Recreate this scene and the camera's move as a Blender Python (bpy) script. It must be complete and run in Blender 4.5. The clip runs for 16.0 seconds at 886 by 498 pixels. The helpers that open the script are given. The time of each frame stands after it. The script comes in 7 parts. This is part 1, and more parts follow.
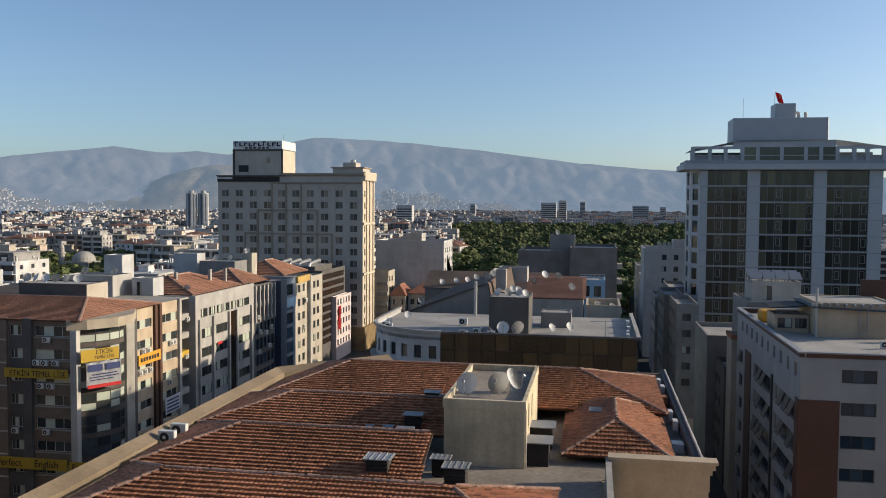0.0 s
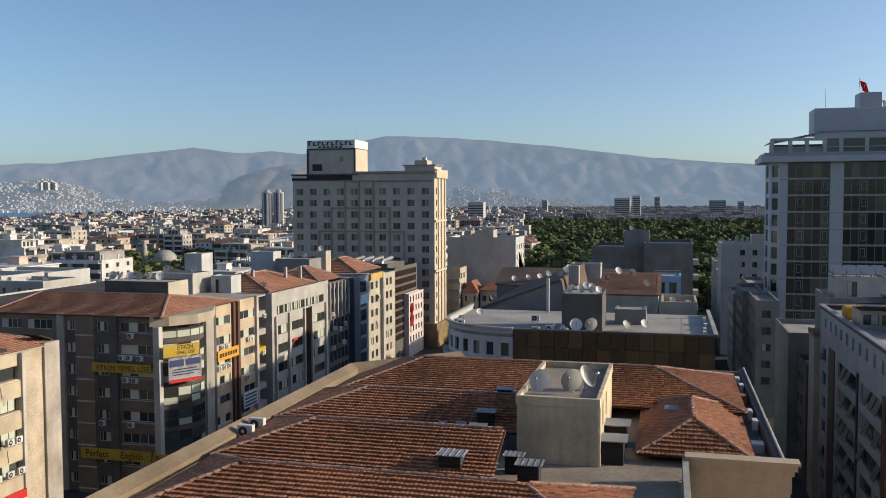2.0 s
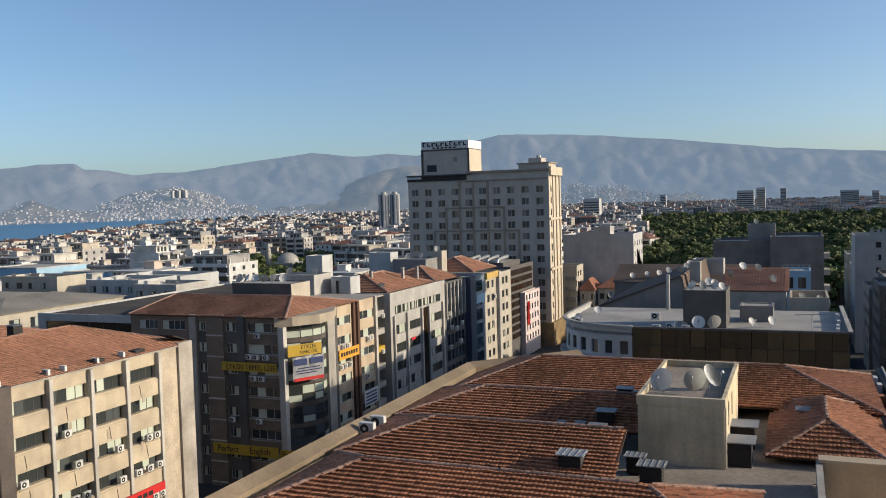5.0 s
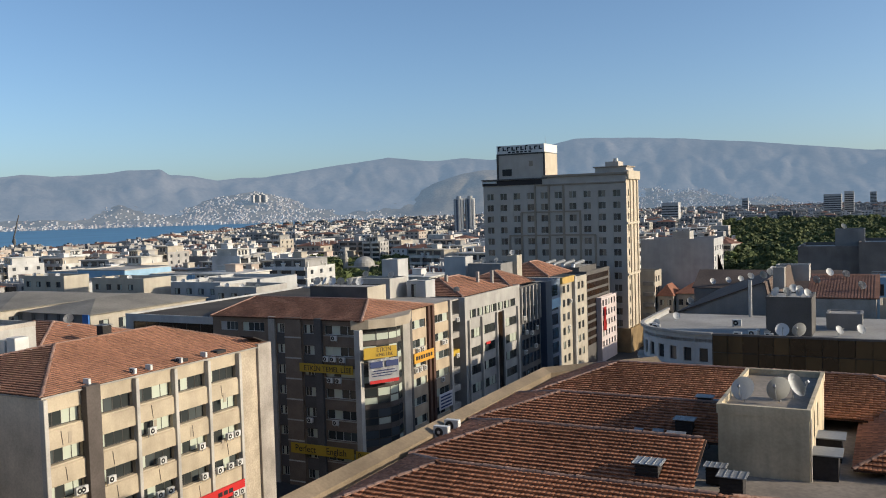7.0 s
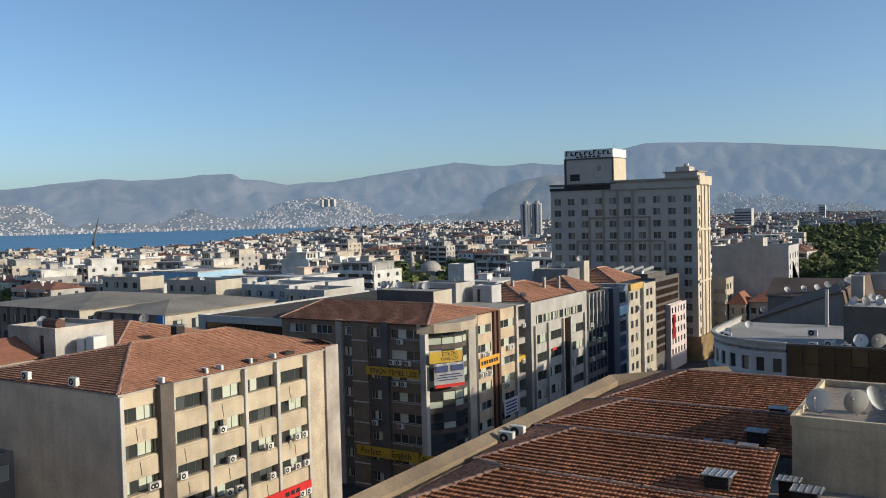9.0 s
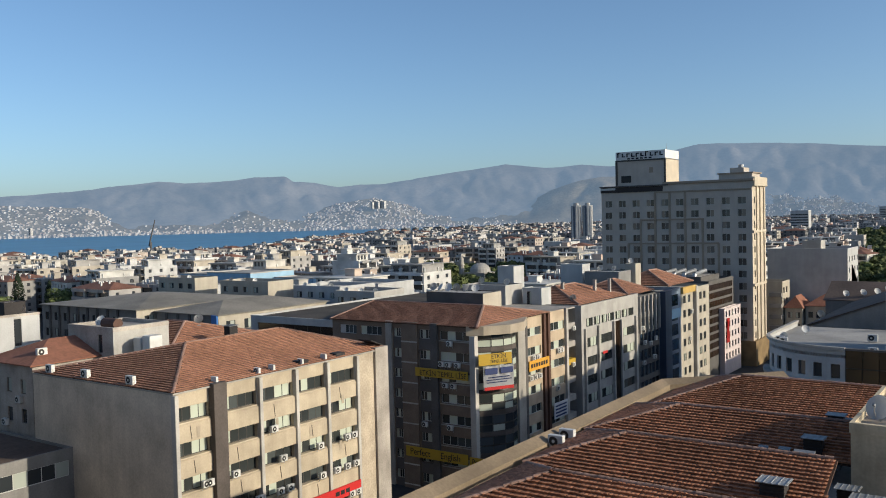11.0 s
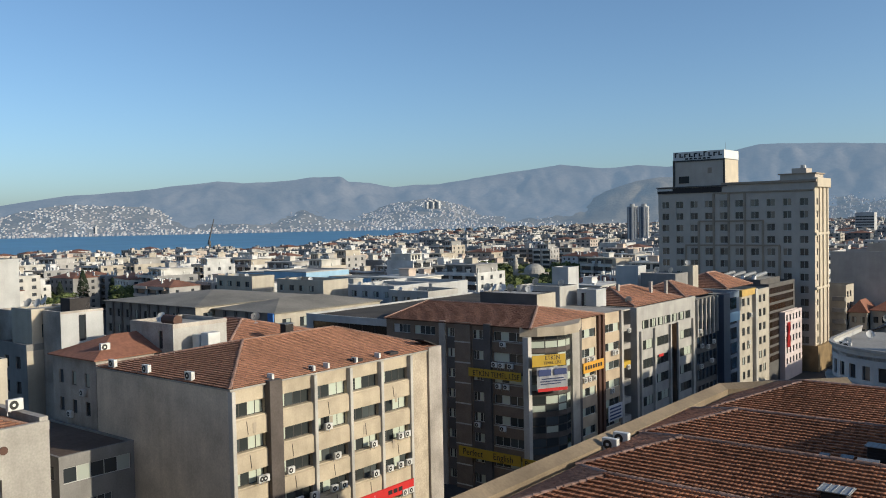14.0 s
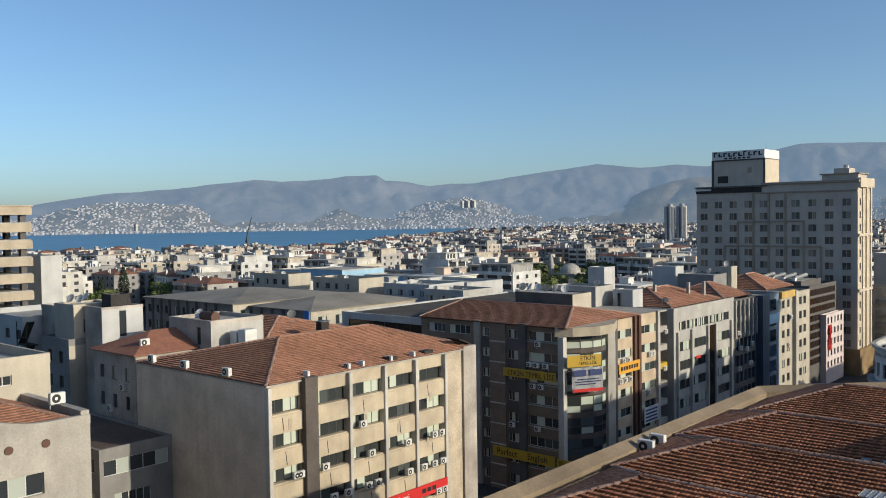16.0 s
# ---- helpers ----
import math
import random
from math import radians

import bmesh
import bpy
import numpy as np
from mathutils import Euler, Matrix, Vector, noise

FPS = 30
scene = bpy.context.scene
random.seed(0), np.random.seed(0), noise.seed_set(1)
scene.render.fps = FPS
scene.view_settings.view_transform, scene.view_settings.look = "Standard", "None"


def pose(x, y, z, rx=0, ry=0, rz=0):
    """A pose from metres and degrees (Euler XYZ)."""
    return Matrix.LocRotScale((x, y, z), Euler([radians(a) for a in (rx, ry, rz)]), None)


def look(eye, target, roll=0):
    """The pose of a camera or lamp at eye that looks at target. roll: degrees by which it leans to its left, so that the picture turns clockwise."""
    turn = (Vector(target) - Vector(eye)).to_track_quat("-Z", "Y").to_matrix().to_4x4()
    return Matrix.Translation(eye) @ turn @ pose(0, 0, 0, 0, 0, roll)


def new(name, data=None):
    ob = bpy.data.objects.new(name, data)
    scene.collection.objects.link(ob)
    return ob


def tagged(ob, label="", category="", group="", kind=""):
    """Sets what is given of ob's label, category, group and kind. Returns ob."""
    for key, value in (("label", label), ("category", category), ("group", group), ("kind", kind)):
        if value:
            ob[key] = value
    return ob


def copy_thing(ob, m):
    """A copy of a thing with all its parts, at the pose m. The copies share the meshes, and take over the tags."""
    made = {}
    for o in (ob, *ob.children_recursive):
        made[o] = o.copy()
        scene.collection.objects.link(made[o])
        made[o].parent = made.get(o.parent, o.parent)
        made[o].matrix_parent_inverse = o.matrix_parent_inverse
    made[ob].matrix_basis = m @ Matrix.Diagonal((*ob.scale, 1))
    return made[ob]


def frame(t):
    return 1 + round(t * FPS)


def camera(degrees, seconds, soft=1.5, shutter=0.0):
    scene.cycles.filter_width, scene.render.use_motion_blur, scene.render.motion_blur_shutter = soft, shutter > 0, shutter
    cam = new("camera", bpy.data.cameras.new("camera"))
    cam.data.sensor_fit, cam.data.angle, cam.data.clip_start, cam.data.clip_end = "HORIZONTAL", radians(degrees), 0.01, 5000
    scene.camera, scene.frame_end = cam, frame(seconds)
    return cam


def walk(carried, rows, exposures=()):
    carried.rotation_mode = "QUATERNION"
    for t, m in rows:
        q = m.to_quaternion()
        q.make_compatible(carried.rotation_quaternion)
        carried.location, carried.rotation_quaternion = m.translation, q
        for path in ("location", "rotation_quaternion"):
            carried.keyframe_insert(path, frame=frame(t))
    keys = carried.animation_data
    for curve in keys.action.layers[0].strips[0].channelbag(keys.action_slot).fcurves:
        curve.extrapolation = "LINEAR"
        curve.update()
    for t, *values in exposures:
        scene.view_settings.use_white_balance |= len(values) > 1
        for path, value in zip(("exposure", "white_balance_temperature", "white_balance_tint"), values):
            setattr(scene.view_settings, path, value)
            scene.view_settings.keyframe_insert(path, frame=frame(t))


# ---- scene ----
# The camera turns slowly to the left on a high terrace; the street grid runs along x and y.
EYE = (0.0, 0.0, 40.0)
cam = camera(54.4, 16.0, soft=1.0)
TURNS = [
    (0.0, 10.0, -2.9, 0.4), (0.5, 11.033, -2.971, 0.335), (1.0, 12.198, -3.022, 0.214),
    (1.5, 13.455, -3.072, -0.004), (2.0, 14.738, -3.119, -0.21), (2.5, 16.015, -3.168, -0.509),
    (3.0, 17.285, -3.194, -0.777), (3.5, 18.569, -3.204, -1.037), (4.0, 19.821, -3.168, -1.28),
    (6.5, 26.07, -2.793, -1.81), (7.0, 27.309, -2.643, -1.696), (7.5, 28.515, -2.489, -1.55),
    (8.0, 29.65, -2.36, -1.472), (8.5, 30.729, -2.266, -1.392), (9.0, 31.735, -2.203, -1.407),
    (11.5, 35.694, -1.944, -1.367), (12.0, 36.3, -1.907, -1.332), (12.5, 36.866, -1.894, -1.293),
    (13.0, 37.451, -1.88, -1.227), (13.5, 38.044, -1.882, -1.183), (14.0, 38.63, -1.894, -1.132),
    (14.5, 39.234, -1.896, -1.071), (15.0, 39.822, -1.896, -0.99), (15.5, 40.405, -1.9, -0.938),
    (16.0, 40.989, -1.918, -0.847)]
walk(cam, [(t, pose(*EYE, 90 + pitch, -roll, yaw)) for t, yaw, pitch, roll in TURNS],
     exposures=[(0.0, 0.26, 7000, 8), (7.0, 0.21, 6700, 6), (16.0, 0.13, 6500, 3)])

# Low sun from the right, a little ahead of the camera, under a clear sky.
SUN_EL, SUN_AZ = radians(17.5), radians(74.0)
world = bpy.data.worlds.new("sky")
scene.world = world
world.use_nodes = True
wn = world.node_tree.nodes
sky = wn.new("ShaderNodeTexSky")
sky.sky_type, sky.sun_disc = "NISHITA", False
sky.sun_elevation, sky.sun_rotation = SUN_EL, SUN_AZ
sky.air_density, sky.dust_density, sky.ozone_density = 0.75, 1.4, 3.3
wn["Background"].inputs["Strength"].default_value = 0.15
world.node_tree.links.new(sky.outputs["Color"], wn["Background"].inputs["Color"])
sun = new("sun", bpy.data.lights.new("sun", "SUN"))
sun.data.energy, sun.data.angle, sun.data.color = 4.4, radians(0.6), (1.0, 0.87, 0.71)
away = Vector((math.sin(SUN_AZ) * math.cos(SUN_EL), math.cos(SUN_AZ) * math.cos(SUN_EL), math.sin(SUN_EL)))
sun.matrix_world = look(away * 100, (0, 0, 0))


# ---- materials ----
BASE_SCALE = 0.78  # scales every base colour down evenly, to deepen shade against sun and sky


def material(name, colour, rough=0.8, grain=0.25, stain=0.25, scale=1.0, bump=0.0, metal=0.0, vary=0.0, streak=0.0, spec=0.3, island=0.0):
    """A weathered surface: fine grain, broad stains, rain streaks down the wall and some change from piece to piece."""
    colour = tuple(BASE_SCALE * c for c in colour)
    m = bpy.data.materials.new(name)
    m.use_nodes = True
    n, l = m.node_tree.nodes, m.node_tree.links
    b = n["Principled BSDF"]
    geo = n.new("ShaderNodeNewGeometry")

    def noisy(size, detail, stretch=None):
        tex = n.new("ShaderNodeTexNoise")
        tex.inputs["Scale"].default_value, tex.inputs["Detail"].default_value = size, detail
        if stretch:
            mp = n.new("ShaderNodeMapping")
            mp.inputs["Scale"].default_value = stretch
            l.new(geo.outputs["Position"], mp.inputs["Vector"])
            l.new(mp.outputs["Vector"], tex.inputs["Vector"])
        else:
            l.new(geo.outputs["Position"], tex.inputs["Vector"])
        return tex.outputs["Fac"]

    def span(socket, amount, lo=0.3, hi=0.7):
        r = n.new("ShaderNodeMapRange")
        r.inputs["From Min"].default_value, r.inputs["From Max"].default_value = lo, hi
        r.inputs["To Min"].default_value, r.inputs["To Max"].default_value = 1 - amount, 1 + amount * 0.6
        l.new(socket, r.inputs["Value"])
        return r.outputs["Result"]

    factors = []
    g = noisy(6.0 * scale, 4)
    if grain:
        factors.append(span(g, grain))
    if stain:
        factors.append(span(noisy(0.35 * scale, 5), stain))
    if streak:
        factors.append(span(noisy(1.0, 4, (1.1, 1.1, 0.1)), streak * 0.6, 0.25, 0.65))
    if vary:
        oi = n.new("ShaderNodeObjectInfo")
        factors.append(span(oi.outputs["Random"], vary, 0, 1))
    if island:
        factors.append(span(geo.outputs["Random Per Island"], island, 0, 1))
    out = None
    for s in factors:
        if out is None:
            out = s
        else:
            mul = n.new("ShaderNodeMath")
            mul.operation = "MULTIPLY"
            l.new(out, mul.inputs[0])
            l.new(s, mul.inputs[1])
            out = mul.outputs[0]
    if out is None:
        b.inputs["Base Color"].default_value = (*colour, 1)
    else:
        mix = n.new("ShaderNodeVectorMath")
        mix.operation = "SCALE"
        mix.inputs[0].default_value = colour
        l.new(out, mix.inputs["Scale"])
        l.new(mix.outputs["Vector"], b.inputs["Base Color"])
    b.inputs["Roughness"].default_value, b.inputs["Metallic"].default_value = rough, metal
    b.inputs["Specular IOR Level"].default_value = spec
    if bump:
        bp = n.new("ShaderNodeBump")
        bp.inputs["Strength"].default_value, bp.inputs["Distance"].default_value = bump, 0.03
        l.new(g, bp.inputs["Height"])
        l.new(bp.outputs["Normal"], b.inputs["Normal"])
    return m


def plain(name, colour, rough=0.6, metal=0.0, spec=0.4):
    return material(name, colour, rough, 0.08, 0.08, 2.0, 0.0, metal, 0.0, 0.0, spec)


def picked(name, ramp, rough=0.85, windows=False, per_object=False):
    """Surface whose colour changes from house to house; far off the rows of windows are left to the material."""
    m = bpy.data.materials.new(name)
    m.use_nodes = True
    n, l = m.node_tree.nodes, m.node_tree.links
    geo = n.new("ShaderNodeNewGeometry")
    cr = n.new("ShaderNodeValToRGB")
    cr.color_ramp.interpolation = "CONSTANT"
    e = cr.color_ramp.elements
    while len(e) < len(ramp):
        e.new(0.5)
    for i, c in enumerate(ramp):
        e[i].position, e[i].color = i / len(ramp), (*[BASE_SCALE * q for q in c], 1)
    if per_object:
        oi = n.new("ShaderNodeObjectInfo")
        l.new(oi.outputs["Random"], cr.inputs["Fac"])
    else:
        l.new(geo.outputs["Random Per Island"], cr.inputs["Fac"])
    tex = n.new("ShaderNodeTexNoise")
    tex.inputs["Scale"].default_value, tex.inputs["Detail"].default_value = 0.25, 4
    l.new(geo.outputs["Position"], tex.inputs["Vector"])
    r = n.new("ShaderNodeMapRange")
    r.inputs["From Min"].default_value, r.inputs["From Max"].default_value = 0.3, 0.7
    r.inputs["To Min"].default_value, r.inputs["To Max"].default_value = 0.72, 1.1
    l.new(tex.outputs["Fac"], r.inputs["Value"])
    mix = n.new("ShaderNodeVectorMath")
    mix.operation = "SCALE"
    l.new(cr.outputs["Color"], mix.inputs[0])
    l.new(r.outputs["Result"], mix.inputs["Scale"])
    b = n["Principled BSDF"]
    b.inputs["Roughness"].default_value, b.inputs["Specular IOR Level"].default_value = rough, 0.2
    l.new(mix.outputs["Vector"], b.inputs["Base Color"])
    return m


def glass(name, colour=(0.03, 0.035, 0.04), rough=0.06, curtain=(0.36, 0.39, 0.35), share=0.78):
    """Window glass before a dark room; some panes take a paler tone, mostly drawn curtains."""
    m = bpy.data.materials.new(name)
    m.use_nodes = True
    n, l = m.node_tree.nodes, m.node_tree.links
    b = n["Principled BSDF"]
    oi = n.new("ShaderNodeObjectInfo")
    cr = n.new("ShaderNodeValToRGB")
    cr.color_ramp.interpolation = "CONSTANT"
    e = cr.color_ramp.elements
    e[0].position, e[0].color = 0.0, (*colour, 1)
    e[1].position, e[1].color = 0.5, (colour[0] * 2, colour[1] * 2, colour[2] * 2, 1)
    x = e.new(share)
    x.color = (*curtain, 1)
    geo = n.new("ShaderNodeNewGeometry")
    both, turn = n.new("ShaderNodeMath"), n.new("ShaderNodeMath")
    both.operation, turn.operation = "ADD", "FRACT"
    l.new(oi.outputs["Random"], both.inputs[0])
    l.new(geo.outputs["Random Per Island"], both.inputs[1])
    l.new(both.outputs[0], turn.inputs[0])
    l.new(turn.outputs[0], cr.inputs["Fac"])
    l.new(cr.outputs["Color"], b.inputs["Base Color"])
    b.inputs["Roughness"].default_value, b.inputs["Specular IOR Level"].default_value = rough, 0.6
    return m


M = dict(
    asphalt=material("asphalt", (0.05, 0.05, 0.052), 0.9, 0.2, 0.3, 0.3),
    beige=material("beige_plaster", (0.55, 0.46, 0.34), 0.85, 0.08, 0.22, 1.0, 0.1, streak=0.15),
    gable=material("weathered_render", (0.47, 0.42, 0.37), 0.9, 0.15, 0.35, 1.0, 0.1, streak=0.2),
    pilaster=material("pale_concrete_rib", (0.55, 0.52, 0.48), 0.85, 0.1, 0.25, 1.0, streak=0.15),
    brown=material("brown_brick_cladding", (0.23, 0.175, 0.135), 0.85, 0.15, 0.2, 1.5, 0.1),
    concrete=material("grey_concrete", (0.43, 0.40, 0.36), 0.85, 0.12, 0.25, 1.0, 0.1, streak=0.15),
    darkcon=material("dark_concrete", (0.13, 0.12, 0.115), 0.85, 0.15, 0.2, 1.0),
    sand=material("sand_plaster", (0.58, 0.46, 0.33), 0.85, 0.08, 0.2, 1.0, streak=0.12),
    hotel=material("hotel_render", (0.54, 0.48, 0.42), 0.85, 0.06, 0.1, 1.0, streak=0.06),
    hoteltrim=material("hotel_trim", (0.36, 0.295, 0.23), 0.8, 0.08, 0.1),
    # warmer, lighter copy of the hotel render, sunlight put into the east side
    hotelside=material("hotel_sunlit_side", (0.60, 0.52, 0.41), 0.85, 0.06, 0.12),
    white=material("white_render", (0.52, 0.52, 0.515), 0.8, 0.06, 0.15, 1.0, streak=0.12),
    offwhite=material("off_white_render", (0.47, 0.45, 0.42), 0.85, 0.08, 0.2, 1.0, streak=0.15),
    grey=material("grey_render", (0.27, 0.26, 0.25), 0.85, 0.1, 0.22, 1.0, streak=0.15),
    darkgrey=material("dark_grey_render", (0.13, 0.122, 0.115), 0.85, 0.1, 0.22, 1.0),
    bluegrey=material("blue_grey_cladding", (0.20, 0.25, 0.32), 0.4, 0.05, 0.1, 1.0, spec=0.5),
    pink=material("pale_pink_render", (0.68, 0.58, 0.56), 0.85, 0.06, 0.12),
    maroon=material("brown_panel_cladding", (0.12, 0.062, 0.045), 0.7, 0.1, 0.12),
    towerpanel=material("aluminium_panel", (0.46, 0.475, 0.50), 0.45, 0.03, 0.06, spec=0.5),
    roofdeck=material("grey_roof_deck", (0.44, 0.42, 0.39), 0.9, 0.12, 0.25, 0.5),
    screed=material("stained_roof_screed", (0.34, 0.29, 0.24), 0.9, 0.2, 0.35, 0.6, 0.1),
    tile=material("clay_roof_tile", (0.50, 0.215, 0.115), 0.85, 0.2, 0.3, 0.5, 0.1, island=0.35),
    tilefar=material("faded_clay_tile", (0.36, 0.16, 0.105), 0.88, 0.2, 0.3, 0.4),
    ridge=material("mortared_ridge_tile", (0.42, 0.26, 0.20), 0.9, 0.3, 0.3, 1.0, vary=0.2),
    frame_w=plain("white_window_frame", (0.62, 0.62, 0.6), 0.5),
    frame_d=plain("dark_window_frame", (0.06, 0.055, 0.05), 0.5),
    glass=glass("window_glass"),
    curtained=glass("curtained_window_glass", (0.035, 0.04, 0.04), 0.08, (0.46, 0.50, 0.42), 0.62),
    # base colour raised to brighten the beige office's shaded gable walls
    gableend=material("cream_block_render", (0.70, 0.615, 0.50), 0.9, 0.12, 0.22, 1.0, 0.1, streak=0.18),
    darkgable=material("brown_grey_party_wall", (0.23, 0.2, 0.18), 0.9, 0.12, 0.25, 1.0, streak=0.15),
    clad=material("pale_grey_cladding", (0.34, 0.35, 0.365), 0.6, 0.04, 0.12, 1.0, streak=0.1),
    # olive tone on a few panes puts the mottled reflections into the colour
    towerglass=glass("green_tinted_glass", (0.018, 0.02, 0.016), 0.05, (0.085, 0.085, 0.055), 0.86),
    blueglass=glass("blue_mirror_glass", (0.012, 0.028, 0.05), 0.05, (0.03, 0.055, 0.085)),
    bronze=material("bronze_glass", (0.035, 0.022, 0.014), 0.08, 0.0, 0.2, 0.6, spec=0.6),
    water=material("sea_water", (0.10, 0.27, 0.44), 0.45, 0.05, 0.15, 0.02, 0.3, spec=0.3),
    metal=plain("galvanised_metal", (0.45, 0.46, 0.47), 0.45, 0.6),
    acwhite=material("ac_enamel", (0.72, 0.71, 0.68), 0.5, 0.05, 0.15, 2.0),
    black=plain("black_plastic", (0.02, 0.02, 0.02), 0.6),
    dish=material("dish_enamel", (0.70, 0.70, 0.69), 0.45, 0.05, 0.12, 3.0),
    yellow=material("yellow_sign", (0.56, 0.36, 0.04), 0.6, 0.05, 0.1),
    red=material("red_sign", (0.62, 0.03, 0.03), 0.55, 0.05, 0.1),
    banner=material("white_banner", (0.75, 0.75, 0.77), 0.7, 0.04, 0.08),
    navy=plain("navy_print", (0.03, 0.05, 0.16)),
    ink=plain("black_lettering", (0.015, 0.015, 0.018)),
    bark=material("bark", (0.12, 0.085, 0.06), 0.95, 0.3, 0.3),
    leaf=material("pine_foliage", (0.145, 0.18, 0.06), 0.8, 0.3, 0.35, 0.3, vary=0.3, island=0.12),
    cypress=material("cypress_foliage", (0.025, 0.042, 0.02), 0.8, 0.3, 0.3, 0.5, vary=0.2, island=0.3),
    skyblue=material("pale_blue_sheet", (0.33, 0.52, 0.68), 0.6, 0.05, 0.12),
    bluedark=material("dark_blue_cladding", (0.05, 0.075, 0.12), 0.4, 0.05, 0.1, spec=0.5),
    cream=material("cream_render", (0.50, 0.45, 0.37), 0.85, 0.06, 0.15, 1.0, streak=0.12),
    ochre=material("ochre_render", (0.60, 0.40, 0.13), 0.85, 0.06, 0.15),
    collector=material("collector_glass", (0.22, 0.24, 0.27), 0.15, 0.02, 0.1, spec=0.6),
    orange=material("orange_paint", (0.72, 0.36, 0.05), 0.6, 0.05, 0.1),
    palegrey=material("pale_grey_render", (0.50, 0.50, 0.50), 0.85, 0.06, 0.15, 1.0, streak=0.1),
    sandcon=material("tan_concrete", (0.46, 0.39, 0.30), 0.85, 0.08, 0.2, 1.0, streak=0.12),
    felt2=material("brown_roof_felt", (0.085, 0.072, 0.06), 0.95, 0.25, 0.4, 0.5),
    sheetroof=material("pale_roof_sheet", (0.30, 0.275, 0.235), 0.8, 0.15, 0.3, 0.4),
    bluesign=plain("bright_blue_panel", (0.05, 0.2, 0.55)),
)


# ---- tools ----
def part(name, bm, mat, parent, label="", m=None):
    """Links a bmesh or a shared mesh as one mesh object under a thing or a part."""
    if isinstance(bm, bmesh.types.BMesh):
        me = bpy.data.meshes.new(name)
        bm.to_mesh(me)
        bm.free()
        me.materials.append(mat)
    else:
        me = bm
    ob = new(name, me)
    ob.parent = parent
    if m is not None:
        ob.matrix_basis = m
    return tagged(ob, label)


def mesh_of(name, bm, mat):
    me = bpy.data.meshes.new(name)
    bm.to_mesh(me)
    bm.free()
    me.materials.append(mat)
    return me


def thing(name, label, category, at=(0, 0, 0), turn=0.0, group="", kind=""):
    ob = new(name)
    ob.empty_display_size = 0.5
    ob.matrix_basis = pose(*at, 0, 0, turn)
    return tagged(ob, label, category, group, kind)


def box(bm, x0, x1, y0, y1, z0, z1, m=None):
    c = [Vector((x, y, z)) for z in (z0, z1) for y in (y0, y1) for x in (x0, x1)]
    if m is not None:
        c = [m @ v for v in c]
    v = [bm.verts.new(p) for p in c]
    for f in ((0, 2, 3, 1), (4, 5, 7, 6), (0, 1, 5, 4), (2, 6, 7, 3), (0, 4, 6, 2), (1, 3, 7, 5)):
        bm.faces.new([v[i] for i in f])
    return v


def boxed(*dims, m=None, bevel=0.0):
    bm = bmesh.new()
    box(bm, *dims, m=m)
    if bevel:
        bmesh.ops.bevel(bm, geom=bm.edges[:], offset=bevel, segments=1, affect="EDGES")
    return bm


def prism(bm, points, z0, z1):
    """An upright block over an outline that runs anticlockwise."""
    lo = [bm.verts.new((x, y, z0)) for x, y in points]
    hi = [bm.verts.new((x, y, z1)) for x, y in points]
    bm.faces.new(lo[::-1])
    bm.faces.new(hi)
    for i in range(len(points)):
        j = (i + 1) % len(points)
        bm.faces.new((lo[i], lo[j], hi[j], hi[i]))


def tube(bm, a, b, r0, r1=None, sides=8):
    a, b = Vector(a), Vector(b)
    q = (b - a).to_track_quat("Z", "Y").to_matrix().to_4x4()
    rings = []
    for p, r in ((a, r0), (b, r0 if r1 is None else r1)):
        rings.append([bm.verts.new(p + q @ Vector((r * math.cos(k * math.tau / sides), r * math.sin(k * math.tau / sides), 0))) for k in range(sides)])
    for k in range(sides):
        j = (k + 1) % sides
        bm.faces.new((rings[0][k], rings[0][j], rings[1][j], rings[1][k]))
    bm.faces.new(rings[0][::-1])
    bm.faces.new(rings[1])


def pierced(bm, a, b, z0, z1, holes, depth=0.25):
    """One wall face from a to b (seen from outside a is at the left), pierced by holes (u0, u1, v0, v1) in metres along and up, with reveals."""
    a, b = Vector((*a, 0)), Vector((*b, 0))
    along = (b - a).normalized()
    inward = Vector((-along.y, along.x, 0))
    wide = (b - a).length
    us = sorted({0.0, wide, *[h[0] for h in holes], *[h[1] for h in holes]})
    vs = sorted({z0, z1, *[h[2] for h in holes], *[h[3] for h in holes]})
    grid = {}

    def vert(u, v):
        if (u, v) not in grid:
            grid[u, v] = bm.verts.new(a + along * u + Vector((0, 0, v)))
        return grid[u, v]

    for u0, u1 in zip(us, us[1:]):
        for v0, v1 in zip(vs, vs[1:]):
            if any(h[0] <= u0 and u1 <= h[1] and h[2] <= v0 and v1 <= h[3] for h in holes):
                continue
            bm.faces.new((vert(u0, v0), vert(u1, v0), vert(u1, v1), vert(u0, v1)))
    for u0, u1, v0, v1 in holes:
        out = [a + along * u + Vector((0, 0, v)) for u, v in ((u0, v0), (u1, v0), (u1, v1), (u0, v1))]
        o = [vert(u, v) for u, v in ((u0, v0), (u1, v0), (u1, v1), (u0, v1))]
        i = [bm.verts.new(p + inward * depth) for p in out]
        for k in range(4):
            j = (k + 1) % 4
            bm.faces.new((o[k], o[j], i[j], i[k]))


WINDOWS = {}


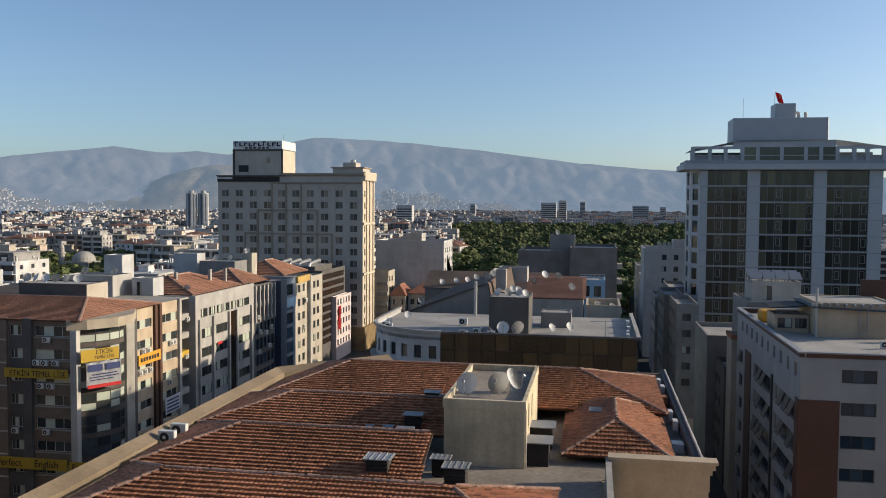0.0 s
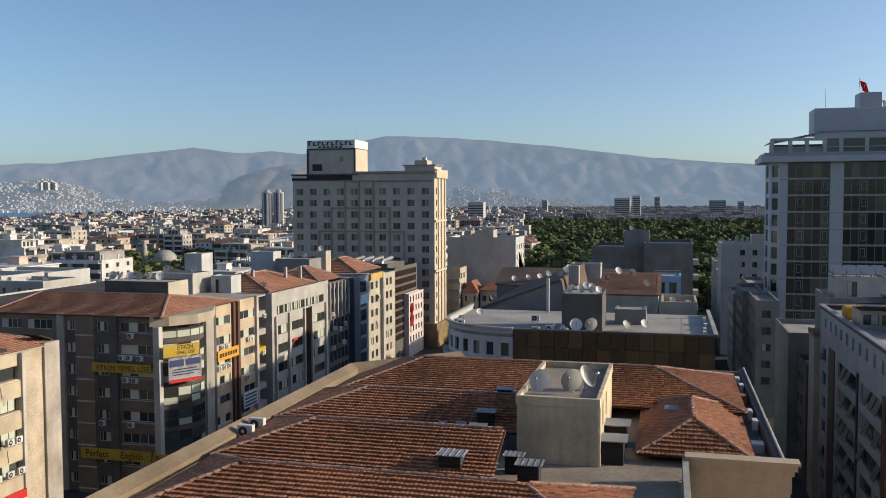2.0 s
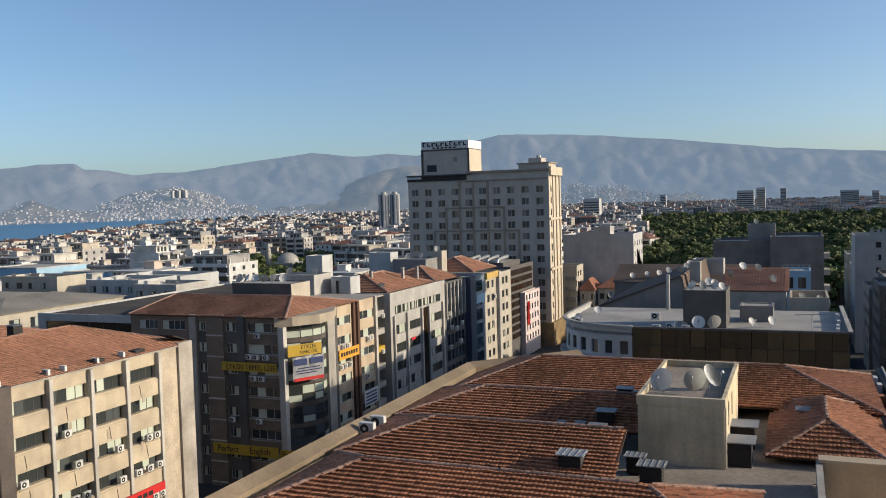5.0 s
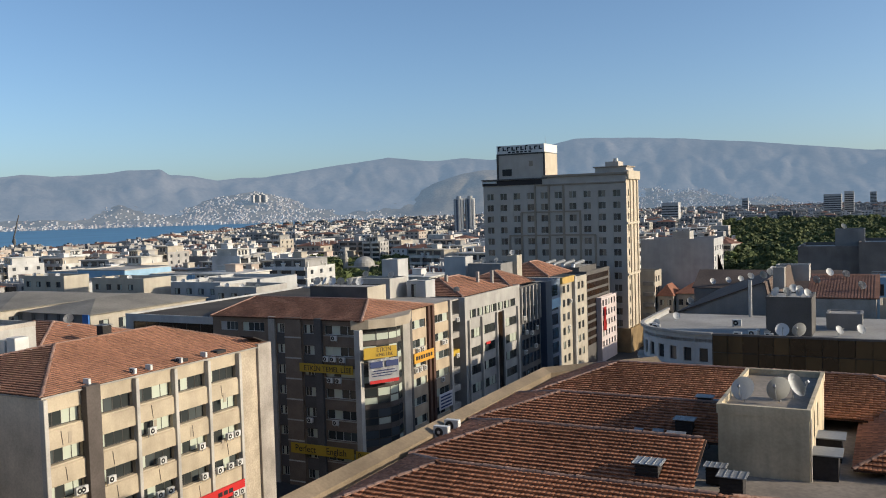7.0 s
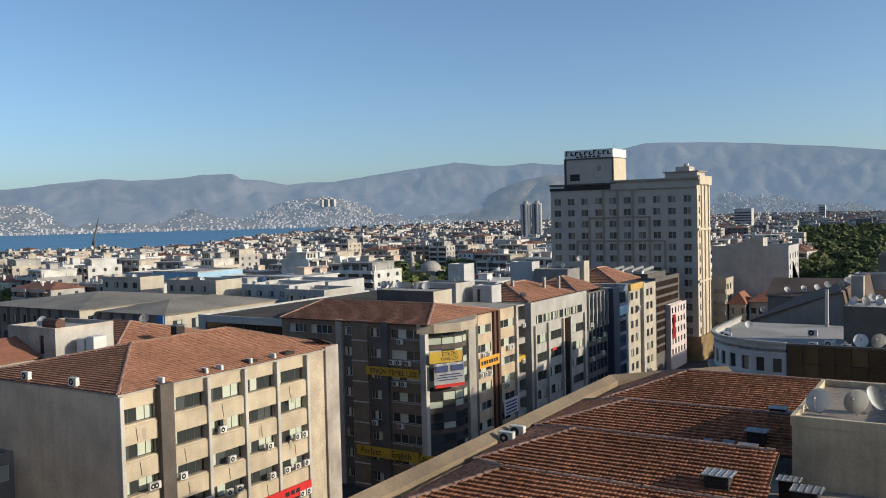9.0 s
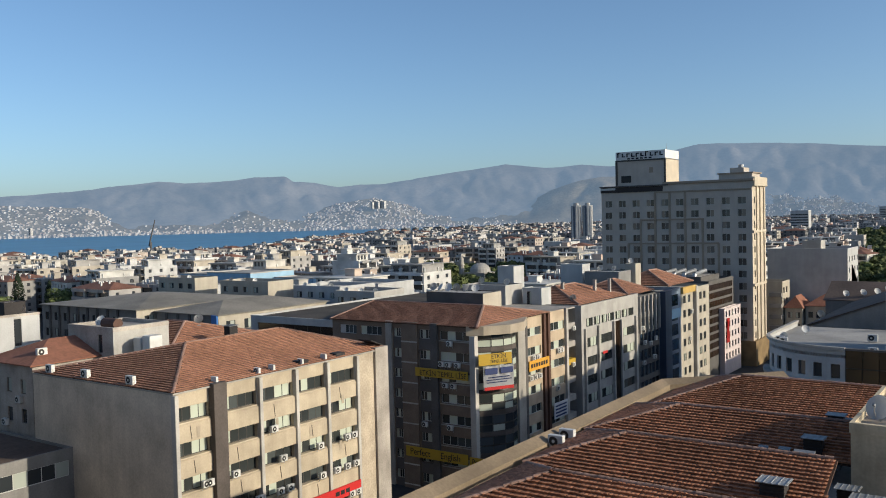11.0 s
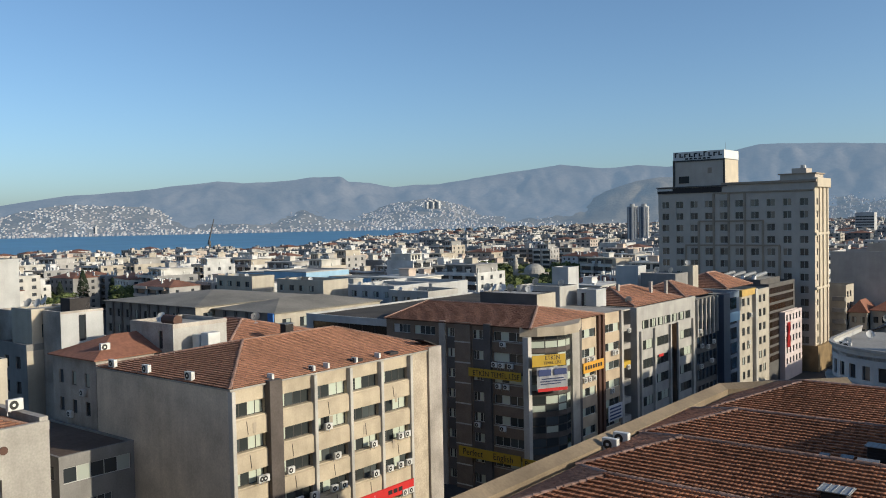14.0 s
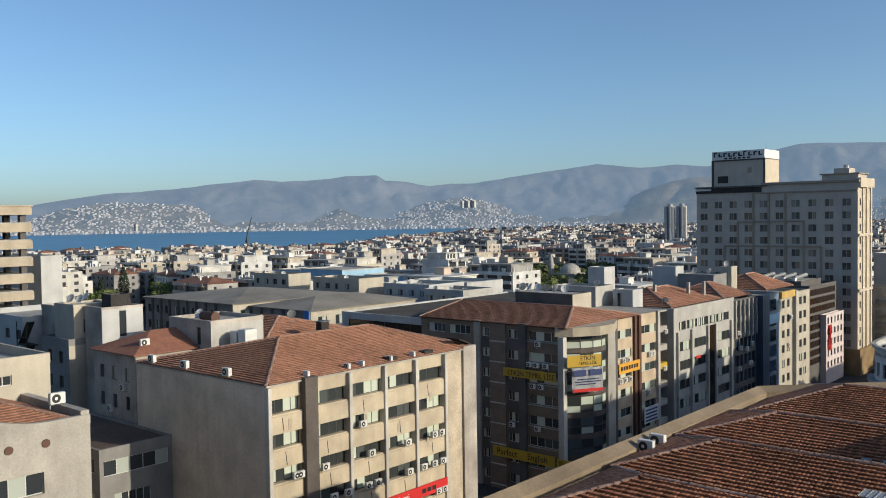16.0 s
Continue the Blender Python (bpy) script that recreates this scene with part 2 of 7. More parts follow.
def window_meshes(w, h, bars, frame_mat, glass_mat):
    key = (round(w, 2), round(h, 2), bars, frame_mat.name, glass_mat.name)
    if key not in WINDOWS:
        bm = bmesh.new()
        t = 0.07
        cuts = [w * k / bars for k in range(bars + 1)]
        lights = [(x0 + (t if k == 0 else t / 2), x1 - (t if k == bars - 1 else t / 2), t, h - t) for k, (x0, x1) in enumerate(zip(cuts, cuts[1:]))]
        pierced(bm, (0, 0), (w, 0), 0, h, lights, 0.06)
        pane = bmesh.new()
        for x0, x1, z0, z1 in lights:
            box(pane, x0 - 0.02, x1 + 0.02, 0.03, 0.05, z0 - 0.02, z1 + 0.02)
        WINDOWS[key] = (mesh_of("frame", bm, frame_mat), mesh_of("pane", pane, glass_mat))
    return WINDOWS[key]


def wall(owner, a, b, z0, z1, mat, holes=(), bars=2, frame_mat=None, glass_mat=None, depth=0.25, label="", name="wall"):
    """A pierced wall face with a window (frame and pane) in every hole, all parts of owner. World coordinates."""
    back = owner.matrix_basis.inverted()
    bm = bmesh.new()
    pierced(bm, a, b, z0, z1, holes, depth)
    bm.transform(back)
    part(name, bm, mat, owner, label)
    along = (Vector((*b, 0)) - Vector((*a, 0))).normalized()
    turn = math.atan2(along.y, along.x)
    inward = Vector((-along.y, along.x, 0))
    for u0, u1, v0, v1 in holes:
        fr, pane = window_meshes(u1 - u0, v1 - v0, bars, frame_mat or M["frame_w"], glass_mat or M["glass"])
        p = Vector((*a, 0)) + along * u0 + inward * (depth - 0.1) + Vector((0, 0, v0))
        w = part("window", fr, None, owner, m=back @ Matrix.Translation(p) @ Matrix.Rotation(turn, 4, "Z"))
        part("pane", pane, None, w)


def rows_of(us, width, zs, height):
    return [(u, u + width, z, z + height) for u in us for z in zs]


def spread(n, wide, margin, width):
    """Left edges of n windows spread evenly over a wall."""
    if n == 1:
        return [(wide - width) / 2]
    return [margin + k * (wide - 2 * margin - width) / (n - 1) for k in range(n)]


def hip(bm, x0, x1, y0, y1, z0, rise, inset=None, over=0.4):
    """A hipped roof over a rectangle, with a thin eaves edge."""
    x0, x1, y0, y1 = x0 - over, x1 + over, y0 - over, y1 + over
    wx, wy = x1 - x0, y1 - y0
    d = inset if inset is not None else min(wx, wy) / 2
    if wx >= wy:
        r0, r1 = (x0 + d, (y0 + y1) / 2), (x1 - d, (y0 + y1) / 2)
    else:
        r0, r1 = ((x0 + x1) / 2, y0 + d), ((x0 + x1) / 2, y1 - d)
    lo = [bm.verts.new((x, y, z0 - 0.12)) for x, y in ((x0, y0), (x1, y0), (x1, y1), (x0, y1))]
    e = [bm.verts.new((x, y, z0)) for x, y in ((x0, y0), (x1, y0), (x1, y1), (x0, y1))]
    a, b = bm.verts.new((*r0, z0 + rise)), bm.verts.new((*r1, z0 + rise))
    bm.faces.new(lo[::-1])
    for i in range(4):
        j = (i + 1) % 4
        bm.faces.new((lo[i], lo[j], e[j], e[i]))
    if wx >= wy:
        faces = ((e[0], e[1], b, a), (e[1], e[2], b), (e[2], e[3], a, b), (e[3], e[0], a))
    else:
        faces = ((e[0], e[1], a), (e[1], e[2], b, a), (e[2], e[3], b), (e[3], e[0], a, b))
    for f in faces:
        bm.faces.new(f)


# ---- ground, sea and hills ----
def sheet(name, points, z, mat, label, category, kind="structure"):
    bm = bmesh.new()
    bm.faces.new([bm.verts.new((x, y, z)) for x, y in points])
    me = mesh_of(name, bm, mat)
    return tagged(new(name, me), label, category, kind=kind)


def polar(bearing, dist):
    """Bearing in degrees to the left of +y."""
    b = radians(bearing)
    return -math.sin(b) * dist, math.cos(b) * dist


sheet("ground", [(-6500, -3000), (6500, -3000), (6500, 6500), (-6500, 6500)], 0.0, M["asphalt"],
      "dark grey asphalt and earth of the city floor", "ground")
bay = [polar(b, d) for b, d in ((100, 700), (70, 1000), (58, 1050), (49, 1030), (46, 1180), (43, 1650), (38, 2100), (30, 2700), (22, 3300))]
bay += [polar(b, d) for b, d in ((22, 3900), (34, 4050), (45, 4050), (58, 4050), (70, 4050), (100, 3900))]
sheet("water", bay[::-1], 0.5, M["water"], "calm blue sea of the bay", "sea")

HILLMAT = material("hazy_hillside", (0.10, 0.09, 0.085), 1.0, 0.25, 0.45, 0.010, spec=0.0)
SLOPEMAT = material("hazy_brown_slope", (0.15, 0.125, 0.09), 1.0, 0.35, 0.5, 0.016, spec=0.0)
# distance haze, put into both hill materials as a faint blue emission
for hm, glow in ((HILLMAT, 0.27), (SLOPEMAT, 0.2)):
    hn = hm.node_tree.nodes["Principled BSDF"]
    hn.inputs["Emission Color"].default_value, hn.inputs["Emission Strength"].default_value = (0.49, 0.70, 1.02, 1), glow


def along(crest, b):
    """Height angle of a crest, in degrees, at a bearing; crest runs from right to left."""
    k = max(i for i, c in enumerate(crest) if c[0] <= b or i == 0)
    (ba, ha), (bb, hb) = crest[k], crest[min(k + 1, len(crest) - 1)]
    f = min(1.0, max(0.0, (b - ba) / (bb - ba))) if bb > ba else 0.0
    return ha + (hb - ha) * f


def hill_height(crest, near, far, b, s, seed, carve):
    """Height of a range at a bearing and a share s of the way from its foot to its crest, with gullies down its flank."""
    top = max(1.0, EYE[2] + far * math.tan(radians(along(crest, b))))
    x, y = polar(b, near + (far - near) * s)
    rise = 0.5 * s + 0.5 * math.sin(s * math.pi / 2) ** 2
    wob = noise.noise(Vector((x / 420, y / 420, seed)))
    gully = 1 - abs(noise.noise(Vector((b * 0.34 + 0.9 * wob + 0.9 * s, s * 1.6, seed)))) * 2
    spur = 1 - abs(noise.noise(Vector((b * 0.95 + 0.8 * wob - 1.1 * s, s * 3.4, seed + 5)))) * 2
    fine = noise.fractal(Vector((x / 110, y / 110, seed)), 1.0, 2.0, 4)
    cut = math.sin(min(1.0, s) * math.pi) ** 0.7
    z = top * rise * (1 - carve * cut * (0.62 * gully + 0.38 * spur)) + top * 0.05 * fine * cut + 3.0 * fine * s
    return max(z, 0.5 * s)


def hills(name, label, near, far, crest, mat, steps, seed, carve, b0=-30, b1=80):
    """A range seen from afar: crest is a row of (bearing, height angle)."""
    nb, nd = steps
    verts, faces = [], []
    for i in range(nb + 1):
        b = b0 + (b1 - b0) * i / nb
        for k in range(nd + 1):
            s = k / nd
            verts.append((*polar(b, near + (far - near) * s), hill_height(crest, near, far, b, s, seed, carve)))
    for i in range(nb):
        for k in range(nd):
            a = i * (nd + 1) + k
            faces.append((a, a + 1, a + nd + 2, a + nd + 1))
    me = bpy.data.meshes.new(name)
    me.from_pydata(verts, [], faces)
    me.materials.append(mat)
    me.polygons.foreach_set("use_smooth", [True] * len(faces))
    return tagged(new(name, me), label, "hills", kind="structure")


FAR_CREST = [(-30, 1.6), (-14, 1.9), (-5.5, 2.29), (-2.4, 2.48), (2, 2.9), (5, 3.3), (7.2, 3.62), (9.4, 3.8), (12, 4.06), (15, 4.26), (18.5, 4.37), (19.6, 4.12), (22, 3.4), (24, 3.14),
             (25.9, 3.33), (27.2, 3.22), (28.2, 3.19), (29.6, 3.36), (30.8, 3.52), (32, 3.32), (33.4, 3.17), (36, 2.83), (38.9, 2.4), (40.5, 2.4), (41.9, 2.24), (43.4, 2.57), (44.8, 2.66),
             (45.3, 3.02), (47.3, 2.98), (48.5, 2.82), (50, 2.72), (51.6, 2.66), (53.2, 2.8), (55.4, 2.56), (58.2, 2.22), (62.2, 1.95), (64.8, 1.54), (66.7, 1.21), (72, 0.9), (80, 0.8)]
TOWN_CREST = [(-30, -0.4), (-5, -0.38), (2, -0.2), (5.7, 0.5), (9.4, 0.9), (12.4, 1.36), (14.4, 1.22), (18, 1.3), (21, 2.0), (23, 2.45), (24.5, 2.52), (26, 2.3), (27.9, 1.72), (29.3, 0.95),
              (30.8, 0.75), (34.4, 0.42), (37.4, 0.99), (39.6, 1.48), (41.9, 1.2), (44.5, 0.5), (46, 0.74), (47.9, 0.99), (50, 0.57), (55, 0.39), (57.5, 1.2), (62.2, 1.42), (65, 0.96), (66.7, 0.35), (80, 0.2)]
TOWN = (TOWN_CREST, 4062, 4560)
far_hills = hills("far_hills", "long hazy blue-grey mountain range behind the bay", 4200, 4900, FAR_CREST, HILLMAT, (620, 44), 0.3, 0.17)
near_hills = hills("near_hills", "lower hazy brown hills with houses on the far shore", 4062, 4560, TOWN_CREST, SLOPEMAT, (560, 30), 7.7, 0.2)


# ---- buildings ----
def block(name, label, x0, x1, y0, y1, z1, mat, south=(), east=(), west=(), north=(), mats=None, bars=2, frame_mat=None, glass_mat=None,
          roof="flat", parapet=0.7, rise=2.2, depth=0.25, category="building", roof_mat=None, z0=0.0, group="", tiles=None):
    """A rectangular house with pierced walls, a roof and the windows as parts."""
    mats = mats or {}
    ob = thing(name, label, category, ((x0 + x1) / 2, (y0 + y1) / 2, z0), group=group)
    back = ob.matrix_basis.inverted()
    sides = (("s", (x0, y0), (x1, y0), south), ("e", (x1, y0), (x1, y1), east), ("n", (x1, y1), (x0, y1), north), ("w", (x0, y1), (x0, y0), west))
    for key, a, b, holes in sides:
        wall(ob, a, b, z0, z1, mats.get(key, mat), holes, bars, frame_mat, glass_mat, depth)
    bm = bmesh.new()
    if roof == "flat":
        box(bm, x0 + 0.02, x1 - 0.02, y0 + 0.02, y1 - 0.02, z1 - parapet - 0.3, z1 - parapet)
        bm.transform(back)
        part("roof", bm, roof_mat or M["roofdeck"], ob)
        bm = bmesh.new()
        t = 0.25
        for bx in ((x0 - 0.03, x1 + 0.03, y0 - 0.03, y0 + t), (x0 - 0.03, x1 + 0.03, y1 - t, y1 + 0.03), (x0 - 0.03, x0 + t, y0 + t, y1 - t), (x1 - t, x1 + 0.03, y0 + t, y1 - t)):
            box(bm, *bx, z1 - parapet - 0.01, z1 + 0.06)
        bm.transform(back)
        part("parapet", bm, mats.get("parapet", mat), ob)
    elif roof == "hip":
        hip(bm, x0, x1, y0, y1, z1, rise)
        bm.transform(back)
        part("roof", bm, roof_mat or M["tilefar"], ob)
    return ob


def windows(wide, n, width, zs, height, margin=1.2):
    return rows_of(spread(n, wide, margin, width), width, zs, height)


def add(owner, name, bm, mat, label="", parent=None):
    """A part given in world coordinates."""
    ob = parent or owner
    m = ob.matrix_basis.copy()
    if ob.parent:
        m = ob.parent.matrix_basis @ m
    bm.transform(m.inverted())
    return part(name, bm, mat, ob, label)


# ---- clay tile roofs ----
def inside(poly, s, t):
    n = len(poly)
    return all((poly[(i + 1) % n][0] - poly[i][0]) * (t - poly[i][1]) - (poly[(i + 1) % n][1] - poly[i][1]) * (s - poly[i][0]) >= -0.02 for i in range(n))


def tile_profile(w, length, lift, camber, thick):
    """Points of one barrel tile: top end, lower end and the lip below it, across its width; x along the eaves, y up the slope."""
    xs = [w * k / 4 for k in range(5)]
    zs = [camber * math.sin(math.pi * k / 4) for k in range(5)]
    top = [Vector((x, length * 1.04, z)) for x, z in zip(xs, zs)]
    low = [Vector((x, 0, z + lift)) for x, z in zip(xs, zs)]
    lip = [Vector((x, 0, z + lift - thick)) for x, z in zip(xs, zs)]
    return top + low + lip


TILE_FACES = [(5 + k, 6 + k, 1 + k, k) for k in range(4)] + [(10 + k, 11 + k, 6 + k, 5 + k) for k in range(4)]


def tiled(owner, corners, w=0.22, length=0.33, mat=None, limit=None, name="tile_field"):
    """Lays tiles over a convex slope. corners run anticlockwise seen from outside, the first two along the eaves. Tiles for which limit(place) holds become parts of their own."""
    mat = mat or M["tile"]
    pts = [Vector(c) for c in corners]
    u = (pts[1] - pts[0]).normalized()
    n = u.cross(pts[-1] - pts[0]).normalized()
    v = n.cross(u)
    poly = [((p - pts[0]).dot(u), (p - pts[0]).dot(v)) for p in pts]
    s0, s1 = min(p[0] for p in poly), max(p[0] for p in poly)
    t1 = max(p[1] for p in poly)
    back = owner.matrix_basis.inverted()
    basis = Matrix((u, v, n)).transposed().to_4x4()
    prof = tile_profile(w, length, 0.11, 0.02, 0.105)
    verts, faces = [], []
    rng = random.Random(round(s1 * 100) + round(t1 * 37))
    single = mesh_of("roof_tile", bmesh.new(), mat) if limit else None
    if limit:
        single.from_pydata([tuple(p) for p in prof], [], TILE_FACES)
    count = 0
    for j in range(int(t1 / length) + 1):
        for i in range(int((s1 - s0) / w) + 1):
            s, t = s0 + i * w, j * length
            if not inside(poly, s + w / 2, t + length / 2):
                continue
            at = pts[0] + u * (s + rng.uniform(-0.012, 0.012)) + v * (t + rng.uniform(-0.02, 0.02)) + n * (0.03 + rng.uniform(-0.008, 0.012))
            m = back @ Matrix.Translation(at) @ basis @ Matrix.Rotation(rng.uniform(-0.02, 0.02), 4, "Z")
            if limit and count < 300 and limit(at):
                part("roof_tile", single, None, owner, m=m)
                count += 1
                continue
            k = len(verts)
            verts += [tuple(m @ p) for p in prof]
            faces += [tuple(k + a for a in f) for f in TILE_FACES]
    me = bpy.data.meshes.new(name)
    me.from_pydata(verts, [], faces)
    me.materials.append(mat)
    ob = new(name, me)
    ob.parent = owner
    tagged(ob, "weathered red clay barrel tiles", kind="stuff")
    # boarding below the tiles
    bm = bmesh.new()
    hi = [bm.verts.new(back @ p) for p in pts]
    lo = [bm.verts.new(back @ (p - n * 0.1)) for p in pts]
    bm.faces.new(hi)
    bm.faces.new(lo[::-1])
    for k in range(len(pts)):
        j = (k + 1) % len(pts)
        bm.faces.new((lo[k], lo[j], hi[j], hi[k]))
    part("roof_slope", bm, M["tiledark"], owner)


def ridge_mesh():
    bm = bmesh.new()
    rings = []
    for y, r in ((0, 0.15), (0.42, 0.12)):
        rings.append([bm.verts.new((r * math.cos(a), y, r * 0.8 * math.sin(a))) for a in [math.pi * k / 5 for k in range(6)]])
    for k in range(5):
        bm.faces.new((rings[0][k], rings[0][k + 1], rings[1][k + 1], rings[1][k]))
    bm.faces.new(rings[0][::-1])
    return mesh_of("ridge_tile", bm, M["ridge"])


RIDGE = ridge_mesh()


def ridge_row(owner, a, b, step=0.38, scale=1.0):
    a, b = Vector(a), Vector(b)
    back = owner.matrix_basis.inverted()
    along = (b - a).normalized()
    side = along.cross(Vector((0, 0, 1))).normalized()
    up = side.cross(along)
    basis = Matrix((side, along, up)).transposed().to_4x4()
    rng = random.Random(round(a.x * 10 + b.y * 7))
    if (b - a).length < 0.3:
        return
    if step >= 0.6:
        bm = bmesh.new()
        tube(bm, back @ a, back @ b, 0.2 * scale / 1.5, sides=6)
        part("ridge", bm, M["ridge"], owner)
        return
    for k in range(int((b - a).length / step)):
        p = a + along * (k * step) + up * (0.05 + rng.uniform(0, 0.03))
        part("ridge_tile", RIDGE, None, owner, m=back @ Matrix.Translation(p) @ basis @ Matrix.Rotation(rng.uniform(-0.06, 0.06), 4, "Z") @ Matrix.Scale(scale, 4))


def tiled_hip(owner, x0, x1, y0, y1, z0, z1, a, b, axis="x", w=0.22, length=0.33, mat=None, skip="", limit=None, ridge_scale=1.0, step=0.38, ends=True):
    """A hipped roof of clay tiles with its ridge along axis; a and b: how far the ridge's ends stand in from the low and high end."""
    if axis == "x":
        ym = (y0 + y1) / 2
        p, q = (x0 + a, ym, z1), (x1 - b, ym, z1)
        c = [(x0, y0, z0), (x1, y0, z0), (x1, y1, z0), (x0, y1, z0)]
        slopes = {"s": [c[0], c[1], q, p], "e": [c[1], c[2], q], "n": [c[2], c[3], p, q], "w": [c[3], c[0], p]}
        hips = ((c[0], p), (c[3], p), (c[1], q), (c[2], q), (p, q))
    else:
        xm = (x0 + x1) / 2
        p, q = (xm, y0 + a, z1), (xm, y1 - b, z1)
        c = [(x0, y0, z0), (x1, y0, z0), (x1, y1, z0), (x0, y1, z0)]
        slopes = {"s": [c[0], c[1], p], "e": [c[1], c[2], q, p], "n": [c[2], c[3], q], "w": [c[3], c[0], p, q]}
        hips = ((c[0], p), (c[3], q), (c[1], p), (c[2], q), (p, q))
    for key, poly in slopes.items():
        if key not in skip:
            tiled(owner, poly, w, length, mat, limit if key == "s" else None)
    for k, h in enumerate(hips):
        if not ends and k in (2, 3):
            continue
        ridge_row(owner, *h, step=step, scale=ridge_scale)


# ---- small fittings, built once and copied ----
def disc(bm, c, r, axis, sides=14, inner=0.0):
    q = Vector(axis).to_track_quat("Z", "Y").to_matrix()
    outer = [bm.verts.new(Vector(c) + q @ Vector((r * math.cos(k * math.tau / sides), r * math.sin(k * math.tau / sides), 0))) for k in range(sides)]
    if inner:
        ins = [bm.verts.new(Vector(c) + q @ Vector((inner * math.cos(k * math.tau / sides), inner * math.sin(k * math.tau / sides), 0))) for k in range(sides)]
        for k in range(sides):
            j = (k + 1) % sides
            bm.faces.new((outer[k], outer[j], ins[j], ins[k]))
    else:
        bm.faces.new(outer)


def make_ac():
    ob = thing("air_conditioner", "white outdoor air-conditioning unit on steel brackets", "air conditioner", group="outdoor air-conditioning units")
    part("casing", boxed(-0.42, 0.42, 0.02, 0.34, 0.0, 0.62, bevel=0.02), M["acwhite"], ob)
    bm = bmesh.new()
    disc(bm, (-0.1, 0.012, 0.31), 0.25, (0, -1, 0), 14, 0.03)
    part("fan_grille", bm, M["black"], ob, "black round fan grille")
    bm = bmesh.new()
    disc(bm, (-0.1, 0.002, 0.31), 0.09, (0, -1, 0), 10)
    part("fan_hub", bm, M["acwhite"], ob)
    for x in (-0.3, 0.3):
        bm = bmesh.new()
        box(bm, x - 0.02, x + 0.02, 0.0, 0.42, -0.05, 0.0)
        box(bm, x - 0.02, x + 0.02, 0.36, 0.42, -0.3, -0.05)
        part("bracket", bm, M["metal"], ob)
    return ob


def make_dish():
    """A dish that faces -y and up, on its mast; 1 m across."""
    ob = thing("satellite_dish", "white satellite dish on a steel mast", "satellite dish", group="satellite dishes")
    tilt = Matrix.Translation((0, 0, 0.75)) @ Matrix.Rotation(radians(-32), 4, "X")
    bm = bmesh.new()
    rings = []
    for i in range(5):
        r = 0.5 * i / 4
        rings.append([bm.verts.new(tilt @ Vector((r * math.cos(k * math.tau / 18), 0.12 - 0.48 * r * r, 1.08 * r * math.sin(k * math.tau / 18)))) for k in range(18)] if i else [bm.verts.new(tilt @ Vector((0, 0.12, 0)))])
    for k in range(18):
        j = (k + 1) % 18
        bm.faces.new((rings[0][0], rings[1][j], rings[1][k]))
        for i in range(1, 4):
            bm.faces.new((rings[i][k], rings[i][j], rings[i + 1][j], rings[i + 1][k]))
    bmesh.ops.solidify(bm, geom=bm.faces[:], thickness=0.02)
    part("reflector", bm, M["dish"], ob)
    bm = bmesh.new()
    tube(bm, tilt @ Vector((0, -0.02, -0.5)), tilt @ Vector((0, -0.5, -0.12)), 0.018, sides=6)
    box(bm, -0.05, 0.05, -0.05, 0.1, -0.05, 0.05, m=tilt @ Matrix.Translation((0, -0.53, -0.1)))
    part("feed_arm", bm, M["metal"], ob, "grey feed arm")
    bm = bmesh.new()
    tube(bm, (0, 0.2, -0.02), (0, 0.2, 0.75), 0.03, sides=6)
    box(bm, -0.2, 0.2, 0.0, 0.4, -0.02, 0.02)
    part("mast", bm, M["metal"], ob)
    return ob


def make_vent():
    """A low roof ventilator: dark louvred cheeks under a sheet lid."""
    ob = thing("roof_vent", "dark boxed roof vent with a grey sheet lid", "roof vent", group="roof vents")
    part("cheeks", boxed(-0.55, 0.55, -0.45, 0.45, -0.3, 0.85, bevel=0.02), M["ventdark"], ob)
    for k in range(4):
        part("slat", boxed(-0.57, 0.57, -0.5, -0.46, 0.02 + 0.2 * k, 0.1 + 0.2 * k), M["ventdark"], ob)
    lid = part("lid", boxed(-0.72, 0.72, -0.62, 0.62, 0.86, 0.9), M["sheet"], ob, "grey ribbed sheet lid")
    for k in range(5):
        part("rib", boxed(-0.7 + 0.33 * k, -0.66 + 0.33 * k, -0.62, 0.62, 0.9, 0.93), M["sheet"], lid)
    return ob


M["tiledark"] = material("roof_boarding", (0.10, 0.055, 0.04), 0.95, 0.2, 0.3)
M["ventdark"] = material("tarred_boarding", (0.045, 0.04, 0.04), 0.85, 0.2, 0.2)
M["sheet"] = material("zinc_sheet", (0.36, 0.37, 0.38), 0.5, 0.1, 0.3, 1.0, metal=0.3)
AC, DISH, VENT = make_ac(), make_dish(), make_vent()
USED = set()


def put(proto, x, y, z, turn=0.0, size=1.0, label=""):
    """A copy of a fitting; the first call moves the fitting itself."""
    m = pose(x, y, z, 0, 0, turn) @ Matrix.Scale(size, 4)
    if proto.name not in USED:
        USED.add(proto.name)
        proto.matrix_basis = m
        ob = proto
    else:
        ob = copy_thing(proto, pose(x, y, z, 0, 0, turn))
        ob.scale = (size,) * 3
    return tagged(ob, label)


def ac(x, y, z, face="s", size=1.0):
    """face: the side to which the fan looks."""
    return put(AC, x, y, z, {"s": 0, "e": 90, "n": 180, "w": -90}[face], size)


def dish(x, y, z, turn=0.0, size=1.0, label=""):
    return put(DISH, x, y, z, turn, size, label)


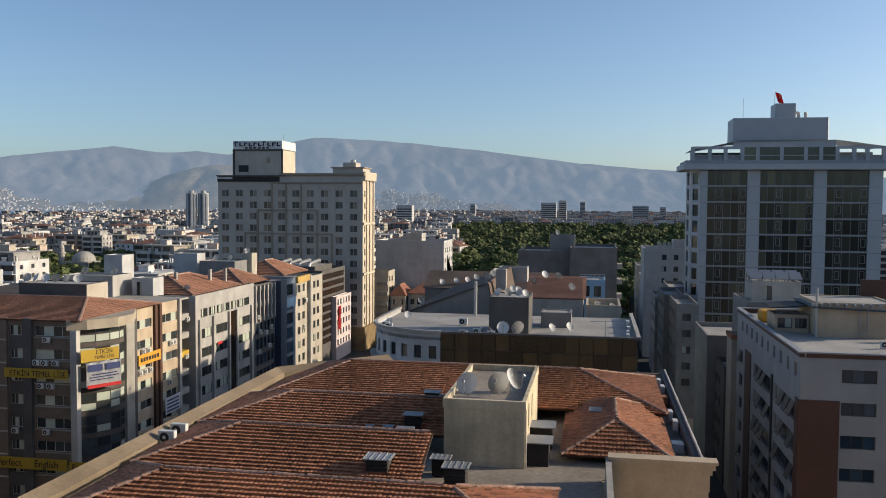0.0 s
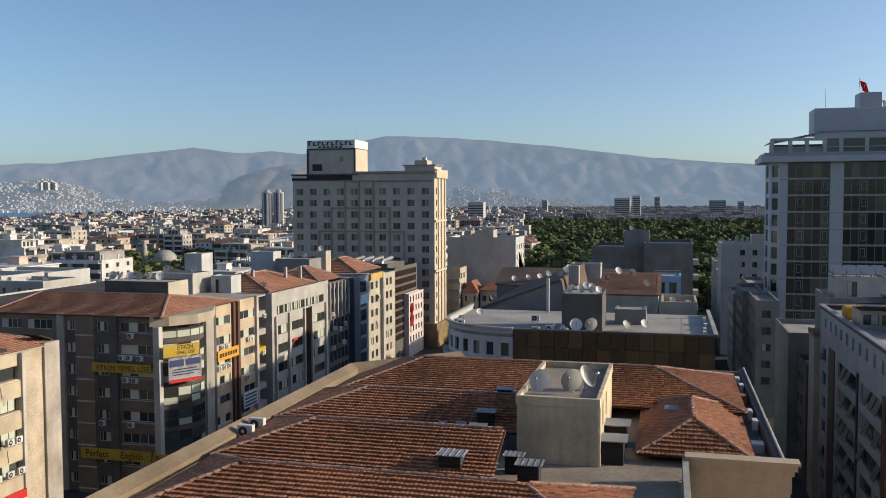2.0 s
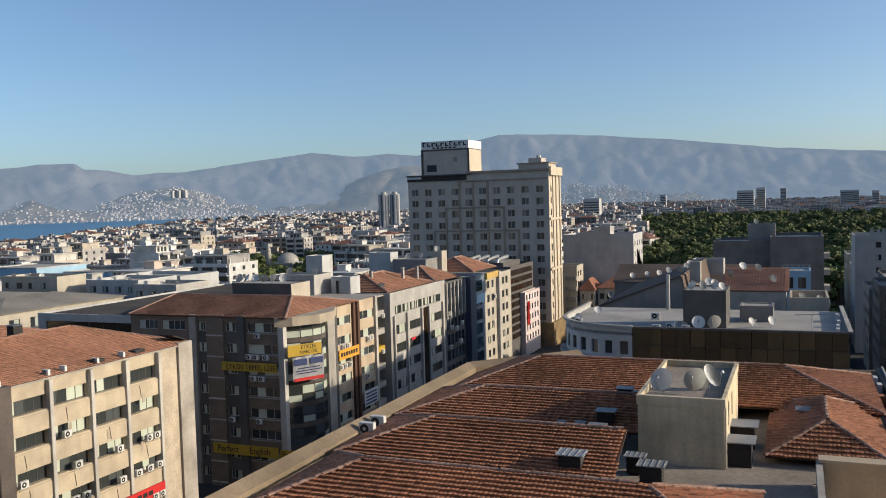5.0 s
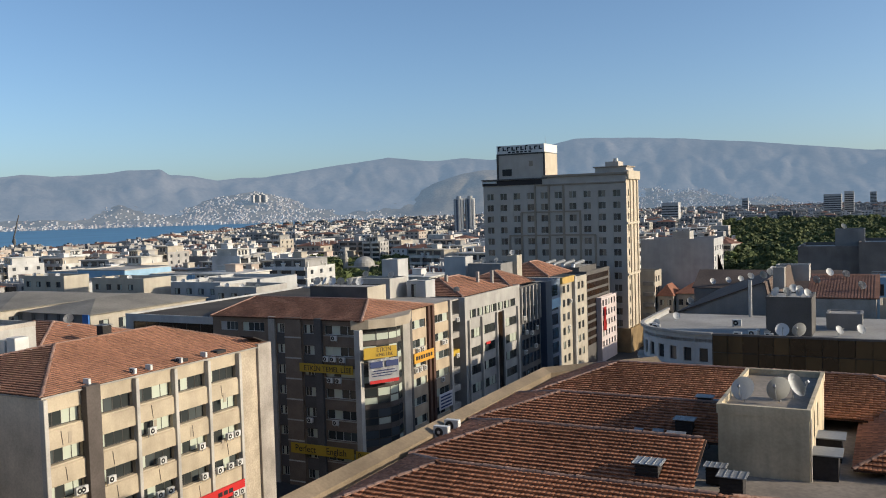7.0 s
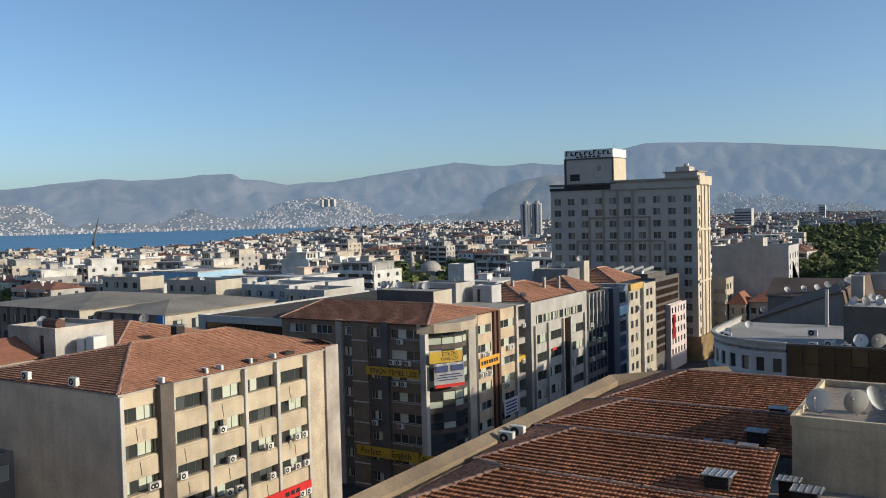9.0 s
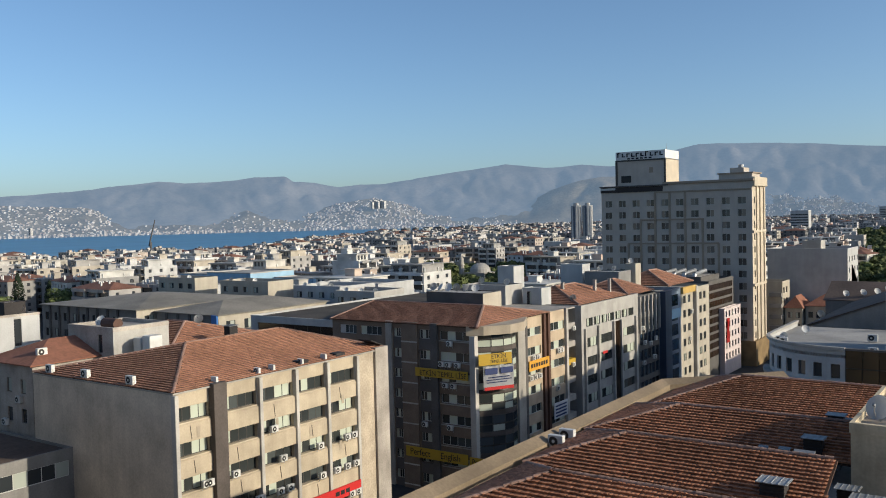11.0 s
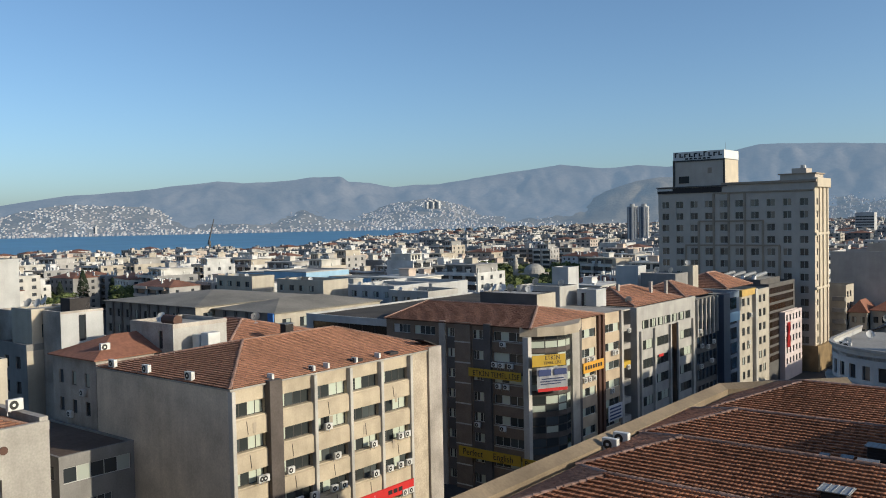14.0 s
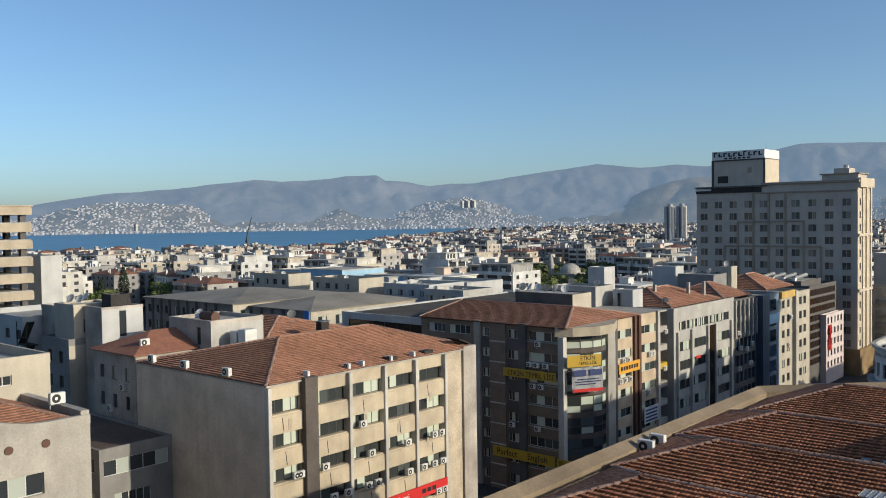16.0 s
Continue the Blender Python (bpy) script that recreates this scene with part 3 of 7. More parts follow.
# ---- the roof in front: a clay-tiled block with four ranges, stair house and parapets ----
def near_block():
    ob = thing("tiled_block", "office block with red clay tile ranges and tan parapets", "building", (-9, 52, 0))
    # outer walls up to the parapet
    bm = bmesh.new()
    pts = [(-24.8, 30), (1.0, 30), (1.0, 45.6), (6.0, 45.6), (6.0, 74.0), (-17.5, 72.5), (-24.8, 65)]
    prism(bm, pts, 0, 25.35)
    add(ob, "wall", bm, M["sand"])
    bm = bmesh.new()
    prism(bm, [(-24.2, 30.6), (0.6, 30.6), (0.6, 46.2), (5.4, 46.2), (5.4, 73.4), (-17.2, 71.9), (-24.2, 64.7)], 25.36, 25.4)
    add(ob, "roof_deck", bm, M["screed"], "stained grey-brown roof screed")
    # west parapet with a sloping cap, turning off at its far end
    bm = bmesh.new()
    for (xa, ya), (xb, yb) in (((-24.8, 30), (-24.8, 64.8)), ((-24.8, 64.8), (-17.5, 72.4)), ((-17.5, 72.4), (6.0, 74.0))):
        d = Vector((xb - xa, yb - ya, 0))
        n = Vector((d.y, -d.x, 0)).normalized()
        hi = 27.0 if xa < -20 else 26.9
        if ya > 72:
            hi = 26.0
        prof = ((0, 25.3), (0.75, 25.3), (0.75, hi - 0.3), (0.0, hi + 0.05))
        ring = [[bm.verts.new(Vector((x, y, z)) + n * o) for o, z in prof] for x, y in ((xa, ya), (xb, yb))]
        for k in range(4):
            j = (k + 1) % 4
            bm.faces.new((ring[0][k], ring[0][j], ring[1][j], ring[1][k]))
        bm.faces.new(ring[0][::-1])
        bm.faces.new(ring[1])
    bmesh.ops.recalc_face_normals(bm, faces=bm.faces[:])
    add(ob, "west_parapet", bm, M["parapet"], "tan rendered sloping parapet")
    # east parapet, with the cornice over its end wall
    bm = bmesh.new()
    box(bm, 5.55, 6.0, 46.0, 73.9, 25.3, 26.25)
    add(ob, "east_parapet", bm, M["darkcon"])
    bm = bmesh.new()
    tube(bm, (5.95, 46.0, 26.33), (5.95, 73.8, 26.33), 0.09, sides=6)
    add(ob, "coping", bm, M["pilaster"], "pale rounded coping")
    bm = bmesh.new()
    for o, za, zb in ((0.05, 25.3, 26.55), (0.16, 26.2, 26.5), (0.3, 26.5, 26.8), (0.42, 26.8, 26.95)):
        box(bm, 1.0 - o * 0.3, 6.0 + o, 45.6 - o, 46.1, za, zb)
    add(ob, "cornice", bm, M["sand"], "stepped tan cornice")
    bm = bmesh.new()
    box(bm, 0.75, 1.05, 38.5, 45.9, 25.3, 26.75)
    add(ob, "side_parapet", bm, M["concrete"])
    # four ranges of tiles
    tiled_hip(ob, -23.6, 4.9, 58.2, 70.8, 26.25, 27.85, 5.2, 5.9)
    tiled_hip(ob, -23.9, -8.3, 49.0, 57.4, 26.5, 27.8, 4.8, 0.05, skip="ne", ends=False)
    tiled_hip(ob, -23.6, -8.3, 40.7, 49.0, 26.5, 27.8, 4.4, 0.05, skip="ne", ends=False)
    tiled_hip(ob, -23.3, -1.5, 32.0, 40.7, 26.5, 27.8, 4.0, 4.5, skip="n", limit=lambda p: p.y > 34.2 and -16 < p.x < -6)
    tiled_hip(ob, -1.7, 4.6, 48.8, 61.5, 25.85, 27.4, 2.6, 4.5, axis="y", skip="n")
    # flashing and mortar bands along the valleys
    for y in (40.7, 49.0, 57.8):
        bm = bmesh.new()
        box(bm, -23.4, -9.0, y - 0.18, y + 0.18, 26.2, 26.46)
        add(ob, "valley_gutter", bm, M["darkcon"])
    # worn spots, slipped sheets and skylights
    for x, y, z, s in ((-10.0, 45.2, 27.62, 0.5), (-11.4, 47.2, 27.2, 0.3), (-9.3, 54.2, 27.5, 0.4), (-12.6, 47.6, 27.05, 0.25), (0.3, 55.2, 26.85, 0.5)):
        bm = boxed(-s, s, -s * 0.6, s * 0.6, 0, 0.06, m=Matrix.Translation((x, y, z + 0.2)) @ Matrix.Rotation(radians(14), 4, "X"))
        add(ob, "skylight", bm, M["sheet"], "pale sheet skylight patch")
    return ob


M["parapet"] = material("tan_parapet_render", (0.28, 0.215, 0.145), 0.9, 0.15, 0.3, 1.0, 0.1)
near_block()


def stair_house():
    x0, x1, y0, y1, zb, zt = -8.2, -3.65, 47.3, 58.1, 25.4, 29.1
    ob = thing("stair_house", "cream plastered roof stair house with rain stains", "stair house", (-5.9, 52.7, zb))
    bm = bmesh.new()
    pierced(bm, (x0, y0), (x1, y0), zb, zt, [], 0.2)
    pierced(bm, (x1, y0), (x1, y1), zb, zt, [(2.6, 3.3, 27.0, 28.4), (5.2, 5.9, 27.0, 28.4)], 0.2)
    pierced(bm, (x1, y1), (x0, y1), zb, zt, [], 0.2)
    pierced(bm, (x0, y1), (x0, y0), zb, zt, [], 0.2)
    add(ob, "wall", bm, M["stained"])
    bm = bmesh.new()
    box(bm, x0, x1, y0, y1, zt - 0.45, zt - 0.3)
    add(ob, "roof", bm, M["screed"])
    bm = bmesh.new()
    for b in ((x0 - 0.06, x1 + 0.06, y0 - 0.06, y0 + 0.16), (x0 - 0.06, x1 + 0.06, y1 - 0.16, y1 + 0.06), (x0 - 0.06, x0 + 0.16, y0 + 0.16, y1 - 0.16), (x1 - 0.16, x1 + 0.06, y0 + 0.16, y1 - 0.16)):
        box(bm, *b, zt - 0.44, zt + 0.07)
    add(ob, "parapet", bm, M["stained"])
    # hooded openings on the lit flank
    for y in (47.9, 51.4):
        bm = bmesh.new()
        box(bm, x1 + 0.0, x1 + 1.3, y, y + 1.5, zb - 0.02, zb + 1.25)
        hood = add(ob, "hood", bm, M["ventdark"], "dark boarded hood on the flank")
        bm = bmesh.new()
        box(bm, x1 - 0.0, x1 + 1.5, y - 0.15, y + 1.65, 0, 0.06, m=Matrix.Translation((0, 0, zb + 1.3)))
        add(ob, "lid", bm, M["sheet"])
    bm = bmesh.new()
    tube(bm, (x1 + 0.05, y0 + 0.15, zb), (x1 + 0.05, y0 + 0.15, zt - 0.4), 0.05, sides=6)
    add(ob, "downpipe", bm, M["pilaster"])
    return ob


M["stained"] = material("cream_stained_plaster", (0.68, 0.57, 0.40), 0.9, 0.1, 0.25, 1.2, 0.1, streak=0.45)
stair_house()
big = "large pale satellite dish on the stair house roof"
dish(-7.25, 49.6, 28.65, -12, 1.28, big)
dish(-5.45, 50.1, 28.65, -12, 1.28, big)
dish(-4.6, 51.4, 28.65, 62, 1.3, big)
for x, y, z, s in ((-10.5, 41.5, 26.5, 1.0), (-10.5, 49.9, 26.8, 0.85), (-10.6, 56.6, 26.75, 0.8), (-6.9, 43.6, 25.65, 1.0), (-8.0, 45.3, 25.7, 0.8), (-2.4, 62.5, 26.7, 0.4)):
    put(VENT, x, y, z, 0, s)
ac(-23.65, 44.6, 26.45, "s", 1.15)
ac(-23.75, 46.2, 26.45, "s", 1.15)
for x, y in ((5.0, 70.0), (5.1, 67.5), (5.0, 59.2), (5.1, 56.6)):
    ac(x, y, 25.7, "w", 1.0)
box_ac = tagged(new("roof_tank", mesh_of("roof_tank", boxed(4.7, 5.4, 52.0, 52.8, 25.4, 26.0, bevel=0.03), M["acwhite"])), "white metal equipment box on the roof edge", "equipment box")
rust = tagged(new("rusty_tank", mesh_of("rusty_tank", boxed(4.8, 5.4, 63.9, 64.7, 25.4, 26.2, bevel=0.05), M["tile"])), "rusty red metal tank on the roof edge", "tank")


# ---- lettering ----
def words(owner, name, text, size, x, y, z, turn, mat, squeeze=1.0):
    """Flat lettering on a sign, centred at x, y, z; turn 0 faces -y, 90 faces +x."""
    cu = bpy.data.curves.new(name, "FONT")
    cu.body, cu.size, cu.extrude, cu.align_x, cu.align_y = text, size, 0.01, "CENTER", "CENTER"
    tmp = bpy.data.objects.new(name, cu)
    scene.collection.objects.link(tmp)
    me = bpy.data.meshes.new_from_object(tmp)
    bpy.data.objects.remove(tmp)
    me.materials.clear()
    me.materials.append(mat)
    ob = new(name, me)
    ob.parent = owner
    m = pose(x, y, z, 90, 0, turn) @ Matrix.Diagonal((squeeze, 1, 1, 1))
    base = owner.matrix_basis
    if owner.parent:
        base = owner.parent.matrix_basis @ base
    ob.matrix_basis = base.inverted() @ m
    return ob


# ---- beige office with deep window bands and ribs ----
def beige_office():
    x0, x1, y0, y1, zt = -82.9, -61.2, 46.7, 75.8, 25.55
    ob = thing("beige_office", "beige office block with tiled hip roof and white ribs", "building", (-72, 61, 0))
    ribs = [46.85, 51.4, 56.5, 61.3, 65.85, 70.5]
    tops = [24.25 - 3.1 * k for k in range(7)]
    holes = []
    for a, b in zip(ribs, ribs[1:]):
        lo = a + (0.9 if a > 51 and a < 52 else 0.25)
        hi = b - (0.75 if 51 < b < 52 else 0.25)
        holes += [(lo - y0, hi - y0, t - 1.3, t) for t in tops]
    wall(ob, (x1, y0), (x1, y1), 0, zt, M["beige"], holes, bars=4, frame_mat=M["frame_d"], glass_mat=M["curtained"], depth=0.45)
    wall(ob, (x0, y0), (x1, y0), 0, zt, M["gableend"])
    wall(ob, (x1, y1), (x0, y1), 0, zt, M["gableend"])
    wall(ob, (x0, y1), (x0, y0), 0, zt, M["gableend"])
    # proud parapet panels below each window, with a lip
    for a, b in zip(ribs, ribs[1:]):
        for t in tops:
            bm = bmesh.new()
            box(bm, x1, x1 + 0.28, a + 0.2, b - 0.2, t - 3.05, t - 1.45)
            box(bm, x1, x1 + 0.16, a + 0.2, b - 0.2, t - 1.45, t - 1.3)
            add(ob, "spandrel", bm, M["beige"])
    for k, y in enumerate(ribs):
        dark = k == 1
        w = 0.75 if dark else 0.2
        bm = boxed(x1 - 0.1, x1 + (0.75 if dark else 0.5), y - w, y + w, 0, zt + (0.3 if dark else -0.1), bevel=0.03)
        add(ob, "rib", bm, M["darkrib"] if dark else M["pilaster"], "dark brown duct rib" if dark else "")
    bm = boxed(x1 - 0.1, x1 + 0.35, 73.6, y1, 0, zt + 0.35)
    add(ob, "end_pier", bm, M["gable"], "grey pier with flaking plaster")
    bm = boxed(x1, x1 + 0.06, 70.7, 73.6, 0, zt)
    add(ob, "panel", bm, M["flaked"], "tan wall strip with white plaster patches")
    bm = bmesh.new()
    box(bm, x0 - 0.1, x1 + 0.3, y0 - 0.08, y1, zt - 0.02, zt + 0.12)
    add(ob, "eave_slab", bm, M["concrete"])
    tiled_hip(ob, x0, x1 + 0.2, y0, y1, zt + 0.12, 27.95, 10.1, 6.0, axis="y", w=0.3, length=0.42, skip="nw", mat=M["tilefar2"], step=0.5, ridge_scale=1.2)
    for y, z in ((58.4, 20.4), (63.0, 18.6), (67.4, 16.2), (67.9, 21.0), (53.6, 13.2), (49.0, 21.6)):
        bm = boxed(x1 + 0.28, x1 + 0.31, y, y + 0.35, z - 0.2, z + 0.75)
        add(ob, "repair_patch", bm, M["sandcon"], "darker plaster repair patch")
    bm = boxed(-0.9, 0.9, -1.2, 1.0, 0, 0.1, m=Matrix.Translation((x1 - 0.9, 74.4, zt + 0.75)) @ Matrix.Rotation(radians(-20), 4, "X"))
    add(ob, "lid", bm, M["ventdark"], "dark sheet lid over the eaves corner")
    for y in (62.9, 68.4):
        bm = boxed(x1 - 1.1, x1 - 0.1, y - 0.7, y + 0.7, zt + 0.1, zt + 0.55, bevel=0.04)
        add(ob, "eave_hood", bm, M["ventdark"], "dark hood on the eaves")
    for k, y in enumerate((48.9, 53.8, 58.8, 63.6, 68.2)):
        for q in range(5):
            if (k * 3 + q * 2) % 5 < 3:
                bm = bmesh.new()
                tube(bm, (x1 + 0.31, y + 0.3 * q - 0.6, 24.2 - 3.1 * q - 1.6), (x1 + 0.31, y + 0.3 * q - 0.45, 24.2 - 3.1 * q - 2.8), 0.03, sides=5)
                add(ob, "pipe", bm, M["darkrib"])
    # red sign over the lowest visible band
    bm = boxed(x1 + 0.5, x1 + 0.62, 55.5, 70.3, 10.95, 12.15)
    sg = add(ob, "sign_board", bm, M["red"], "red sign board with white lettering")
    words(sg, "lettering", "akademi", 1.0, x1 + 0.63, 62.6, 11.5, 90, M["banner"])
    words(sg, "lettering", "um", 1.0, x1 + 0.63, 59.2, 11.5, 90, M["banner"])
    for dy in (66.2, 67.0, 67.8):
        bm = boxed(x1 + 0.63, x1 + 0.65, dy, dy + 0.6, 11.35, 11.8)
        add(ob, "mark", bm, M["ink"])
    ob.location += Vector((-0.12, -0.3, 0))
    return ob


M["darkrib"] = material("dark_brown_render", (0.12, 0.10, 0.09), 0.85, 0.15, 0.3)
M["flaked"] = material("flaking_tan_plaster", (0.56, 0.47, 0.36), 0.9, 0.2, 0.45, 0.8, 0.15)
M["tilefar2"] = material("brown_red_clay_tile", (0.40, 0.20, 0.13), 0.88, 0.2, 0.25, 0.4, island=0.18)
beige_office()
# units on the eaves and under the windows
for x, face in ((-80.5, "s"), (-74.5, "s"), (-67.5, "s")):
    ac(x, 46.55, 25.85, face, 1.25)
for y, f in ((51.4, "n"), (56.2, "s"), (58.4, "n"), (62.0, "s"), (65.7, "n")):
    ac(-61.5, y, 25.8, f, 0.85)
for y, row in ((49.6, 2), (49.9, 3), (48.6, 3), (53.0, 2), (55.8, 3), (59.0, 2), (58.5, 3), (59.8, 3), (64.4, 3), (68.2, 3), (69.6, 3), (69.4, 2), (68.3, 2), (53.2, 4), (49.0, 4), (48.4, 4), (50.0, 2), (54.0, 3), (59.6, 4), (58.3, 4), (63.2, 4), (64.2, 2), (66.6, 3), (68.8, 4), (69.8, 4), (54.6, 4), (57.9, 1)):
    ac(-60.55, y - 0.3, 24.25 - 3.1 * row - 1.15, "e", 1.0)


# ---- brown school building with a glazed bay at its corner ----
def brown_school():
    ob = thing("brown_school", "brown clad school block with glazed corner bay and yellow signs", "building", (-78, 117, 0))
    xa, xe, ys, yn, zt = -93.0, -66.0, 101.4, 132.7, 24.6
    tops = [23.85 - 3.05 * k for k in range(8)]
    # camera-facing front in strips: recesses with windows between brown piers
    holes = []
    for a, b in ((-91.5, -88.0), (-87.2, -83.0), (-80.7, -79.1), (-75.9, -73.8), (-72.2, -67.0)):
        holes += [(a - xa, b - xa, t - 1.35, t) for t in tops]
    wall(ob, (xa, ys), (xe - 0.2, ys), 0, zt, M["brown"], holes, bars=4, frame_mat=M["frame_w"], glass_mat=M["curtained"], depth=0.35)
    for a, b, o, mat in ((-82.0, -80.9, 0.35, "concrete"), (-79.0, -76.1, 0.35, "brown"), (-73.6, -72.4, 0.5, "darkcon")):
        bm = boxed(a, b, ys - o, ys + 0.1, 0, zt + 0.25)
        pier = add(ob, "pier", bm, M[mat])
        if mat == "brown":
            for t in tops:
                bm = boxed(a - 0.02, b + 0.02, ys - o - 0.03, ys - o + 0.01, t - 2.0, t - 1.8)
                add(ob, "band", bm, M["pilaster"], "pale floor band")
    # sheets over the flat wall between windows; dark colour stands in for a shaded recess
    for a, b in ((-80.7, -79.1), (-75.9, -73.8), (-91.5, -88.0)):
        for t in tops:
            bm = boxed(a + 0.02, b - 0.02, ys - 0.04, ys + 0.02, t - 3.02, t - 1.38)
            add(ob, "recess_panel", bm, M["darkcon"] if a > -90 else M["brown"])
    for t in tops[:7]:
        bm = boxed(-72.3, -66.9, ys - 0.12, ys + 0.02, t - 1.55, t - 1.4, bevel=0.02)
        add(ob, "window_sill", bm, M["concrete"])
    bm = boxed(-66.75, -65.85, ys - 0.55, ys + 0.35, 0, zt - 1.2)
    add(ob, "corner_pilaster", bm, M["pilaster"], "tall pale corner pilaster")
    # rounded glazed bay on the street side
    yb0, yb1 = 102.2, 112.6
    for k, t in enumerate(tops[:6]):
        n = 6
        pts = []
        for i in range(n + 1):
            f = i / n
            pts.append((xe - 0.6 + 3.0 * math.sin(math.pi * f) ** 0.9, yb0 + (yb1 - yb0) * f))
        for (ax, ay), (bx, by) in zip(pts, pts[1:]):
            wide = math.hypot(bx - ax, by - ay)
            turn = math.atan2(by - ay, bx - ax)
            for z0, h in ((t - 1.15, 1.25), (t - 2.25, 1.05)):
                fr, pane = window_meshes(wide, h, 1, M["frame_d"], M["glass"] if k > 3 else M["curtained"])
                w = part("window", fr, None, ob, m=ob.matrix_basis.inverted() @ Matrix.Translation((ax, ay, z0)) @ Matrix.Rotation(turn, 4, "Z"))
                part("pane", pane, None, w)
        bm = bmesh.new()
        prism(bm, [(xe - 1.6, yb0), *pts, (xe - 1.6, yb1)], t - 2.9, t - 2.28)
        add(ob, "spandrel", bm, M["darkrib"])
    bm = boxed(xe - 2.2, xe - 1.5, yb0, yb1, 0, zt - 1.2)
    add(ob, "back_wall", bm, M["darkcon"])
    for y in (112.9, ):
        bm = boxed(xe - 1.6, xe + 0.35, 112.7, 115.0, 0, zt - 1.2)
        add(ob, "pier", bm, M["concrete"])
    bm = bmesh.new()
    prism(bm, [(-67.2, ys - 0.6), (-65.0, ys + 0.6), (-62.7, 105.5), (-62.7, 109.5), (-65.3, 114.8), (-65.6, 115.2), (-67.6, 115.2)], zt - 1.15, zt + 0.15)
    add(ob, "canopy", bm, M["sandcon"], "deep tan fascia over the bay")
    # street front beyond the bay
    holes = []
    for a, b in ((115.8, 120.4), (123.5, 128.5)):
        holes += [(a - 112.6, b - 112.6, t - 1.4, t - 0.05) for t in [22.75 - 3.05 * k for k in range(7)]]
    wall(ob, (xe, 112.6), (xe, yn - 3.4), 0, zt, M["sand"], holes, bars=3, frame_mat=M["frame_w"], glass_mat=M["curtained"], depth=0.3)
    wall(ob, (xe, yn), (xa, yn), 0, zt, M["concrete"])
    wall(ob, (xa, yn), (xa, ys), 0, zt, M["concrete"])
    for y, w, mat in ((115.2, 0.3, "darkcon"), (121.2, 0.35, "maroon"), (122.6, 0.35, "maroon"), (129.0, 0.35, "pilaster")):
        bm = boxed(xe - 0.1, xe + 0.4, y - w, y + w, 0, zt + 0.1)
        add(ob, "rib", bm, M[mat])
    # recess with small balconies at the far end
    wall(ob, (xe - 1.8, yn - 3.4), (xe - 1.8, yn), 0, zt, M["grey"], [(0.6, 2.2, t - 1.6, t) for t in tops], bars=2, frame_mat=M["frame_d"])
    for t in tops:
        bm = boxed(xe - 1.8, xe + 0.1, yn - 3.2, yn - 0.3, t - 2.9, t - 1.9, bevel=0.03)
        add(ob, "balcony", bm, M["yellow"] if abs(t - tops[2]) < 0.1 else M["concrete"])
    bm = boxed(xe - 27, xe - 0.05, ys + 0.05, yn - 0.05, zt - 0.3, zt - 0.05)
    add(ob, "roof_slab", bm, M["concrete"])
    tiled_hip(ob, xa, xe + 0.5, ys - 0.4, 122.5, zt + 0.05, 26.5, 0.1, 5.6, axis="x", w=0.4, length=0.5, skip="w", mat=M["tilefar2"], step=0.7, ridge_scale=1.7)
    # yellow name boards
    bm = boxed(-76.3, -67.1, ys - 0.62, ys - 0.5, 17.05, 18.3)
    sg = add(ob, "sign_board", bm, M["yellow"], "yellow sign board with dark lettering")
    words(sg, "lettering", "ETKİN TEMEL LİSE", 1.05, -71.4, ys - 0.64, 17.6, 0, M["ink"], 0.95)
    bm = boxed(-78.2, -67.2, ys - 0.85, ys - 0.72, 5.0, 6.5)
    sg = add(ob, "sign_board", bm, M["yellow"], "yellow sign board with dark lettering")
    words(sg, "lettering", "Perfect", 1.35, -75.6, ys - 0.87, 5.75, 0, M["ink"], 0.95)
    words(sg, "lettering", "English", 1.35, -70.2, ys - 0.87, 5.75, 0, M["ink"], 0.95)
    bm = boxed(-66.9, -64.4, ys - 0.85, ys - 0.72, 5.0, 6.3)
    sg = add(ob, "sign_board", bm, M["yellow"], "short yellow sign board")
    words(sg, "lettering", "Perf", 1.1, -65.7, ys - 0.87, 5.65, 0, M["ink"], 0.9)
    # sign and banner hung across the bay, along x from its near end
    hung = Matrix.Translation((-65.35, 100.9, 0)) @ Matrix.Rotation(math.radians(60.4), 4, "Z")
    def hang(name, bm, mat, owner=None, label=""):
        bm.transform(hung)
        return add(owner or ob, name, bm, mat, label)
    sg = hang("sign_board", boxed(0.1, 5.4, -0.05, 0.05, 19.25, 20.85), M["yellow"], None, "yellow window sign with dark lettering")
    for text, size, u, z, wide in (("ETKİN", 0.85, 3.3, 20.4, 0.95), ("TEMEL LİSE", 0.6, 3.3, 19.7, 0.95)):
        q = hung @ Vector((u, -0.07, z))
        words(sg, "lettering", text, size, q.x, q.y, q.z, 60.4, M["ink"], wide)
    bm = bmesh.new()
    rows = [[bm.verts.new((0.7 + 4.9 * i / 10, -0.2 - 0.1 * math.sin(i * 1.9) * (1 - j / 6), 19.15 - 3.4 * j / 6 + 0.15 * math.sin(i * 0.7) * j / 6)) for i in range(11)] for j in range(7)]
    for j in range(6):
        for i in range(10):
            bm.faces.new((rows[j + 1][i], rows[j + 1][i + 1], rows[j][i + 1], rows[j][i]))
    bmesh.ops.solidify(bm, geom=bm.faces[:], thickness=0.03)
    hang("banner", bm, M["banner"], None, "sagging white printed banner")
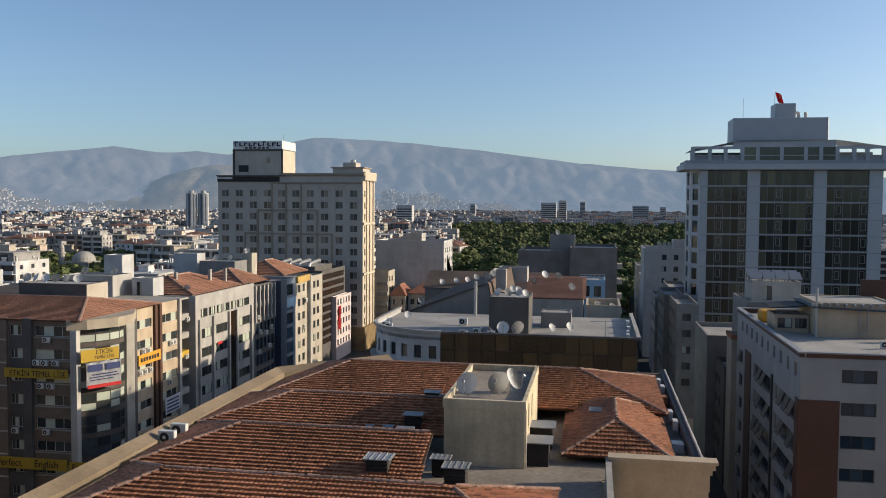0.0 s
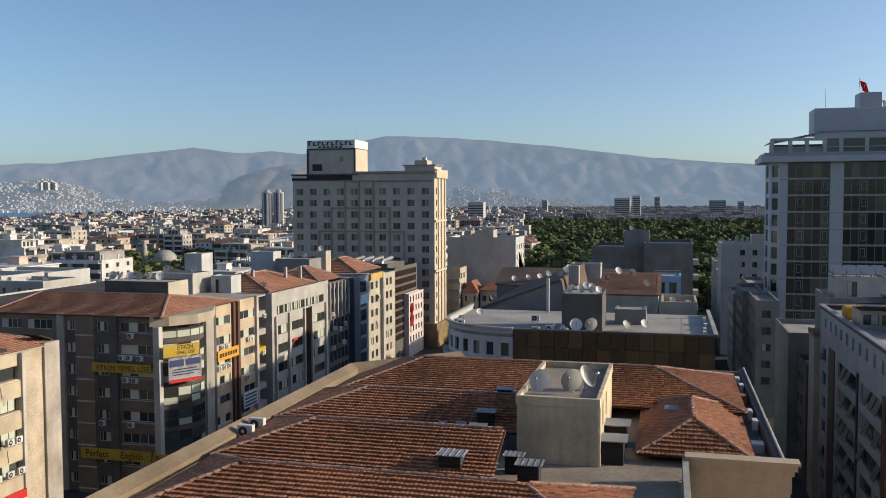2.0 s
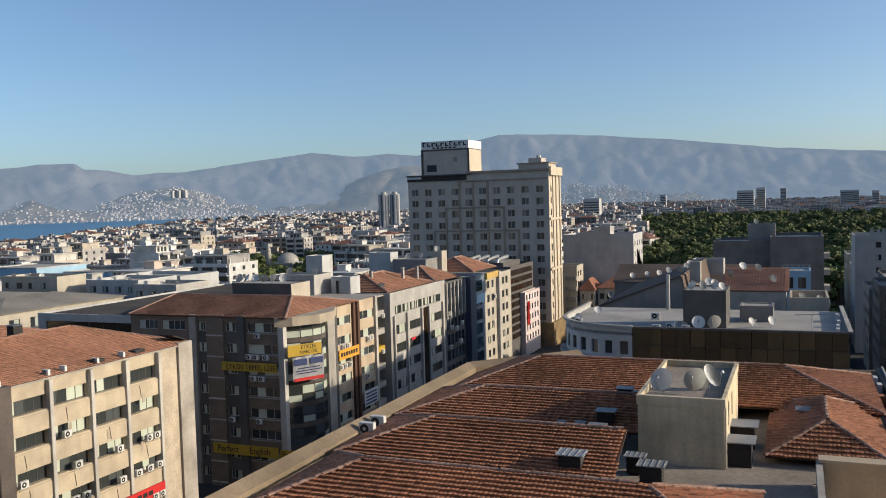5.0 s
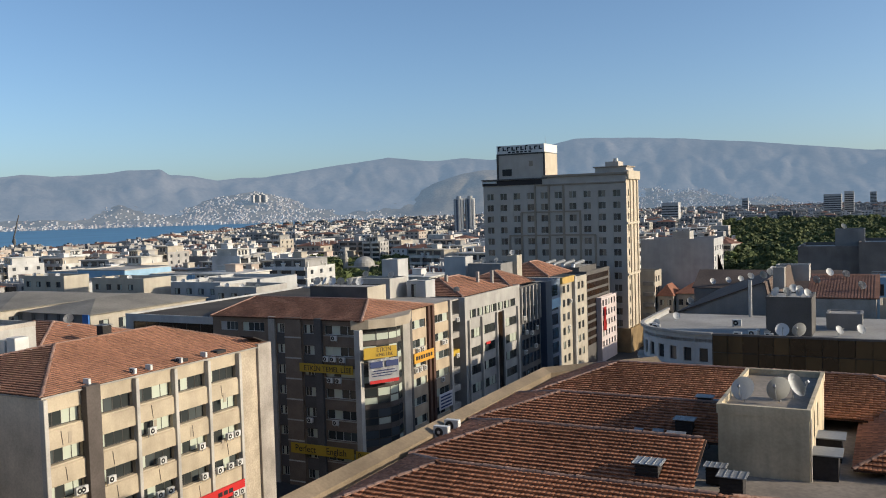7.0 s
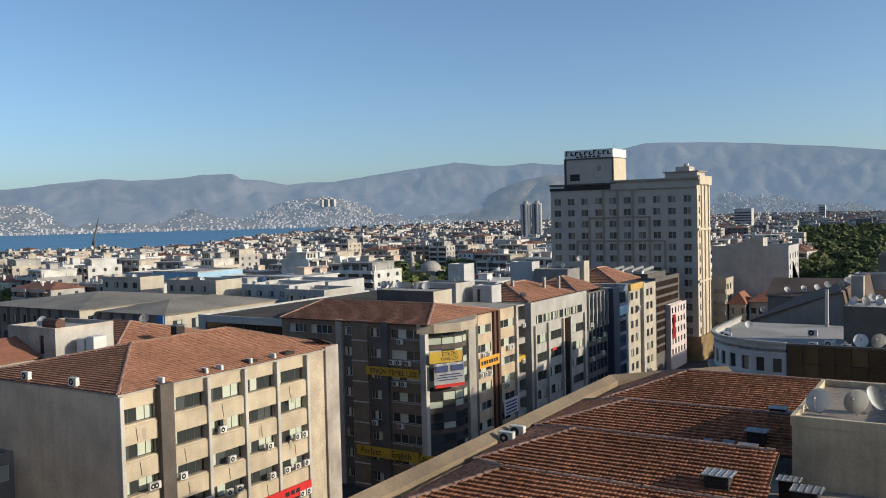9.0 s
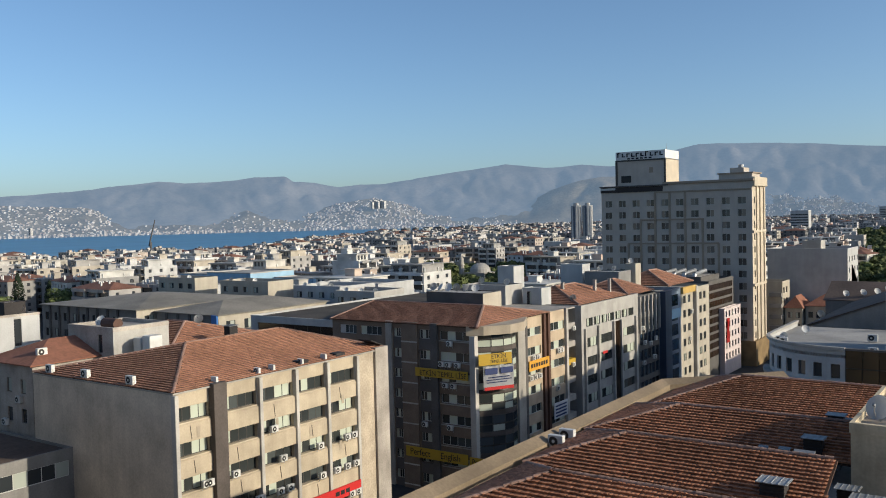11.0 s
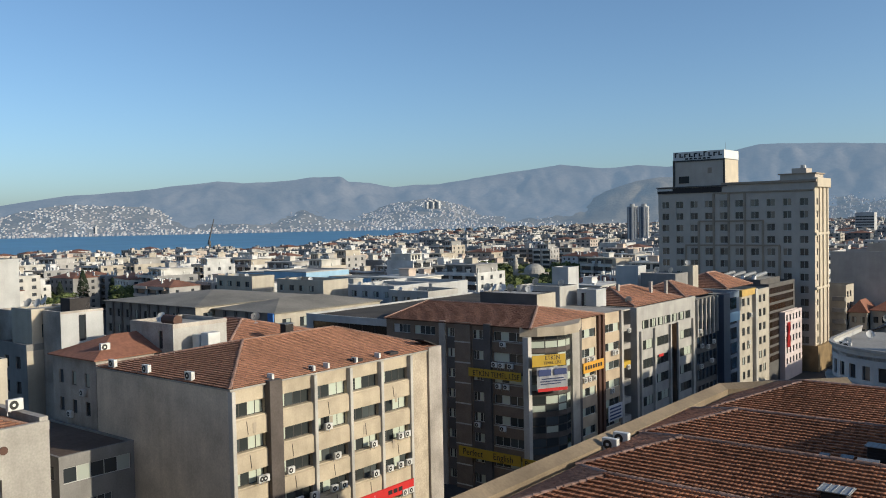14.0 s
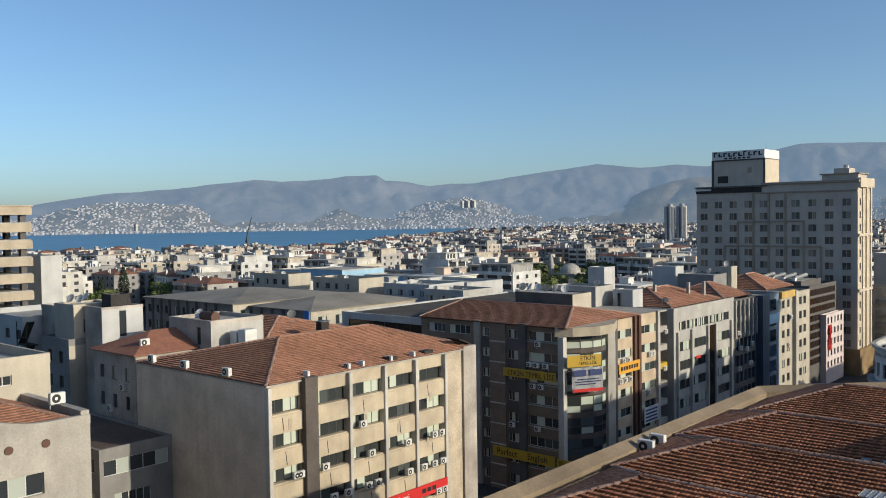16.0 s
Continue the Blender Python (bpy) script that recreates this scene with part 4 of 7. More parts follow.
    for a, b, z0, z1, mat in ((0.9, 2.9, 17.95, 18.85, "navy"), (3.4, 5.4, 18.0, 18.85, "navy"), (0.8, 5.5, 15.75, 16.2, "red"),
                              (1.4, 4.9, 17.45, 17.6, "navy"), (1.1, 5.2, 17.1, 17.24, "navy"), (1.2, 4.4, 16.75, 16.88, "navy")):
        hang("print_bar", boxed(a, b, -0.36, -0.33, z0, z1), M[mat])
    bm = boxed(-65.5, -65.38, 115.5, 122.0, 16.1, 17.7)
    sg = add(ob, "sign_board", bm, M["orange"], "orange-yellow sign board")
    for k in range(7):
        bm = boxed(-65.37, -65.35, 116.0 + 0.8 * k, 116.55 + 0.8 * k, 16.6, 17.2)
        add(ob, "print_bar", bm, M["ink"])
    bm = boxed(-65.6, -65.5, 123.6, 128.4, 7.0, 9.6)
    add(ob, "banner", bm, M["banner"], "white poster with blue bars")
    for k in range(4):
        bm = boxed(-65.48, -65.46, 124.0, 127.9, 7.3 + 0.55 * k, 7.55 + 0.55 * k)
        add(ob, "print_bar", bm, M["navy"])
    bm = bmesh.new()
    rows = [[bm.verts.new((-63.6 + 1.4 * j / 4 + 0.2 * math.sin(i * 1.3 + j), 102.4 + 11.5 * i / 14, 6.9 - 1.0 * j / 4 - 0.35 * math.sin(math.pi * i / 14) + 0.1 * math.sin(i * 2.1))) for i in range(15)] for j in range(5)]
    for j in range(4):
        for i in range(14):
            bm.faces.new((rows[j + 1][i], rows[j + 1][i + 1], rows[j][i + 1], rows[j][i]))
    bmesh.ops.solidify(bm, geom=bm.faces[:], thickness=0.03)
    add(ob, "awning", bm, M["green"], "green and yellow cloth awning")
    return ob


M["orange"] = material("orange_sign", (0.75, 0.38, 0.05), 0.6, 0.05, 0.1)
M["green"] = material("green_awning_cloth", (0.12, 0.2, 0.03), 0.8, 0.1, 0.5, 1.5)
brown_school()
for x, row in ((-70.3, 0), (-71.8, 1), (-70.6, 1), (-69.0, 1), (-71.2, 2), (-69.8, 2), (-70.5, 4), (-75.0, 4)):
    ac(x, 100.9, 23.85 - 3.05 * row - 2.1, "s", 1.15)
for y, row in ((117.5, 1), (118.9, 1), (116.6, 2), (118.0, 2), (119.5, 2), (126.0, 1), (127.0, 1), (125.5, 3), (131.6, 0), (131.2, 2)):
    ac(-65.55, y, 22.75 - 3.05 * row - 2.1, "e", 1.15)


# ---- roof houses behind the brown school ----
def roof_house(label, x0, x1, y0, y1, z0, z1, mat, parapet=0.4, south=(), east=()):
    return block("roof_house", label, x0, x1, y0, y1, z1, mat, south=south, east=east, z0=z0, parapet=parapet, category="roof house", frame_mat=M["frame_d"], group="roof houses")


# ---- row of office houses along the street ----
def row_house(label, y0, y1, zt, mat, holes, bars=2, frame_mat=None, glass_mat=None, depth=0.25, x0=-84.0, x1=-66.0, parapet=0.6):
    return block("row_house", label, x0, x1, y0, y1, zt, mat, east=holes, bars=bars, frame_mat=frame_mat, glass_mat=glass_mat, depth=depth, parapet=parapet,
                 category="building", group="street row")


fl = [21.9 - 3.3 * k for k in range(6)]
holes = [(2.0 + 3.05 * k, 4.6 + 3.05 * k, 20.5, 22.0) for k in range(7)]
for t in fl[1:]:
    holes += [(1.5, 6.2, t - 1.75, t - 0.1), (7.0, 12.8, t - 1.75, t - 0.1), (16.9, 23.2, t - 1.75, t - 0.1)]
rh = row_house("off-white office house with ribbon windows and dark piers", 135.0, 160.2, 24.4, M["offwhite"], holes, bars=4, frame_mat=M["frame_d"], glass_mat=M["curtained"])
for y in (136.2, 141.6, 148.2, 151.6, 158.6):
    add(rh, "rib", boxed(-66.1, -65.6, y - 0.25, y + 0.25, 0, 20.3), M["pilaster"])
add(rh, "glass_strip", boxed(-66.05, -65.85, 148.6, 151.2, 0, 20.2), M["bronze"], "dark glazed stair strip")
add(rh, "flag", boxed(-65.9, -65.8, 143.4, 145.2, 14.9, 15.35), M["red"], "small red flag at a window")
holes = [(0.8 + 2.05 * k, 2.5 + 2.05 * k, z, z + 2.2) for k in range(5) for z in [20.4 - 3.2 * i for i in range(6)]]
rh = row_house("dark glazed office house with white fins", 160.2, 171.2, 23.9, M["darkgrey"], holes, bars=2, frame_mat=M["frame_d"], glass_mat=M["blueglass"])
for k in range(6):
    add(rh, "fin", boxed(-66.05, -65.55, 160.4 + 2.05 * k, 160.75 + 2.05 * k, 16.5, 23.7), M["offwhite"])
holes = [(5.2, 11.4, z, z + 2.5) for z in [20.0 - 3.2 * i for i in range(6)]]
rh = row_house("blue-grey clad office house with blue mirror glass", 171.2, 184.2, 23.7, M["bluegrey"], holes, bars=2, frame_mat=M["frame_d"], glass_mat=M["blueglass"], depth=0.15)
add(rh, "tower_strip", boxed(-66.05, -64.6, 171.4, 175.0, 0, 23.9), M["bluedark"], "dark blue projecting stair strip")
add(rh, "band", boxed(-66.05, -65.8, 175.4, 184.0, 17.4, 19.4), M["skyblue"], "pale blue cladding band")
holes = [(u, u + 1.7, z, z + 1.7) for u in (1.6, 4.6, 9.4, 12.4, 15.2) for z in [20.0 - 3.2 * i for i in range(6)]]
rh = row_house("cream apartment house with yellow cornice", 184.2, 203.4, 23.0, M["cream"], holes, bars=2, frame_mat=M["frame_d"])
add(rh, "cornice", boxed(-66.2, -65.4, 184.3, 193.0, 22.3, 23.7), M["ochre"], "ochre yellow cornice")
add(rh, "pier", boxed(-66.1, -65.2, 192.4, 193.6, 0, 23.5), M["offwhite"])
holes = [(0.4, 18.6, z, z + 1.5) for z in [21.2 - 2.0 * i for i in range(9)]]
rh = row_house("black glass office house with pale floor lines", 203.4, 223.0, 23.6, M["darkgrey"], holes, bars=9, frame_mat=M["frame_d"], glass_mat=M["bronze"], depth=0.1)
holes = [(u, u + 1.2, z, z + 1.5) for u in (0.9, 3.4, 5.9, 8.4, 10.9) for z in [14.2 - 2.6 * i for i in range(5)]]
rh = row_house("pale pink house with small square windows", 210.8, 224.2, 16.4, M["pink"], holes, bars=1, frame_mat=M["frame_d"], x0=-65.95, x1=-64.6, parapet=0.2)
bm = bmesh.new()
rows = [[bm.verts.new((-64.3 + 0.12 * math.sin(j * 1.1 + i), 212.0 + 0.9 * i + 0.2 * math.sin(j * 0.8), 14.0 - 1.0 * j)) for i in range(3)] for j in range(7)]
for j in range(6):
    for i in range(2):
        bm.faces.new((rows[j + 1][i], rows[j + 1][i + 1], rows[j][i + 1], rows[j][i]))
bmesh.ops.solidify(bm, geom=bm.faces[:], thickness=0.05)
add(rh, "flag", bm, M["red"], "long red flag hung on the front")
for y, z in ((162.0, 17.0), (163.0, 14.0), (166.0, 13.5), (169.0, 14.2), (168.0, 10.5), (162.5, 10.0), (189.5, 11.5), (191.0, 17.4)):
    ac(-65.55, y, z, "e", 1.3)


# ---- hotel tower ----
def hotel():
    ob = thing("hotel", "tall beige hotel tower with rows of square windows", "building", (-83, 234, 0))
    x0, x1, y0, y1, zt = -104.2, -62.3, 227.6, 239.4, 47.9
    rows = [43.95 - 3.2 * k for k in range(13)]
    us = [1.05 + 4.13 * k for k in range(10)]
    wall(ob, (x0, y0), (x1, y0), 0, zt, M["hotel"], rows_of(us, 2.1, [r - 1.9 for r in rows], 1.9), bars=2, frame_mat=M["frame_w"], glass_mat=M["hotelglass"], depth=0.3)
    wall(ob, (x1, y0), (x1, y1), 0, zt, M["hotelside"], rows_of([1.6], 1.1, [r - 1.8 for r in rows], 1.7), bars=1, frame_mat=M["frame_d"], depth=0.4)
    wall(ob, (x1, y1), (x0, y1), 0, zt, M["hotel"])
    wall(ob, (x0, y1), (x0, y0), 0, zt, M["hotel"])
    add(ob, "roof", boxed(x0 + 0.1, x1 - 0.1, y0 + 0.1, y1 - 0.1, zt - 0.5, zt - 0.1), M["roofdeck"])
    # mouldings on the front
    for a, b, z in ((-92.6, -74.9, 38.4), (-96.3, -70.9, 31.9), (-88.4, -62.4, 45.9)):
        add(ob, "ledge", boxed(a, b, y0 - 0.35, y0 + 0.05, z - 0.2, z + 0.2, bevel=0.04), M["hoteltrim"])
    for x, z0, z1 in ((-88.3, 31.7, 45.8), (-84.2, 31.7, 45.8), (-79.9, 31.7, 45.8), (-92.5, 18.0, 38.3), (-75.2, 18.0, 38.3), (-96.2, 18.0, 31.8), (-71.0, 18.0, 31.8), (-88.3, 18.0, 31.6), (-84.2, 18.0, 31.6), (-79.9, 18.0, 31.6)):
        add(ob, "rib", boxed(x - 0.28, x + 0.28, y0 - 0.22, y0 + 0.05, z0, z1), M["hoteltrim"])
    add(ob, "cornice", boxed(-86.0, x1 + 0.5, y0 - 0.5, y1 + 0.3, 47.9, 48.6, bevel=0.08), M["hoteltrim"])
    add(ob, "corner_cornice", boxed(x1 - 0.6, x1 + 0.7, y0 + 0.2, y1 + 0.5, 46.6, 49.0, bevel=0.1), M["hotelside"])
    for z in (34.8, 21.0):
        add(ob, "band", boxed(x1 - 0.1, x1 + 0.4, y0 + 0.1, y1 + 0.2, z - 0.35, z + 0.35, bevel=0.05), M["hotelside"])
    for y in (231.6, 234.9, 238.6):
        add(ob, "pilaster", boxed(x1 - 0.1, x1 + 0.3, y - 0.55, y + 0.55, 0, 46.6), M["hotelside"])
    add(ob, "terrace_glazing", boxed(x0 - 0.1, -86.1, y0 - 0.3, y1 - 1, 46.2, 47.6), M["ventdark"], "dark glazed terrace band under the roof")
    add(ob, "terrace_rail", boxed(x0, -99.8, y0 - 0.35, y0 - 0.25, 46.9, 47.5), M["frame_w"])
    add(ob, "terrace_roof", boxed(x0 - 0.3, -84.5, y0 - 0.6, y1, 47.7, 48.0), M["darkcon"])
    # penthouse box with the sign wall
    add(ob, "penthouse", boxed(-99.6, -85.5, y0 + 0.4, y1 - 1.2, 47.9, 55.0), M["hotel"])
    # thin sheet that carries the sunlit tone on the penthouse's east side
    add(ob, "penthouse_flank", boxed(-85.5, -85.35, y0 + 0.3, y1 - 1.1, 48.0, 55.0), M["hotelside"])
    for b in ((-99.9, -99.3, 47.9, 55.2), (-85.7, -85.2, 47.9, 55.2), (-99.3, -85.7, 54.8, 55.2)):
        add(ob, "dark_border", boxed(b[0], b[1], y0 + 0.2, y0 + 0.45, b[2], b[3]), M["frame_d"])
    add(ob, "opening", boxed(-98.2, -95.3, y0 + 0.3, y0 + 0.5, 48.9, 50.8), M["black"], "dark louvred opening")
    add(ob, "opening", boxed(-90.0, -88.9, y0 + 0.32, y0 + 0.5, 51.4, 52.9), M["hoteltrim"])
    board = add(ob, "sign_board", boxed(-99.7, -85.3, y0 + 0.1, y1 - 1.0, 55.2, 57.5), M["signwhite"], "white roof sign box with dark blocks")
    rng = random.Random(5)
    x = -99.2
    for k in range(10):
        w = rng.uniform(0.95, 1.2)
        h = 1.35 if k in (0, 6) else 1.05
        # strokes of the dark sign, drawn as plain shapes
        add(ob, "sign_block", boxed(x, x + w * 0.32, y0 - 0.02, y0 + 0.12, 56.0, 56.0 + h), M["ink"])
        add(ob, "sign_block", boxed(x + w * 0.32, x + w * 0.86, y0 - 0.02, y0 + 0.12, 56.0 + (0 if k % 2 else h - 0.3), 56.3 + (0 if k % 2 else h - 0.3)), M["ink"])
        x += 1.37
    for k in range(6):
        add(ob, "sign_block", boxed(-96.2 + 1.25 * k, -95.4 + 1.25 * k, y0 - 0.02, y0 + 0.12, 55.35, 55.75), M["ink"])
    # lift rooms on the roof
    add(ob, "lift_room", boxed(-71.2, -62.6, 229.0, 236.5, 48.6, 50.0), M["hotel"])
    add(ob, "lift_room_roof", boxed(-71.6, -62.2, 228.6, 236.9, 50.0, 50.3), M["hoteltrim"])
    add(ob, "lift_room", boxed(-68.6, -65.0, 230.0, 235.0, 50.3, 51.6), M["hotel"])
    bm = bmesh.new()
    tube(bm, (-66.0, 231, 51.6), (-66.0, 231, 52.4), 0.7, 0.7, 10)
    add(ob, "tank", bm, M["metal"])
    bm = bmesh.new()
    tube(bm, (-86.5, 232, 57.5), (-86.5, 232, 59.6), 0.06, 0.03, 5)
    add(ob, "mast", bm, M["metal"])
    # glazed base
    add(ob, "base", boxed(-74, x1 + 0.8, y0 - 0.6, y1 + 0.4, 0, 6.5), M["ochre_dark"], "brown stone base storeys")
    return ob


M["hotelglass"] = glass("hotel_window_glass", (0.05, 0.048, 0.045), 0.1, (0.20, 0.17, 0.14))
M["signwhite"] = material("white_sign_box", (0.78, 0.77, 0.75), 0.6, 0.03, 0.08)
M["ochre_dark"] = material("brown_stone", (0.30, 0.21, 0.11), 0.8, 0.15, 0.3)
hotel()


# ---- glass office tower ----
def glass_tower():
    ob = thing("glass_tower", "grey panelled office tower with dark green glass floors", "building", (37, 192, 0))
    x0, x1, y0, y1 = 19.0, 54.6, 179.0, 190.0
    z = [47.3 - 3.2 * k for k in range(15)]
    bays = ((22.0, 29.6, 5), (32.0, 42.0, 7), (44.4, 52.1, 5))
    bm = bmesh.new()
    box(bm, x0 + 2.2, x1 - 0.5, y0 + 0.6, y1, 0, 47.4)
    add(ob, "core", bm, M["darkcon"])
    for a, b in ((x0 + 1.6, 22.0), (29.6, 32.0), (42.0, 44.4), (52.1, x1)):
        add(ob, "pier", boxed(a, b, y0 - 0.25, y0 + 0.7, 0, 47.4), M["towerpanel"])
        for t in z:
            add(ob, "panel_joint", boxed(a - 0.01, b + 0.01, y0 - 0.27, y0 - 0.24, t - 0.05, t + 0.03), M["grey"])
    for a, b, n in bays:
        w = (b - a) / n
        for k, t in enumerate(z[:-1]):
            add(ob, "floor_band", boxed(a, b, y0 - 0.12, y0 + 0.6, t - 3.2, t - 2.9), M["bandpanel"])
            for i in range(n):
                fr, pane = window_meshes(w, 2.9, 1, M["mullion"], M["towerglass"])
                win = part("window", fr, None, ob, m=ob.matrix_basis.inverted() @ Matrix.Translation((a + w * i, y0 + 0.1, t - 2.9)))
                part("pane", pane, None, win)
                if i in (n - 1, n // 2 - 1) and k:
                    fr, pane = window_meshes(w * 0.6, 1.7, 1, M["bandpanel"], M["towerglass"])
                    part("vent_frame", fr, None, ob, m=ob.matrix_basis.inverted() @ Matrix.Translation((a + w * (i + 0.2), y0 + 0.04, t - 2.1)))
    # chamfered west flank
    holes = [(2.0, 6.0, t - 2.7, t - 0.3) for t in z[:-1]]
    wall(ob, (x0, y1), (x0, y0 + 2.4), 0, 47.4, M["towerpanel"], holes, bars=2, frame_mat=M["mullion"], glass_mat=M["towerglass"])
    holes = [(0.6, 2.2, t - 2.7, t - 0.4) for t in z[:-1]]
    wall(ob, (x0, y0 + 2.4), (x0 + 1.8, y0), 0, 47.4, M["towerpanel"], holes, bars=1, frame_mat=M["mullion"], glass_mat=M["towerglass"])
    wall(ob, (x1, y0), (x1, y1), 0, 47.4, M["towerpanel"])
    # crown
    add(ob, "slab", boxed(x0 - 2.0, x1 + 2.2, y0 - 1.5, y1 + 1, 47.4, 48.6, bevel=0.1), M["towerpanel"])
    add(ob, "slab_edge", boxed(x0 - 1.3, x1 + 1.5, y0 - 0.9, y1 + 0.6, 48.6, 49.3), M["bandpanel"])
    add(ob, "gallery_wall", boxed(x0 + 0.2, x1 - 0.2, y0 + 6, y0 + 6.4, 49.3, 51.2), M["bandpanel"])
    posts = [x0 + 0.1, 22.4, 25.4, 28.6, 31.5, 36.0, 40.5, 43.3, 46.3, 49.4, 51.8, x1 + 0.2]
    for x in posts:
        add(ob, "post", boxed(x - 0.35, x + 0.35, y0 + 0.2, y0 + 0.9, 49.3, 52.0), M["towerpanel"])
    for a, b in ((28.8, 31.3), (31.7, 35.8), (36.2, 40.3), (40.7, 43.1), (43.5, 46.1)):
        add(ob, "crown_glazing", boxed(a, b, y0 + 0.5, y0 + 0.6, 49.3, 51.9), M["towerglass"], "dark glazing under the crown roof")
    for a, b in ((x0 + 0.5, 22.0), (22.8, 25.0), (25.8, 28.2), (46.7, 49.0), (49.8, 51.4), (52.2, x1 - 0.2)):
        add(ob, "balustrade", boxed(a, b, y0 + 0.5, y0 + 0.6, 49.3, 50.3), M["bandpanel"])
        add(ob, "lintel", boxed(a - 0.4, b + 0.4, y0 + 0.25, y0 + 0.8, 51.55, 52.1), M["towerpanel"])
    add(ob, "rail", boxed(x0 - 0.4, x1 + 0.4, y0 + 0.1, y0 + 0.2, 50.2, 50.35), M["metal"])
    bm = bmesh.new()
    a = [bm.verts.new(p) for p in ((x0 - 0.5, y0 + 0.1, 51.3), (27.0, y0 + 0.1, 53.0), (46.0, y0 + 0.1, 53.3), (x1 + 0.5, y0 + 0.1, 52.0))]
    b = [bm.verts.new(p) for p in ((x0 - 0.5, y1, 51.3), (27.0, y1, 53.0), (46.0, y1, 53.3), (x1 + 0.5, y1, 52.0))]
    for i in range(3):
        bm.faces.new((a[i], a[i + 1], b[i + 1], b[i]))
    bmesh.ops.solidify(bm, geom=bm.faces[:], thickness=0.35)
    add(ob, "roof_plate", bm, M["towerpanel"])
    add(ob, "upper_band", boxed(26.8, 46.0, y0 + 0.4, y0 + 1.0, 51.9, 53.2), M["towerpanel"])
    add(ob, "plant_room", boxed(27.1, 45.4, 182.5, 189.5, 53.0, 58.0, bevel=0.15), M["towerpanel"])
    add(ob, "plant_base", boxed(28.0, 46.0, 182.1, 189.6, 53.0, 53.5), M["darkcon"])
    add(ob, "lift_head", boxed(35.5, 39.5, 184, 189, 58.0, 61.0, bevel=0.08), M["towerpanel"])
    for x in (40.8, 42.2):
        bm = bmesh.new()
        tube(bm, (x, 188, 58.0), (x, 188, 59.6), 0.35, 0.35, 8)
        if x < 41:
            tube(bm, (x, 188, 59.4), (x - 0.9, 188, 59.6), 0.3, 0.3, 8)
        add(ob, "flue", bm, M["metal"], "bent steel flue")
    bm = bmesh.new()
    tube(bm, (36.2, 188.5, 61.0), (36.2, 188.5, 64.3), 0.06, 0.04, 6)
    pole = add(ob, "flag_pole", bm, M["metal"])
    bm = bmesh.new()
    g = [[bm.verts.new((36.25 + 0.25 * i + 0.1 * j, 188.5 + 0.18 * math.sin(i * 1.4 + j), 63.9 - 0.42 * j - 0.12 * i)) for i in range(6)] for j in range(6)]
    for j in range(5):
        for i in range(5):
            bm.faces.new((g[j + 1][i], g[j + 1][i + 1], g[j][i + 1], g[j][i]))
    bmesh.ops.solidify(bm, geom=bm.faces[:], thickness=0.03)
    add(ob, "flag", bm, M["red"], "red flag drooping on its pole")
    bm = bmesh.new()
    tube(bm, (30.0, 188.5, 58.0), (30.0, 188.5, 62.6), 0.05, 0.02, 5)
    add(ob, "mast", bm, M["metal"])
    return ob


M["bandpanel"] = material("pale_floor_band", (0.36, 0.37, 0.38), 0.5, 0.03, 0.08)
M["mullion"] = plain("grey_mullion", (0.16, 0.17, 0.17), 0.5)
tower = glass_tower()
tower.matrix_basis = Matrix.Translation(EYE) @ Matrix.Scale(1.1, 4) @ Matrix.Translation(-Vector(EYE)) @ tower.matrix_basis


